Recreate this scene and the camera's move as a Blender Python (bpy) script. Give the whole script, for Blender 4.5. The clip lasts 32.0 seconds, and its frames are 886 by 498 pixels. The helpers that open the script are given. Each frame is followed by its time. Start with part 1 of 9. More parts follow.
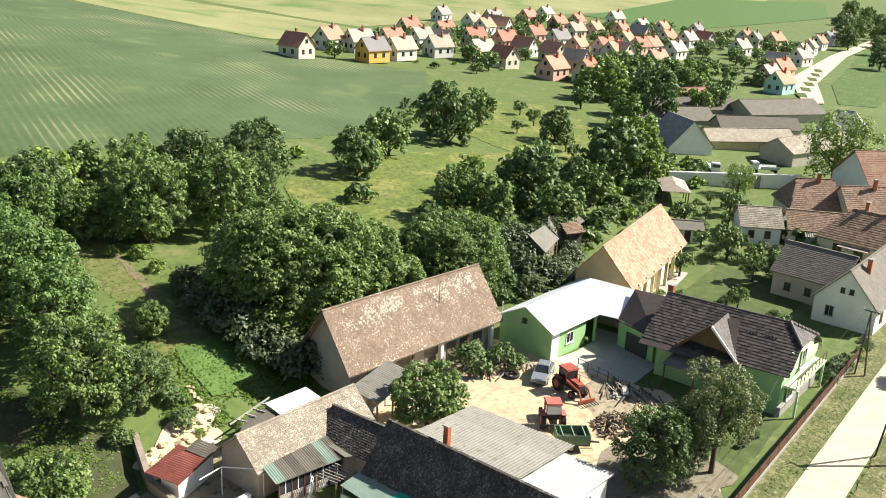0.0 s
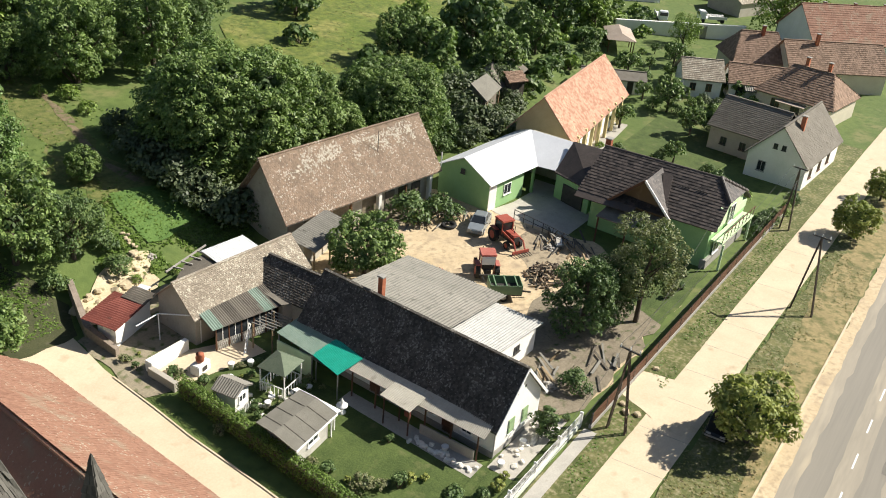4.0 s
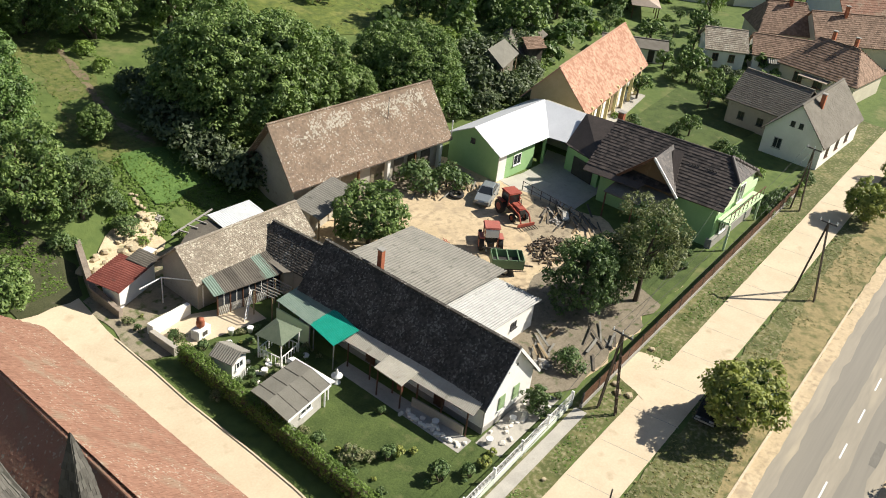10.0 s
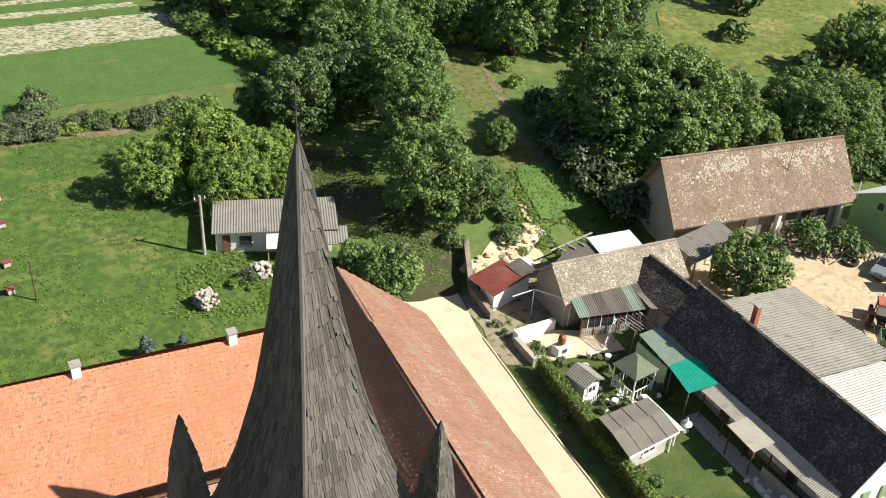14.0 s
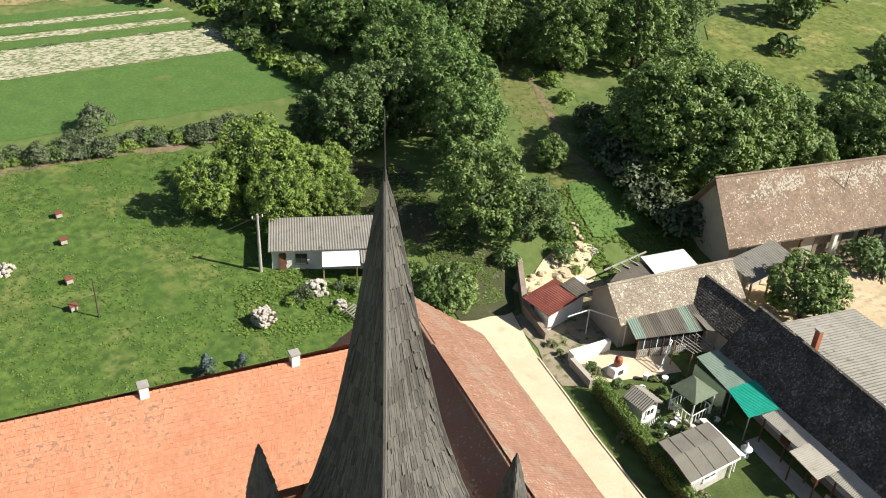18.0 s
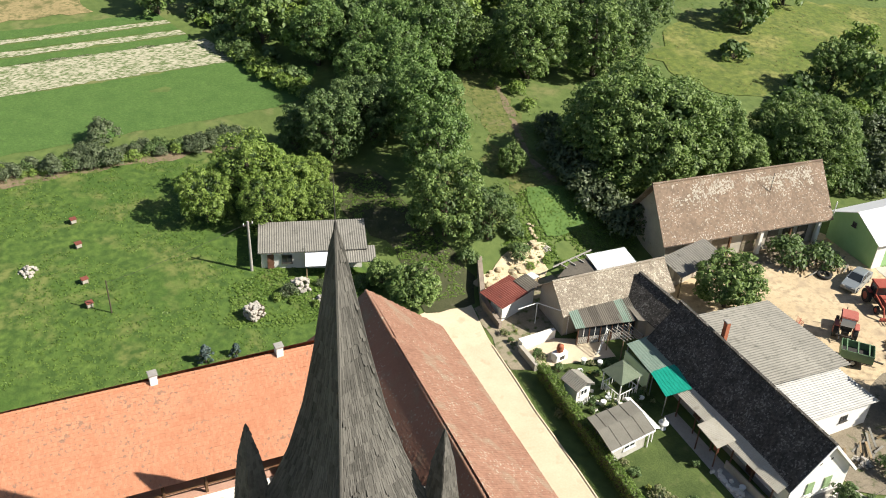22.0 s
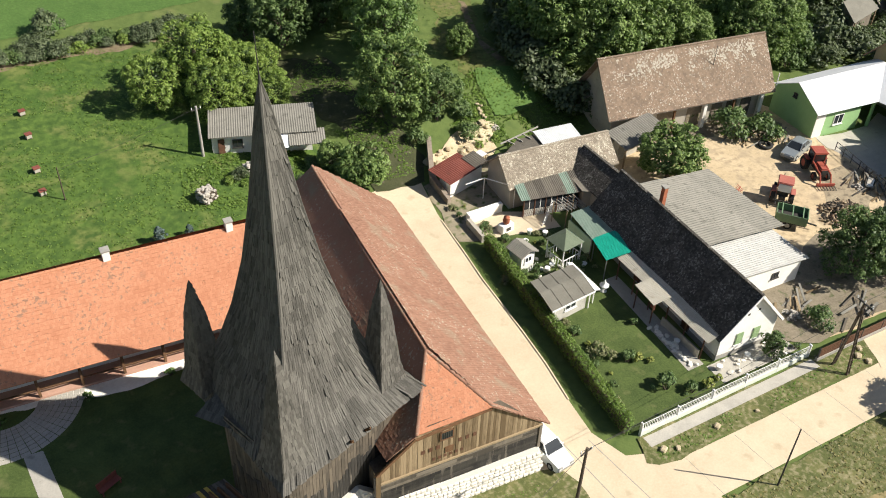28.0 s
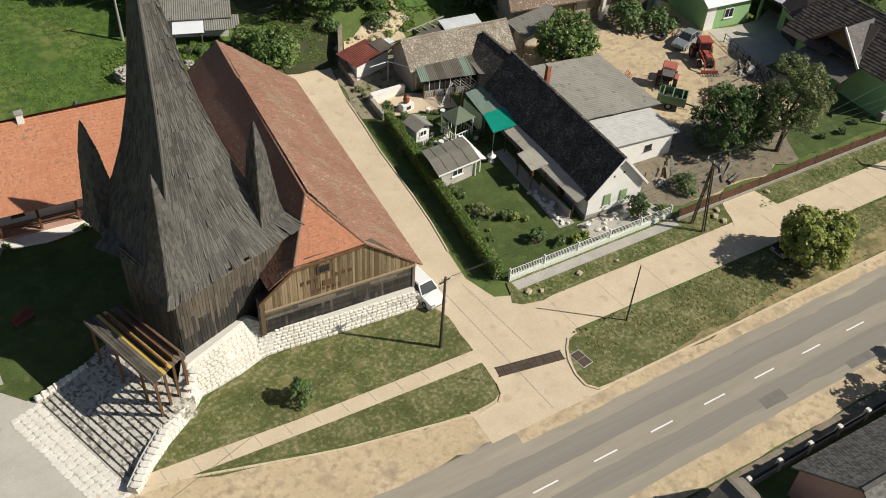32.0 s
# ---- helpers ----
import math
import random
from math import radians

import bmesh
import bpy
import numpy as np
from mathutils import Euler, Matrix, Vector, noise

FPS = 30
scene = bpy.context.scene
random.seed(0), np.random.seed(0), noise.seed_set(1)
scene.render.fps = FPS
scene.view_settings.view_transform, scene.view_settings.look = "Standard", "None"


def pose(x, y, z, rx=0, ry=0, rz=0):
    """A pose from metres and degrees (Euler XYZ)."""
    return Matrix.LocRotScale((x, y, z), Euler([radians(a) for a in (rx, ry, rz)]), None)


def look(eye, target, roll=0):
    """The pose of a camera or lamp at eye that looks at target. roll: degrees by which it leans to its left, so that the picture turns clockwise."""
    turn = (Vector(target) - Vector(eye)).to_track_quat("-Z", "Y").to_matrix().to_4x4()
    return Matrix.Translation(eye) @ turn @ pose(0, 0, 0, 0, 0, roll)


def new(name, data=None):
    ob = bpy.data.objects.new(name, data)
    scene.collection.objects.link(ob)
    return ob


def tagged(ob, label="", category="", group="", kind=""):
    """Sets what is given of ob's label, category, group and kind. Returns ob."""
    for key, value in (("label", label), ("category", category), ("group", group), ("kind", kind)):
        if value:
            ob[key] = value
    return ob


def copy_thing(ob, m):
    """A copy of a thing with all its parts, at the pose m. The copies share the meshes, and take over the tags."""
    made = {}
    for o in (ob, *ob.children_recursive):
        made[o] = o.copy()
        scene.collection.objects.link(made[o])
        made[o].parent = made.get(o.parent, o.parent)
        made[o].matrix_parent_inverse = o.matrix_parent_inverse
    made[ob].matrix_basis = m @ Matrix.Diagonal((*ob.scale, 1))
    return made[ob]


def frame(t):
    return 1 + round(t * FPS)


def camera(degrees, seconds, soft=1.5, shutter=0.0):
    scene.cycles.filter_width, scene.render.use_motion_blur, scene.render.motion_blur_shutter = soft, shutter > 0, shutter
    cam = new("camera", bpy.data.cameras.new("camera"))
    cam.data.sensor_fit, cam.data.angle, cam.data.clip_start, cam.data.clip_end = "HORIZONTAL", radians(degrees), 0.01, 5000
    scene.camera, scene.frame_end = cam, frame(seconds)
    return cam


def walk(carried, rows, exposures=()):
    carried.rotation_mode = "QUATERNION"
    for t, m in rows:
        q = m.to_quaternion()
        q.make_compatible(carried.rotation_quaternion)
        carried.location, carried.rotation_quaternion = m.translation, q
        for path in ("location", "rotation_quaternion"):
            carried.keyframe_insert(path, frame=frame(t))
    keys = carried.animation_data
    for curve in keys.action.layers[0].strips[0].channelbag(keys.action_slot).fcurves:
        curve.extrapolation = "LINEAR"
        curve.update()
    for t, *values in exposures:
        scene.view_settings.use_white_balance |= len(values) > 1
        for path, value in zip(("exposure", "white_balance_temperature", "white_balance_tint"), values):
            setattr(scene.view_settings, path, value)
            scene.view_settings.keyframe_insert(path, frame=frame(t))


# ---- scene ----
# ---- camera ----
PATH = [
    (0.0, (-33.88, -17.66, 40.07), (-3.12, 4.63, 27.54), -2.64),
    (0.5, (-33.84, -17.58, 40.13), (-2.83, 4.06, 27.08), -2.95),
    (1.0, (-33.85, -17.56, 40.24), (-2.93, 3.00, 25.37), -3.33),
    (1.5, (-33.74, -17.61, 40.41), (-2.80, 2.27, 24.69), -3.70),
    (2.0, (-33.64, -17.71, 40.44), (-2.65, 1.69, 24.21), -4.06),
    (2.5, (-33.55, -17.68, 40.53), (-2.67, 1.31, 23.64), -4.47),
    (3.0, (-33.62, -17.79, 40.58), (-2.91, 0.93, 23.07), -4.85),
    (3.5, (-33.50, -17.88, 40.75), (-3.02, 0.65, 22.64), -5.17),
    (5.5, (-32.92, -18.57, 41.30), (-3.85, -0.07, 20.98), -5.72),
    (6.0, (-32.75, -18.70, 41.48), (-3.94, -0.28, 20.72), -5.67),
    (6.5, (-32.60, -18.83, 41.62), (-3.93, -0.56, 20.54), -5.67),
    (7.0, (-32.42, -18.99, 41.74), (-3.81, -0.89, 20.44), -5.78),
    (7.5, (-32.34, -19.03, 41.88), (-3.67, -1.12, 20.49), -5.93),
    (8.0, (-32.19, -19.12, 41.98), (-3.47, -1.33, 20.57), -6.01),
    (8.5, (-32.05, -19.22, 42.11), (-3.25, -1.51, 20.73), -6.10),
    (9.0, (-32.01, -19.29, 42.19), (-3.06, -1.67, 20.94), -6.15),
    (10.0, (-31.94, -19.17, 42.79), (-3.16, -0.56, 22.18), -6.75),
    (10.5, (-31.89, -19.30, 42.71), (-3.44, -0.05, 22.21), -6.61),
    (11.0, (-32.02, -19.22, 42.70), (-4.81, 1.71, 22.16), -6.18),
    (11.5, (-32.08, -19.03, 42.69), (-6.26, 3.55, 22.11), -5.84),
    (12.0, (-32.21, -19.16, 43.22), (-8.08, 5.09, 22.48), -5.67),
    (12.5, (-32.37, -19.11, 43.32), (-9.74, 6.52, 22.55), -5.09),
    (13.0, (-32.52, -18.77, 43.23), (-11.49, 8.15, 22.42), -4.77),
    (13.5, (-32.69, -18.83, 43.37), (-13.40, 9.29, 22.46), -4.27),
    (14.0, (-32.90, -18.56, 43.45), (-15.37, 10.64, 22.47), -3.98),
    (14.5, (-33.12, -18.37, 43.49), (-17.14, 11.70, 22.50), -3.71),
    (16.5, (-34.09, -17.53, 43.88), (-17.40, 12.27, 23.06), -3.85),
    (17.0, (-34.25, -17.28, 43.94), (-17.63, 12.59, 23.17), -3.17),
    (17.5, (-34.36, -17.26, 44.21), (-17.89, 12.67, 23.41), -3.32),
    (18.0, (-34.40, -17.25, 44.41), (-18.05, 12.71, 23.55), -3.11),
    (18.5, (-34.37, -17.23, 44.62), (-18.10, 12.70, 23.65), -2.79),
    (19.0, (-34.36, -17.16, 44.85), (-18.07, 12.69, 23.78), -2.56),
    (19.5, (-34.28, -17.16, 45.10), (-17.98, 12.60, 23.93), -2.43),
    (20.0, (-34.25, -17.32, 45.40), (-17.84, 12.35, 24.18), -2.45),
    (20.5, (-35.07, -20.66, 48.11), (-18.84, 9.00, 26.73), -2.50),
    (21.0, (-37.04, -24.13, 50.73), (-20.56, 5.34, 29.30), -2.75),
    (21.5, (-36.09, -25.35, 52.04), (-20.00, 4.14, 30.33), -2.62),
    (22.0, (-35.72, -25.48, 52.54), (-19.56, 3.86, 30.68), -2.88),
    (22.5, (-35.51, -25.42, 52.69), (-19.19, 3.81, 30.80), -3.15),
    (23.0, (-35.84, -24.75, 51.99), (-19.00, 4.33, 30.30), -3.39),
    (23.5, (-35.18, -25.56, 52.90), (-18.51, 3.53, 31.08), -3.51),
    (24.0, (-35.43, -25.05, 52.76), (-18.45, 3.88, 30.97), -3.96),
    (24.5, (-34.94, -25.76, 53.22), (-18.16, 3.36, 31.54), -3.68),
    (26.5, (-35.58, -25.34, 50.65), (-18.47, 2.72, 27.85), -3.14),
    (27.0, (-34.85, -26.38, 51.43), (-18.47, 1.05, 27.35), -2.77),
    (27.5, (-34.97, -27.79, 51.25), (-18.68, -0.70, 26.75), -2.42),
    (28.0, (-35.07, -29.69, 51.42), (-19.00, -2.96, 26.38), -2.31),
    (28.5, (-34.94, -30.56, 51.23), (-18.86, -4.43, 25.56), -2.18),
    (29.0, (-34.88, -32.00, 51.28), (-18.82, -6.32, 25.16), -2.30),
    (29.5, (-34.71, -33.40, 51.54), (-18.72, -8.09, 25.01), -2.12),
    (30.0, (-34.74, -34.81, 51.59), (-18.62, -9.82, 24.83), -2.51),
    (30.5, (-34.32, -36.58, 51.51), (-18.28, -11.68, 24.62), -2.48),
    (31.0, (-34.26, -38.52, 51.25), (-18.07, -13.62, 24.46), -2.89),
    (31.5, (-33.75, -39.92, 51.46), (-17.67, -15.17, 24.47), -3.07),
    (32.0, (-33.62, -41.04, 51.44), (-17.41, -16.46, 24.38), -3.82),
]
cam = camera(51.66, 32.0, soft=1.0)
walk(cam, [(t, look(e, g, -r)) for t, e, g, r in PATH], exposures=[(0.0, 1.13), (2.0, 0.94), (6.0, 0.62), (11.0, 0.63), (13.0, 0.74), (14.5, 0.81), (20.0, 0.78), (24.0, 0.81), (28.0, 0.65), (30.0, 0.36), (32.0, 0.06)])

# ---- light ----
SUN_AZ, SUN_EL = radians(129), radians(40)
world = bpy.data.worlds.new("sky")
scene.world = world
world.use_nodes = True
wn = world.node_tree
sky = wn.nodes.new("ShaderNodeTexSky")
sky.sky_type, sky.sun_disc = "NISHITA", False
sky.sun_elevation, sky.sun_rotation = SUN_EL, SUN_AZ
wn.links.new(sky.outputs[0], wn.nodes["Background"].inputs[0])
wn.nodes["Background"].inputs[1].default_value = 0.054
sun = new("sun", bpy.data.lights.new("sun", "SUN"))
sun.data.energy, sun.data.angle, sun.data.color = 5.0, radians(0.5), (1.0, 0.945, 0.85)
sun_dir = Vector((math.sin(SUN_AZ) * math.cos(SUN_EL), math.cos(SUN_AZ) * math.cos(SUN_EL), math.sin(SUN_EL)))
sun.matrix_world = look(sun_dir * 200, (0, 0, 0))
scene.view_settings.exposure = 0.0

# ---- materials ----


def mat(name, a, b, rough=0.85, scale=3.0, fine=40.0, bump=0.3, c=None, stretch=(1, 1, 1), island=0.0, metal=0.0, stain=0.35, contrast=0.17, speck=None, speck_size=7.0, speck_amount=0.3, speck_soft=0.06):
    """Two-scale procedural surface: colours a and b mixed by coarse and fine noise, c as sparse stains."""
    m = bpy.data.materials.new(name)
    m.use_nodes = True
    nt = m.node_tree
    n, l = nt.nodes, nt.links
    bsdf = n["Principled BSDF"]
    co = n.new("ShaderNodeNewGeometry")
    mp = n.new("ShaderNodeMapping")
    mp.inputs["Scale"].default_value = stretch
    l.new(co.outputs["Position"], mp.inputs[0])
    n1, n2 = n.new("ShaderNodeTexNoise"), n.new("ShaderNodeTexNoise")
    for nn, s in ((n1, scale), (n2, fine)):
        nn.inputs["Scale"].default_value, nn.inputs["Detail"].default_value = s, 4
        nn.inputs["Roughness"].default_value = 0.65
        l.new(mp.outputs[0], nn.inputs["Vector"])
    mx = n.new("ShaderNodeMath")
    mx.operation = "MULTIPLY_ADD"
    l.new(n1.outputs[0], mx.inputs[0])
    mx.inputs[1].default_value = 0.6
    sc = n.new("ShaderNodeMath")
    sc.operation = "MULTIPLY"
    sc.inputs[1].default_value = 0.4
    l.new(n2.outputs[0], sc.inputs[0])
    l.new(sc.outputs[0], mx.inputs[2])
    fac = mx.outputs[0]
    if island:
        ri = n.new("ShaderNodeMath")
        ri.operation = "MULTIPLY_ADD"
        ob_r, add, fr = n.new("ShaderNodeObjectInfo"), n.new("ShaderNodeMath"), n.new("ShaderNodeMath")
        add.operation, fr.operation = "ADD", "FRACT"
        l.new(co.outputs["Random Per Island"], add.inputs[0])
        l.new(ob_r.outputs["Random"], add.inputs[1])
        l.new(add.outputs[0], fr.inputs[0])
        l.new(fr.outputs[0], ri.inputs[0])
        ri.inputs[1].default_value = island
        oi = n.new("ShaderNodeMath")
        oi.operation = "SUBTRACT"
        l.new(fac, oi.inputs[0])
        oi.inputs[1].default_value = island / 2
        l.new(oi.outputs[0], ri.inputs[2])
        fac = ri.outputs[0]
    rp = n.new("ShaderNodeValToRGB")
    rp.color_ramp.elements[0].position, rp.color_ramp.elements[1].position = 0.5 - contrast, 0.5 + contrast
    rp.color_ramp.elements[0].color, rp.color_ramp.elements[1].color = (*a, 1), (*b, 1)
    l.new(fac, rp.inputs[0])
    col = rp.outputs[0]
    if c:
        n3 = n.new("ShaderNodeTexNoise")
        n3.inputs["Scale"].default_value, n3.inputs["Detail"].default_value = scale * 1.7, 5
        l.new(mp.outputs[0], n3.inputs["Vector"])
        r3 = n.new("ShaderNodeValToRGB")
        r3.color_ramp.elements[0].position, r3.color_ramp.elements[1].position = 1 - stain - 0.06, 1 - stain + 0.08
        l.new(n3.outputs[0], r3.inputs[0])
        mc = n.new("ShaderNodeMix")
        mc.data_type = "RGBA"
        l.new(r3.outputs[0], mc.inputs[0])
        l.new(col, mc.inputs[6])
        mc.inputs[7].default_value = (*c, 1)
        col = mc.outputs[2]
    if speck:
        n4 = n.new("ShaderNodeTexNoise")
        n4.inputs["Scale"].default_value, n4.inputs["Detail"].default_value = speck_size, 3
        l.new(mp.outputs[0], n4.inputs["Vector"])
        n5 = n.new("ShaderNodeMath")
        n5.operation = "MULTIPLY_ADD"
        n5.inputs[1].default_value = 0.45
        l.new(n1.outputs[0], n5.inputs[0])
        l.new(n4.outputs[0], n5.inputs[2])
        r4 = n.new("ShaderNodeValToRGB")
        r4.color_ramp.elements[0].position, r4.color_ramp.elements[1].position = 1.02 - speck_amount - speck_soft * 0.4, 1.02 - speck_amount + speck_soft
        l.new(n5.outputs[0], r4.inputs[0])
        mk = n.new("ShaderNodeMix")
        mk.data_type = "RGBA"
        l.new(r4.outputs[0], mk.inputs[0])
        l.new(col, mk.inputs[6])
        mk.inputs[7].default_value = (*speck, 1)
        col = mk.outputs[2]
    l.new(col, bsdf.inputs["Base Color"])
    bsdf.inputs["Roughness"].default_value = rough
    bsdf.inputs["Metallic"].default_value = metal
    bsdf.inputs["Specular IOR Level"].default_value = 0.3
    if bump:
        bp = n.new("ShaderNodeBump")
        bp.inputs["Strength"].default_value = bump
        bp.inputs["Distance"].default_value = 0.05
        l.new(n2.outputs[0], bp.inputs["Height"])
        l.new(bp.outputs[0], bsdf.inputs["Normal"])
    return m


def leaf_mat(name, a, b):
    """Leaves: colour varied leaf by leaf, a little light passing through."""
    m = mat(name, a, b, rough=0.5, scale=0.35, fine=2.5, bump=0, island=0.38)
    nt = m.node_tree
    out, bsdf = nt.nodes["Material Output"], nt.nodes["Principled BSDF"]
    tr = nt.nodes.new("ShaderNodeBsdfTranslucent")
    tr.inputs[0].default_value = (a[0] * 1.6 + 0.01, a[1] * 1.7 + 0.02, a[2] * 0.9, 1)
    mix = nt.nodes.new("ShaderNodeMixShader")
    mix.inputs[0].default_value = 0.2
    nt.links.new(bsdf.outputs[0], mix.inputs[1])
    nt.links.new(tr.outputs[0], mix.inputs[2])
    nt.links.new(mix.outputs[0], out.inputs[0])
    return m


def glass_mat(name, col=(0.03, 0.035, 0.04), rough=0.08):
    m = bpy.data.materials.new(name)
    m.use_nodes = True
    b = m.node_tree.nodes["Principled BSDF"]
    b.inputs["Base Color"].default_value, b.inputs["Roughness"].default_value = (*col, 1), rough
    b.inputs["Specular IOR Level"].default_value = 0.6
    return m


GRASS = mat("grass", (0.078, 0.115, 0.028), (0.138, 0.185, 0.05), scale=0.12, fine=2.2, bump=0.9, c=(0.175, 0.18, 0.068), stain=0.38, contrast=0.17, speck=(0.062, 0.10, 0.024), speck_size=1.1, speck_amount=0.2, speck_soft=0.3)
LAWN = mat("lawn", (0.045, 0.070, 0.017), (0.092, 0.128, 0.033), scale=0.5, fine=6, bump=0.7, c=(0.13, 0.14, 0.052), stain=0.35, contrast=0.13)
VERGE = mat("verge_grass", (0.068, 0.082, 0.024), (0.135, 0.145, 0.046), scale=0.35, fine=4.0, bump=0.8, c=(0.17, 0.16, 0.062), stain=0.40, contrast=0.13, speck=(0.30, 0.26, 0.15), speck_size=3.0, speck_amount=0.19, speck_soft=0.3)
MEADOW = mat("meadow", (0.052, 0.104, 0.017), (0.110, 0.172, 0.032), scale=0.16, fine=1.7, bump=1.6, c=(0.155, 0.178, 0.050), stain=0.42, contrast=0.11, speck=(0.046, 0.088, 0.016), speck_size=1.3, speck_amount=0.33, speck_soft=0.2)
PASTURE = mat("dry_pasture", (0.100, 0.140, 0.024), (0.180, 0.205, 0.046), scale=0.09, fine=1.6, bump=1.6, c=(0.24, 0.235, 0.070), stain=0.42, contrast=0.13, speck=(0.060, 0.090, 0.020), speck_size=1.1, speck_amount=0.3, speck_soft=0.3)
DRY = mat("dry_grass", (0.21, 0.172, 0.078), (0.37, 0.288, 0.14), scale=0.35, fine=3, bump=0.6, c=(0.125, 0.125, 0.045), stain=0.43, speck=(0.105, 0.115, 0.038), speck_size=1.6, speck_amount=0.24, speck_soft=0.2)
CROP = mat("crop", (0.057, 0.115, 0.024), (0.097, 0.175, 0.039), scale=0.5, fine=4.0, bump=0.9, contrast=0.13, c=(0.105, 0.162, 0.044), stain=0.3, speck=(0.060, 0.112, 0.025), speck_size=3, speck_amount=0.27, speck_soft=0.3)
CROP_PALE = mat("pale_crop", (0.360, 0.333, 0.234), (0.504, 0.468, 0.347), scale=0.7, fine=3.5, bump=0.7, c=(0.300, 0.290, 0.175), stain=0.33, stretch=(0.8, 1.6, 1), speck=(0.110, 0.150, 0.052), speck_size=2.2, speck_amount=0.33, speck_soft=0.16)
SAND = mat("sandy_gravel", (0.44, 0.338, 0.205), (0.635, 0.505, 0.328), scale=0.3, fine=4, bump=0.35, c=(0.40, 0.315, 0.21), stain=0.40, speck=(0.33, 0.255, 0.165), speck_size=1.8, speck_amount=0.22, speck_soft=0.2)
CONCRETE = mat("pale_concrete", (0.53, 0.43, 0.295), (0.665, 0.55, 0.39), scale=0.4, fine=6, bump=0.15, c=(0.45, 0.36, 0.24), stain=0.33)
PAVING = mat("grey_concrete", (0.34, 0.32, 0.28), (0.48, 0.45, 0.39), scale=0.6, fine=8, bump=0.2, c=(0.24, 0.23, 0.20), stain=0.3)
ASPHALT = mat("asphalt", (0.195, 0.180, 0.150), (0.300, 0.272, 0.224), scale=0.9, fine=9, bump=0.12, c=(0.305, 0.275, 0.222), stain=0.33, stretch=(0.012, 0.5, 1), contrast=0.28)
# Soil brown that also carries shade, by the gate and in the barn bays.
SOIL_AND_SHADE = mat("dark_soil", (0.15, 0.125, 0.088), (0.29, 0.245, 0.175), scale=0.8, fine=6, bump=0.7, c=(0.07, 0.09, 0.03), stain=0.38)
# Hollow floor: the shade of the trees is put into this dark colour.
HOLLOW_SHADE = mat("damp_soil", (0.036, 0.044, 0.017), (0.080, 0.082, 0.036), scale=0.8, fine=6, bump=0.7, c=(0.125, 0.108, 0.075), stain=0.36)
STEP_STONE = mat("worn_step_stone", (0.46, 0.43, 0.36), (0.66, 0.62, 0.54), scale=1.1, fine=7, bump=0.6, c=(0.26, 0.24, 0.19), stain=0.36, contrast=0.14, speck=(0.22, 0.20, 0.16), speck_size=3.2, speck_amount=0.27)
STONE = mat("white_stone", (0.62, 0.59, 0.52), (0.85, 0.82, 0.75), scale=1.2, fine=8, bump=0.5, island=0.5)
SHINGLE = mat("weathered_shingle", (0.062, 0.058, 0.050), (0.140, 0.131, 0.114), rough=0.85, scale=0.5, fine=9, bump=0.5, island=0.28, stretch=(1, 1, 0.5), c=(0.085, 0.083, 0.066), stain=0.25)
LOG = mat("weathered_boards", (0.072, 0.062, 0.049), (0.195, 0.167, 0.130), scale=0.8, fine=8, bump=0.4, island=0.4, stretch=(1, 1, 0.3), c=(0.30, 0.26, 0.205), stain=0.27)
BOARD = mat("brown_boards", (0.14, 0.098, 0.053), (0.34, 0.255, 0.153), scale=0.7, fine=9, bump=0.4, island=0.45, stretch=(1, 1, 0.2), c=(0.08, 0.058, 0.036), stain=0.3)
TARRED = mat("tarred_boards", (0.022, 0.021, 0.020), (0.060, 0.054, 0.046), rough=0.7, scale=1.1, fine=7, bump=0.3, island=0.3, stretch=(1.4, 1.4, 0.22), c=(0.20, 0.175, 0.14), stain=0.34)
TIMBER = mat("brown_timber", (0.10, 0.05, 0.025), (0.20, 0.11, 0.055), scale=1.5, fine=14, bump=0.3)
TILE_ORANGE = mat("orange_tile", (0.43, 0.18, 0.098), (0.53, 0.245, 0.14), scale=0.4, fine=6, bump=0.3, island=0.2, c=(0.37, 0.17, 0.10), stain=0.28, speck=(0.30, 0.17, 0.11), speck_size=4, speck_amount=0.17)
TILE_CHURCH = mat("aged_clay_tile", (0.225, 0.118, 0.078), (0.305, 0.165, 0.110), scale=0.35, fine=6, bump=0.3, island=0.25, c=(0.27, 0.19, 0.13), stain=0.40, speck=(0.38, 0.32, 0.24), speck_size=5, speck_amount=0.15)
TILE_BLACK = mat("black_slate_tile", (0.056, 0.050, 0.042), (0.112, 0.100, 0.083), rough=0.85, scale=0.8, fine=8, bump=0.4, island=0.4, c=(0.095, 0.08, 0.06), stain=0.28, speck=(0.24, 0.225, 0.195), speck_size=6, speck_amount=0.195)
TILE_DARK = mat("dark_brown_tile", (0.042, 0.035, 0.031), (0.092, 0.074, 0.064), rough=0.55, scale=0.6, fine=8, bump=0.3, island=0.5)
TILE_LICHEN = mat("lichened_tile", (0.22, 0.185, 0.14), (0.33, 0.28, 0.215), scale=0.7, fine=5, bump=0.4, island=0.35, c=(0.40, 0.355, 0.27), stain=0.3, speck=(0.52, 0.48, 0.38), speck_size=6, speck_amount=0.21)
TILE_BARN = mat("old_barn_tile", (0.180, 0.132, 0.094), (0.278, 0.198, 0.138), scale=0.5, fine=5, bump=0.4, island=0.3, c=(0.34, 0.30, 0.235), stain=0.3, speck=(0.52, 0.48, 0.40), speck_size=6, speck_amount=0.165)
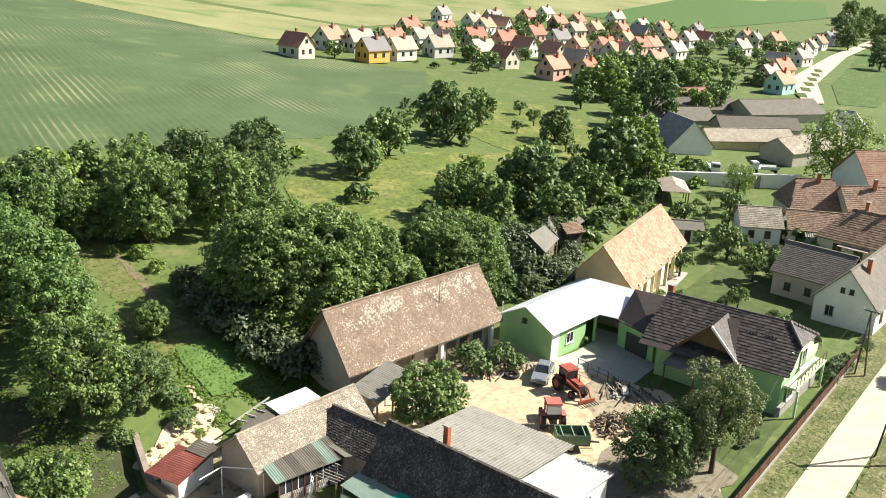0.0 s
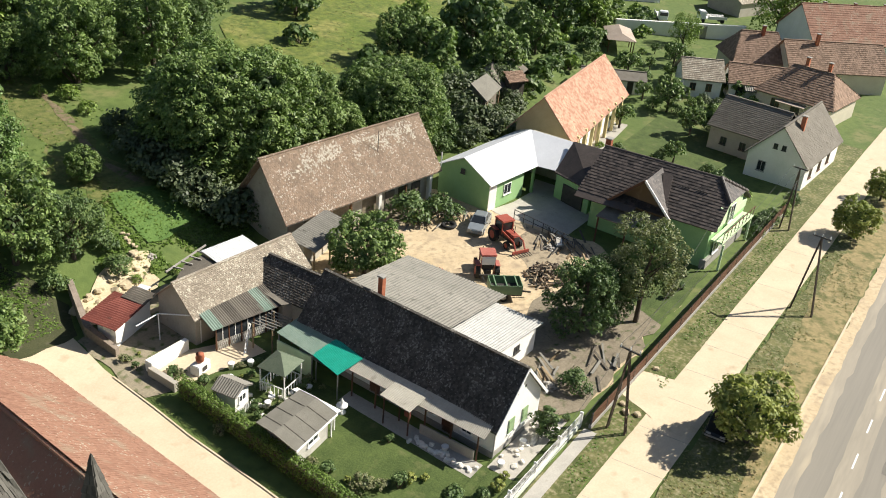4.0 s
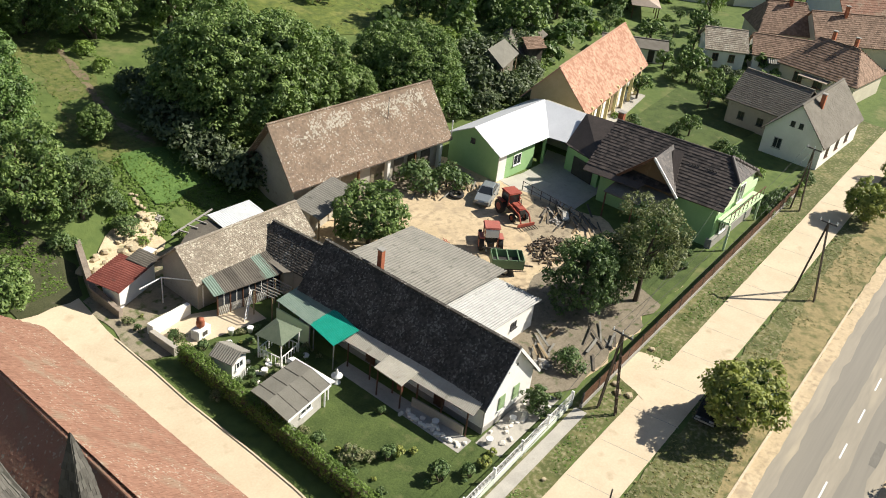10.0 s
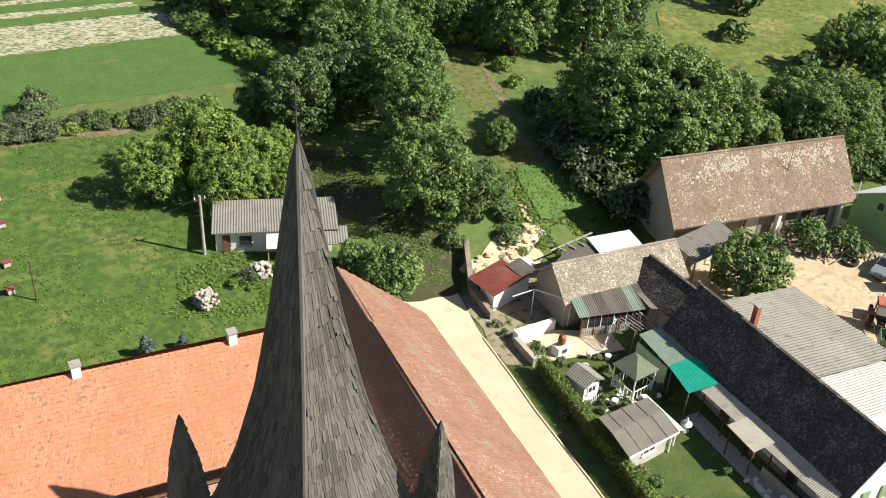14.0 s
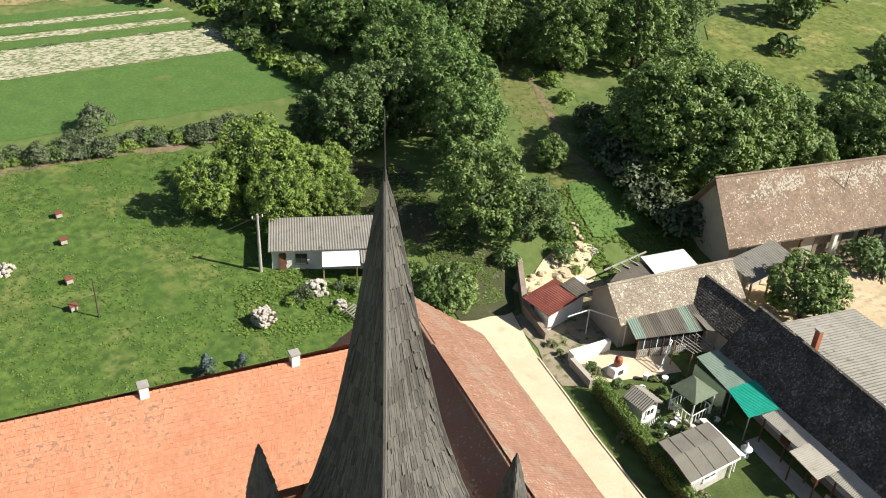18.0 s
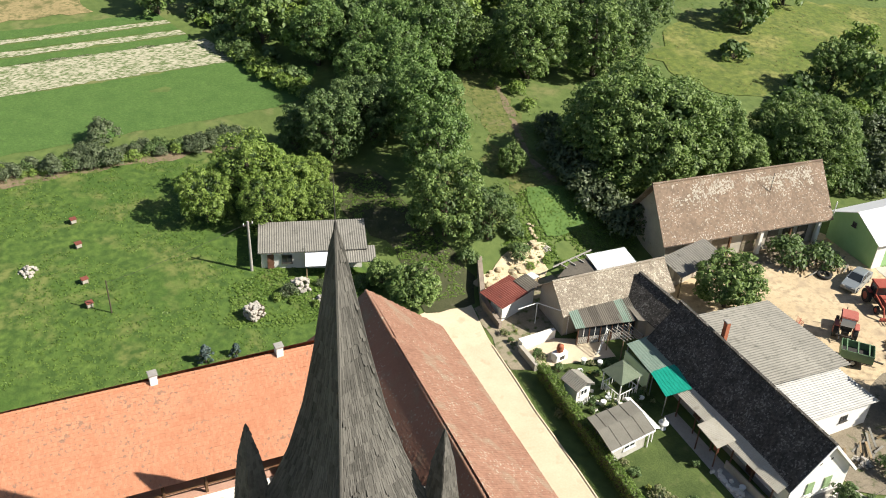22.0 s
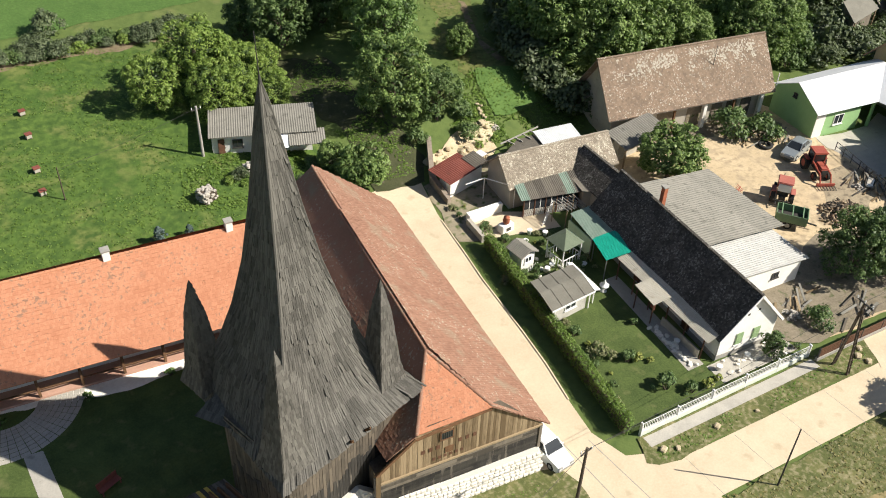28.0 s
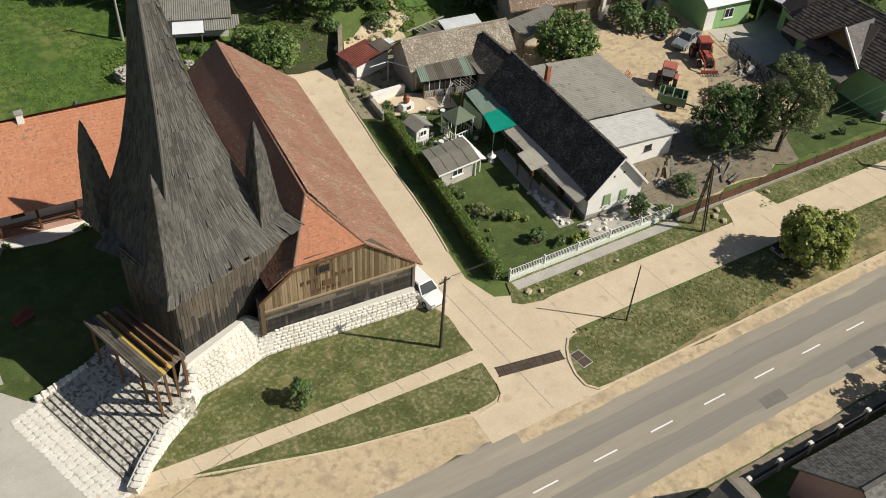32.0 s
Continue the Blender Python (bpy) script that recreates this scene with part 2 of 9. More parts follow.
TILE_SALMON = mat("salmon_tile", (0.35, 0.182, 0.118), (0.51, 0.305, 0.21), scale=0.6, fine=6, bump=0.3, island=0.6, c=(0.28, 0.15, 0.095), stain=0.3, speck=(0.56, 0.42, 0.29), speck_size=5, speck_amount=0.16)
TILE_BROWN = mat("brown_tile", (0.19, 0.125, 0.085), (0.30, 0.20, 0.14), scale=0.5, fine=6, bump=0.3, island=0.5, c=(0.36, 0.29, 0.21), stain=0.25)
CORRUGATED = mat("fibre_cement_sheet", (0.195, 0.185, 0.158), (0.275, 0.26, 0.222), scale=0.8, fine=7, bump=0.3, c=(0.12, 0.115, 0.095), stain=0.34, island=0.2)
CORR_DARK = mat("dark_sheet", (0.085, 0.076, 0.062), (0.150, 0.132, 0.106), scale=0.8, fine=7, bump=0.3, c=(0.06, 0.055, 0.045), stain=0.3, island=0.4)
PORCH_SHEET = mat("pale_porch_sheet", (0.36, 0.335, 0.275), (0.48, 0.45, 0.375), scale=0.9, fine=8, bump=0.2, c=(0.27, 0.25, 0.20), stain=0.3)
FELT_GREY = mat("olive_grey_felt", (0.150, 0.142, 0.116), (0.215, 0.204, 0.168), scale=0.9, fine=9, bump=0.3, c=(0.27, 0.255, 0.215), stain=0.22)
SHUTTER = mat("faded_green_shutter", (0.20, 0.29, 0.145), (0.28, 0.38, 0.20), rough=0.6, scale=1.5, fine=10, bump=0.1)
FELT = mat("roofing_felt", (0.13, 0.115, 0.092), (0.21, 0.19, 0.155), scale=0.9, fine=9, bump=0.3, c=(0.28, 0.25, 0.20), stain=0.25)
GREEN_SHEET = mat("green_sheet", (0.150, 0.215, 0.170), (0.230, 0.295, 0.240), scale=0.9, fine=8, bump=0.1, c=(0.27, 0.28, 0.235), stain=0.28)
TEAL = mat("teal_tarpaulin", (0.0, 0.25, 0.17), (0.01, 0.34, 0.245), rough=0.45, scale=1.4, fine=8, bump=0.2)
WHITE_METAL = mat("white_metal_roof", (0.66, 0.67, 0.68), (0.76, 0.77, 0.78), rough=0.45, scale=0.5, fine=6, bump=0.03)
PALE_SHEET = mat("pale_blue_grey_sheet", (0.50, 0.52, 0.52), (0.66, 0.68, 0.68), rough=0.5, scale=0.8, fine=7, bump=0.08, c=(0.36, 0.35, 0.32), stain=0.3)
ZINC = mat("zinc_sheet", (0.29, 0.285, 0.265), (0.42, 0.415, 0.39), rough=0.55, scale=1, fine=7, bump=0.1, c=(0.22, 0.215, 0.19), stain=0.32)
RUST_RED = mat("oxide_red_sheet", (0.17, 0.052, 0.04), (0.26, 0.085, 0.06), rough=0.65, scale=1, fine=7, bump=0.2, c=(0.13, 0.06, 0.045), stain=0.32)
WHITEWASH = mat("whitewash", (0.74, 0.72, 0.66), (0.86, 0.84, 0.79), scale=0.7, fine=9, bump=0.1, c=(0.60, 0.56, 0.48), stain=0.2)
GREYWALL = mat("grey_render", (0.36, 0.33, 0.27), (0.48, 0.44, 0.37), scale=0.8, fine=9, bump=0.2, c=(0.27, 0.24, 0.20), stain=0.3)
OCHRE = mat("ochre_render", (0.46, 0.38, 0.22), (0.58, 0.49, 0.30), scale=0.7, fine=9, bump=0.1, c=(0.36, 0.30, 0.20), stain=0.25)
YELLOW = mat("cream_yellow_render", (0.60, 0.50, 0.26), (0.70, 0.60, 0.34), scale=0.7, fine=9, bump=0.1)
GREENWALL = mat("mint_green_render", (0.27, 0.46, 0.20), (0.34, 0.54, 0.25), scale=0.7, fine=9, bump=0.1, c=(0.24, 0.40, 0.19), stain=0.2)
PALEGREEN = mat("pale_green_render", (0.52, 0.66, 0.40), (0.60, 0.73, 0.47), scale=0.7, fine=9, bump=0.1)
PLINTH = mat("grey_plinth", (0.26, 0.245, 0.22), (0.38, 0.36, 0.32), scale=1, fine=10, bump=0.3, c=(0.18, 0.17, 0.14), stain=0.3)
BRICK = mat("red_brick", (0.30, 0.095, 0.05), (0.44, 0.16, 0.085), scale=2, fine=14, bump=0.4, island=0.4)
WHITE = mat("white_paint", (0.76, 0.75, 0.72), (0.84, 0.83, 0.80), rough=0.5, scale=1.5, fine=10, bump=0.05)
BROWNPAINT = mat("brown_paint", (0.09, 0.045, 0.028), (0.15, 0.075, 0.045), rough=0.6, scale=1.5, fine=10, bump=0.1)
STEEL = mat("grey_steel", (0.20, 0.20, 0.20), (0.30, 0.30, 0.29), rough=0.5, scale=2, fine=12, bump=0.1, metal=0.6)
IRON = mat("dark_iron", (0.035, 0.033, 0.03), (0.07, 0.065, 0.06), rough=0.6, scale=2, fine=12, bump=0.1)
POLE_CONC = mat("pole_concrete", (0.30, 0.28, 0.25), (0.40, 0.38, 0.34), scale=1.5, fine=12, bump=0.2)
POLE_WOOD = mat("tarred_wood", (0.055, 0.042, 0.032), (0.12, 0.095, 0.07), scale=1.5, fine=12, bump=0.3, stretch=(1, 1, 0.1))
GLASS = glass_mat("dark_window_glass")
RUBBER = mat("rubber", (0.018, 0.018, 0.018), (0.035, 0.034, 0.032), rough=0.85, scale=3, fine=14, bump=0.2)
TRACTOR_RED = mat("tractor_red_paint", (0.28, 0.062, 0.042), (0.40, 0.105, 0.07), rough=0.55, scale=1.2, fine=9, bump=0.1, c=(0.24, 0.09, 0.05), stain=0.25)
CAR_SILVER = mat("silver_car_paint", (0.27, 0.30, 0.31), (0.32, 0.35, 0.36), rough=0.25, scale=1.2, fine=9, bump=0, metal=0.4)
CAR_WHITE = mat("white_car_paint", (0.78, 0.78, 0.76), (0.83, 0.83, 0.81), rough=0.3, scale=1.2, fine=9, bump=0)
CAR_DARK = mat("dark_car_paint", (0.02, 0.022, 0.025), (0.03, 0.032, 0.036), rough=0.25, scale=1.2, fine=9, bump=0)
TRAILER_GREEN = mat("green_trailer_paint", (0.13, 0.215, 0.12), (0.19, 0.29, 0.165), rough=0.5, scale=1.4, fine=9, bump=0.1)
BARK = mat("bark", (0.055, 0.042, 0.03), (0.12, 0.095, 0.07), scale=2, fine=12, bump=0.6, stretch=(1, 1, 0.3))
LEAF_MID = leaf_mat("mid_green_leaves", (0.072, 0.128, 0.030), (0.235, 0.320, 0.095))
LEAF_DARK = leaf_mat("dark_green_leaves", (0.056, 0.102, 0.030), (0.172, 0.242, 0.084))
LEAF_LIGHT = leaf_mat("light_green_leaves", (0.105, 0.172, 0.030), (0.265, 0.355, 0.078))
# Darker than the outer leaves: the crown's inner shade is put into this colour.
LEAF_INNER_SHADE = leaf_mat("inner_crown_leaves", (0.040, 0.074, 0.022), (0.095, 0.145, 0.045))
LEAF_ACACIA = leaf_mat("acacia_leaves", (0.074, 0.138, 0.034), (0.190, 0.285, 0.080))
LEAF_OLIVE = leaf_mat("olive_leaves", (0.10, 0.12, 0.045), (0.24, 0.26, 0.11))
LEAF_GREY = leaf_mat("grey_green_leaves", (0.066, 0.092, 0.044), (0.160, 0.195, 0.100))
LEAF_YELLOW = leaf_mat("yellow_green_leaves", (0.175, 0.215, 0.042), (0.370, 0.380, 0.105))
HEDGE_LEAF = leaf_mat("hedge_leaves", (0.085, 0.145, 0.024), (0.185, 0.270, 0.056))

# ---- building blocks ----


def thing(name, x=0, y=0, z=0, rz=0, label="", category="", group="", kind=""):
    ob = new(name)
    ob.matrix_world = pose(x, y, z, 0, 0, rz)
    ob.empty_display_size = 0.2
    return tagged(ob, label, category, group, kind)


def mesh_ob(name, verts, faces, material, parent=None, label="", smooth=False):
    me = bpy.data.meshes.new(name)
    me.from_pydata([tuple(v) for v in verts], [], [tuple(f) for f in faces])
    me.materials.append(material)
    me.update()
    if smooth:
        me.polygons.foreach_set("use_smooth", [True] * len(me.polygons))
    ob = new(name, me)
    if parent:
        ob.parent = parent
    return tagged(ob, label)


def part(name, bm, material, parent, label="", smooth=False):
    bmesh.ops.recalc_face_normals(bm, faces=bm.faces)
    me = bpy.data.meshes.new(name)
    bm.to_mesh(me)
    bm.free()
    me.materials.append(material)
    if smooth:
        me.polygons.foreach_set("use_smooth", [True] * len(me.polygons))
    ob = new(name, me)
    if parent:
        ob.parent = parent
    return tagged(ob, label)


def again(ob, m, parent):
    """Another part on the same mesh, at the local pose m."""
    o = new(ob.name.split(".")[0], ob.data)
    o.parent = parent
    o.matrix_basis = m
    return o


def hexa(bm, lo, hi):
    """A solid from four bottom and four top corners."""
    v = [bm.verts.new(p) for p in (*lo, *hi)]
    for f in ((3, 2, 1, 0), (4, 5, 6, 7), (0, 1, 5, 4), (1, 2, 6, 5), (2, 3, 7, 6), (3, 0, 4, 7)):
        bm.faces.new([v[i] for i in f])


def box(bm, x0, x1, y0, y1, z0, z1, bevel=0.0):
    before = len(bm.verts)
    hexa(bm, [(x0, y0, z0), (x1, y0, z0), (x1, y1, z0), (x0, y1, z0)], [(x0, y0, z1), (x1, y0, z1), (x1, y1, z1), (x0, y1, z1)])
    if bevel:
        bm.verts.ensure_lookup_table()
        vs = set(bm.verts[before:])
        bmesh.ops.bevel(bm, geom=[e for e in bm.edges if e.verts[0] in vs], offset=bevel, segments=2, affect="EDGES")


def boxpart(name, parent, material, x0, x1, y0, y1, z0, z1, label="", bevel=0.0):
    bm = bmesh.new()
    box(bm, x0, x1, y0, y1, z0, z1, bevel)
    return part(name, bm, material, parent, label)


def beam(bm, a, b, w, h=None):
    """A straight bar of section w x h from a to b."""
    a, b = Vector(a), Vector(b)
    h = h or w
    d = (b - a).normalized()
    s = d.cross(Vector((0, 0, 1)))
    s = s.normalized() if s.length > 1e-3 else Vector((1, 0, 0))
    u = s.cross(d).normalized()
    q = [s * (i * w / 2) + u * (j * h / 2) for i, j in ((-1, -1), (1, -1), (1, 1), (-1, 1))]
    hexa(bm, [a + k for k in q], [b + k for k in q])


def tube(bm, a, b, r0, r1=None, n=8):
    a, b = Vector(a), Vector(b)
    r1 = r0 if r1 is None else r1
    m = (b - a).to_track_quat("Z", "Y").to_matrix().to_4x4()
    m.translation = (a + b) / 2
    bmesh.ops.create_cone(bm, cap_ends=True, segments=n, radius1=r0, radius2=max(r1, 1e-3), depth=(b - a).length, matrix=m)


def ragged(outline, amp, step=0.7):
    """The outline cut into short edges that wander by up to about amp."""
    out = []
    for (x0, y0), (x1, y1) in zip(outline, outline[1:] + outline[:1]):
        d = math.hypot(x1 - x0, y1 - y0)
        n = max(1, min(90, int(d / (step + amp * 0.5))))
        for k in range(n):
            x, y = x0 + (x1 - x0) * k / n, y0 + (y1 - y0) * k / n
            w = amp * (noise.noise((x * 0.35, y * 0.35, 3.0)) + 0.7 * noise.noise((x * 1.1, y * 1.1, 9.0)))
            out.append((x - (y1 - y0) / d * w, y + (x1 - x0) / d * w))
    return out


def sheet(name, outline, z, material, label="", category="", kind="structure", thick=0.0, drape=False, cell=3.0, parent=None, rag=0.0):
    """A flat (or draped) piece of ground with the given outline; rag frays its edge."""
    if rag:
        outline = ragged(outline, rag)
    bm = bmesh.new()
    f = bm.faces.new([bm.verts.new((x, y, z)) for x, y in outline])
    if f.normal.z < 0:
        f.normal_flip()
    f.normal_update()
    if f.normal.z < 0:
        f.normal_flip()
    if drape:
        xs, ys = [p[0] for p in outline], [p[1] for p in outline]
        for axis, lo, hi in ((0, min(xs), max(xs)), (1, min(ys), max(ys))):
            for k in range(1, int((hi - lo) / cell) + 1):
                co = [0, 0, 0]
                no = [0, 0, 0]
                co[axis], no[axis] = lo + k * cell, 1
                bmesh.ops.bisect_plane(bm, geom=[*bm.verts, *bm.edges, *bm.faces], plane_co=co, plane_no=no)
        for v in bm.verts:
            v.co.z = height(v.co.x, v.co.y) + z
    else:
        bmesh.ops.triangulate(bm, faces=bm.faces)
        if thick:
            r = bmesh.ops.extrude_face_region(bm, geom=bm.faces[:])
            for v in r["geom"]:
                if isinstance(v, bmesh.types.BMVert):
                    v.co.z -= thick
    ob = part(name, bm, material, parent, label) if not drape else None
    if drape:
        me = bpy.data.meshes.new(name)
        bm.to_mesh(me)
        bm.free()
        me.materials.append(material)
        ob = tagged(new(name, me), label)
        ob.parent = parent
    return tagged(ob, label, category, "", kind)


def tile_grid(name, parent, origin, along, up, nx, ny, tw, th, material, thick=0.05, jitter=0.012, keep=None, label="", seed=1, curve=0.0):
    """Overlapping tiles on a slope: origin at the eave corner, along the eave, up the slope. Joined real geometry."""
    rng = np.random.RandomState(seed)
    o, a, u = (np.array(v, float) for v in (origin, along, up))
    a, u = a / np.linalg.norm(a), u / np.linalg.norm(u)
    n = np.cross(a, u)
    if n[2] < 0:
        n = -n
    vs, fs = [], []
    for j in range(ny):
        off = (j % 2) * tw * 0.5
        for i in range(nx + (1 if j % 2 else 0)):
            x0, x1 = max(0, i * tw - off), min(nx * tw, (i + 1) * tw - off)
            if x1 - x0 < 0.03 or (keep and not keep((x0 + x1) / 2, (j + 0.5) * th)):
                continue
            y0, y1 = j * th, (j + 1) * th * 1.0
            k = rng.uniform(-jitter, jitter, 4)
            lift = thick + k[0]
            g = 0.006
            b = len(vs)
            for x, y, z in ((x0 + g, y0 + k[1], lift), (x1 - g, y0 + k[1] + k[3] * 0.4, lift + k[2]), (x1 - g, y1, 0.012), (x0 + g, y1, 0.012), (x0 + g, y0 + k[1], 0), (x1 - g, y0 + k[1], 0)):
                vs.append(o + a * x + u * y + n * z)
            fs += [(b, b + 1, b + 2, b + 3), (b + 4, b + 5, b + 1, b), (b + 4, b, b + 3), (b + 5, b + 2, b + 1)]
    ob = mesh_ob(name, vs, fs, material, parent, label)
    return tagged(ob, kind="stuff")


def ribs(name, parent, origin, along, up, width, length, pitch, amp, material, label="", sag=0.0):
    """A corrugated sheet roof, ribs running up the slope."""
    o, a, u = Vector(origin), Vector(along).normalized(), Vector(up).normalized()
    n = a.cross(u)
    if n.z < 0:
        n = -n
    k = int(width / pitch) * 4
    vs, fs = [], []
    rows = max(2, int(length / 1.2) + 1)
    for r in range(rows):
        for i in range(k + 1):
            z = amp * (0, 1, 0, -1)[i % 4] + (0.012 if r % 2 else 0)
            vs.append(o + a * (i * width / k) + u * (r * length / (rows - 1)) + n * z)
    for r in range(rows - 1):
        for i in range(k):
            q = r * (k + 1) + i
            fs.append((q, q + 1, q + k + 2, q + k + 1))
    b = len(vs)
    vs += [v - n * 0.03 for v in vs]
    fs += [tuple(b + i for i in reversed(f)) for f in fs]
    return mesh_ob(name, vs, fs, material, parent, label)


def sm(a, b, v):
    u = min(1.0, max(0.0, (v - a) / (b - a)))
    return u * u * (3 - 2 * u)


def height(x, y):
    """The lie of the land: flat along the road, a bank behind the yards, fields climbing beyond."""
    w = sm(-6, 6, x)
    west = 0.11 * max(0.0, y - 30)
    flat = 1 - 0.8 * sm(55, 130, x)
    east = 3.6 * sm(36, 47, y) * flat + 0.09 * max(0.0, y - 45) * (1 - 0.62 * sm(80, 260, x))
    far = 18 * sm(420, 1400, math.hypot(x, y)) * sm(-200, 300, y)
    return (1 - w) * west + w * east + far - 0.05


def gable_house(name, x, y, rz, W, L, eave, ridge, wall, roof, label, category="house", over=0.4, tw=0.35, th=0.4, group="", z=0.0, fine=True, hip=0.0, boards=None, tiles=True):
    """A house with a saddle roof: front gable at local y = 0, ridge along +y. hip: how far the ridge is drawn in at both ends."""
    t = thing(name, x, y, z, rz, label, category, group)
    h2, s = W / 2, (ridge - eave) / (W / 2)
    bm = bmesh.new()
    vs = [(-h2, 0, -0.4), (h2, 0, -0.4), (h2, 0, eave), (0, 0, ridge - 0.06), (-h2, 0, eave)]
    if hip:
        vs[3] = (0, 0, eave)
    a = [bm.verts.new(v) for v in vs]
    b = [bm.verts.new((v[0], L, v[2])) for v in vs]
    bm.faces.new(a)
    bm.faces.new(list(reversed(b)))
    for i in range(5):
        k = (i + 1) % 5
        bm.faces.new((a[i], b[i], b[k], a[k]))
    part("wall", bm, wall, t)
    ez, ex = eave - over * s, h2 + over
    up = math.hypot(ex, ridge - ez)
    for sd in (-1, 1):
        bm = bmesh.new()
        y0, y1, r0, r1 = -over, L + over, -over + hip, L + over - hip
        lo = [(0, r0, ridge - 0.08), (sd * ex, y0, ez - 0.08), (sd * ex, y1, ez - 0.08), (0, r1, ridge - 0.08)]
        hexa(bm, lo, [(p[0], p[1], p[2] + 0.1) for p in lo])
        slope = part("roof_slope", bm, roof, t)
        if fine and tiles:
            run = L + 2 * over
            keep = None
            if hip:
                keep = lambda px, py, q=hip / up: px > py * q and px < run - py * q
            if sd > 0:
                o, al, u = (ex, -over, ez + 0.02), (0, 1, 0), (-ex, 0, ridge - ez)
            else:
                o, al, u = (-ex, -over, ez + 0.02), (0, 1, 0), (ex, 0, ridge - ez)
            nx, ny = max(2, round(run / tw)), max(2, round(up / th))
            tile_grid("tiles", slope, o, al, u, nx, ny, run / nx, up / ny, roof, keep=keep, seed=int(abs(x * 7 + y * 3)) + sd)
        bm = bmesh.new()
        beam(bm, (sd * (ex - 0.03), y0, ez - 0.06), (sd * (ex - 0.03), y1, ez - 0.06), 0.04, 0.14)
        part("gutter", bm, STEEL if fine else wall, t)
    if hip:
        for e, yy, rr in ((0, -over, -over + hip), (1, L + over, L + over - hip)):
            bm = bmesh.new()
            lo = [(-ex, yy, ez - 0.08), (ex, yy, ez - 0.08), (0.01, rr, ridge - 0.08), (-0.01, rr, ridge - 0.08)]
            hexa(bm, lo, [(p[0], p[1], p[2] + 0.1) for p in lo])
            part("hip_slope", bm, roof, t)
            if fine and tiles:
                hl = math.hypot(hip, ridge - ez)
                nx, ny = round(2 * ex / tw), round(hl / th)
                o = (-ex, yy, ez + 0.02)
                tile_grid("tiles", t.children[-1], o, (1, 0, 0), (0, hip if e == 0 else -hip, ridge - ez), nx, ny, 2 * ex / nx, hl / ny, roof, keep=lambda px, py: abs(px - ex) < ex * (1 - py / hl), seed=7)
    bm = bmesh.new()
    beam(bm, (0, -over + hip, ridge + 0.04), (0, L + over - hip, ridge + 0.04), 0.26, 0.12)
    part("ridge_cap", bm, roof, t)
    return t


def eave_house(name, p, q, depth, eave, ridge, wall, roof, label, back=1.0, over=0.4, **more):
    """A house set out from the ends p and q of its front eave; back: which side of that line it lies on."""
    p, q = Vector((*p, 0)), Vector((*q, 0))
    d = (q - p).normalized()
    n = Vector((-d.y, d.x, 0)) * back
    o = p + d * over + n * (depth / 2)
    return gable_house(name, o.x, o.y, math.degrees(math.atan2(-d.x, d.y)), depth - 2 * over, (q - p).length - 2 * over, eave, ridge, wall, roof, label, over=over, **more)


def window(parent, x, y, z, w, h, face, frame_mat=None, rot=0):
    """A window on a wall of the thing: face is the outward side, in quarter turns from -y."""
    bm = bmesh.new()
    for x0, x1, z0, z1 in ((-w / 2, w / 2, 0, 0.07), (-w / 2, w / 2, h - 0.07, h), (-w / 2, -w / 2 + 0.07, 0.07, h - 0.07), (w / 2 - 0.07, w / 2, 0.07, h - 0.07), (-0.03, 0.03, 0.07, h - 0.07)):
        box(bm, x0, x1, -0.05, 0.03, z0, z1)
    f = part("window", bm, frame_mat or WHITE, parent)
    f.matrix_basis = pose(x, y, z, 0, 0, face * 90 + rot)
    boxpart("pane", f, GLASS, -w / 2 + 0.06, w / 2 - 0.06, -0.025, 0.012, 0.06, h - 0.06)
    boxpart("sill", f, frame_mat or WHITE, -w / 2 - 0.06, w / 2 + 0.06, -0.14, 0.01, -0.06, 0)
    return f


def door(parent, x, y, z, w, h, face, m, frame_mat=None):
    bm = bmesh.new()
    box(bm, -w / 2, w / 2, -0.04, 0.03, 0, h)
    for k in range(3):
        box(bm, -w / 2 + 0.1, w / 2 - 0.1, -0.06, -0.04, 0.1 + k * h / 3, h / 3 - 0.08 + k * h / 3)
    d = part("door", bm, m, parent)
    d.matrix_basis = pose(x, y, z, 0, 0, face * 90)
    bm = bmesh.new()
    box(bm, w / 2 - 0.16, w / 2 - 0.1, -0.12, -0.06, h * 0.48, h * 0.48 + 0.04)
    part("handle", bm, STEEL, d)
    return d


def chimney(parent, x, y, z0, z1, w=0.5, m=None):
    bm = bmesh.new()
    box(bm, x - w / 2, x + w / 2, y - w / 2, y + w / 2, z0, z1, 0.02)
    c = part("chimney", bm, m or BRICK, parent)
    bm = bmesh.new()
    box(bm, x - w / 2 - 0.07, x + w / 2 + 0.07, y - w / 2 - 0.07, y + w / 2 + 0.07, z1, z1 + 0.12, 0.02)
    part("cap", bm, PLINTH, c)
    return c


# ---- trees ----


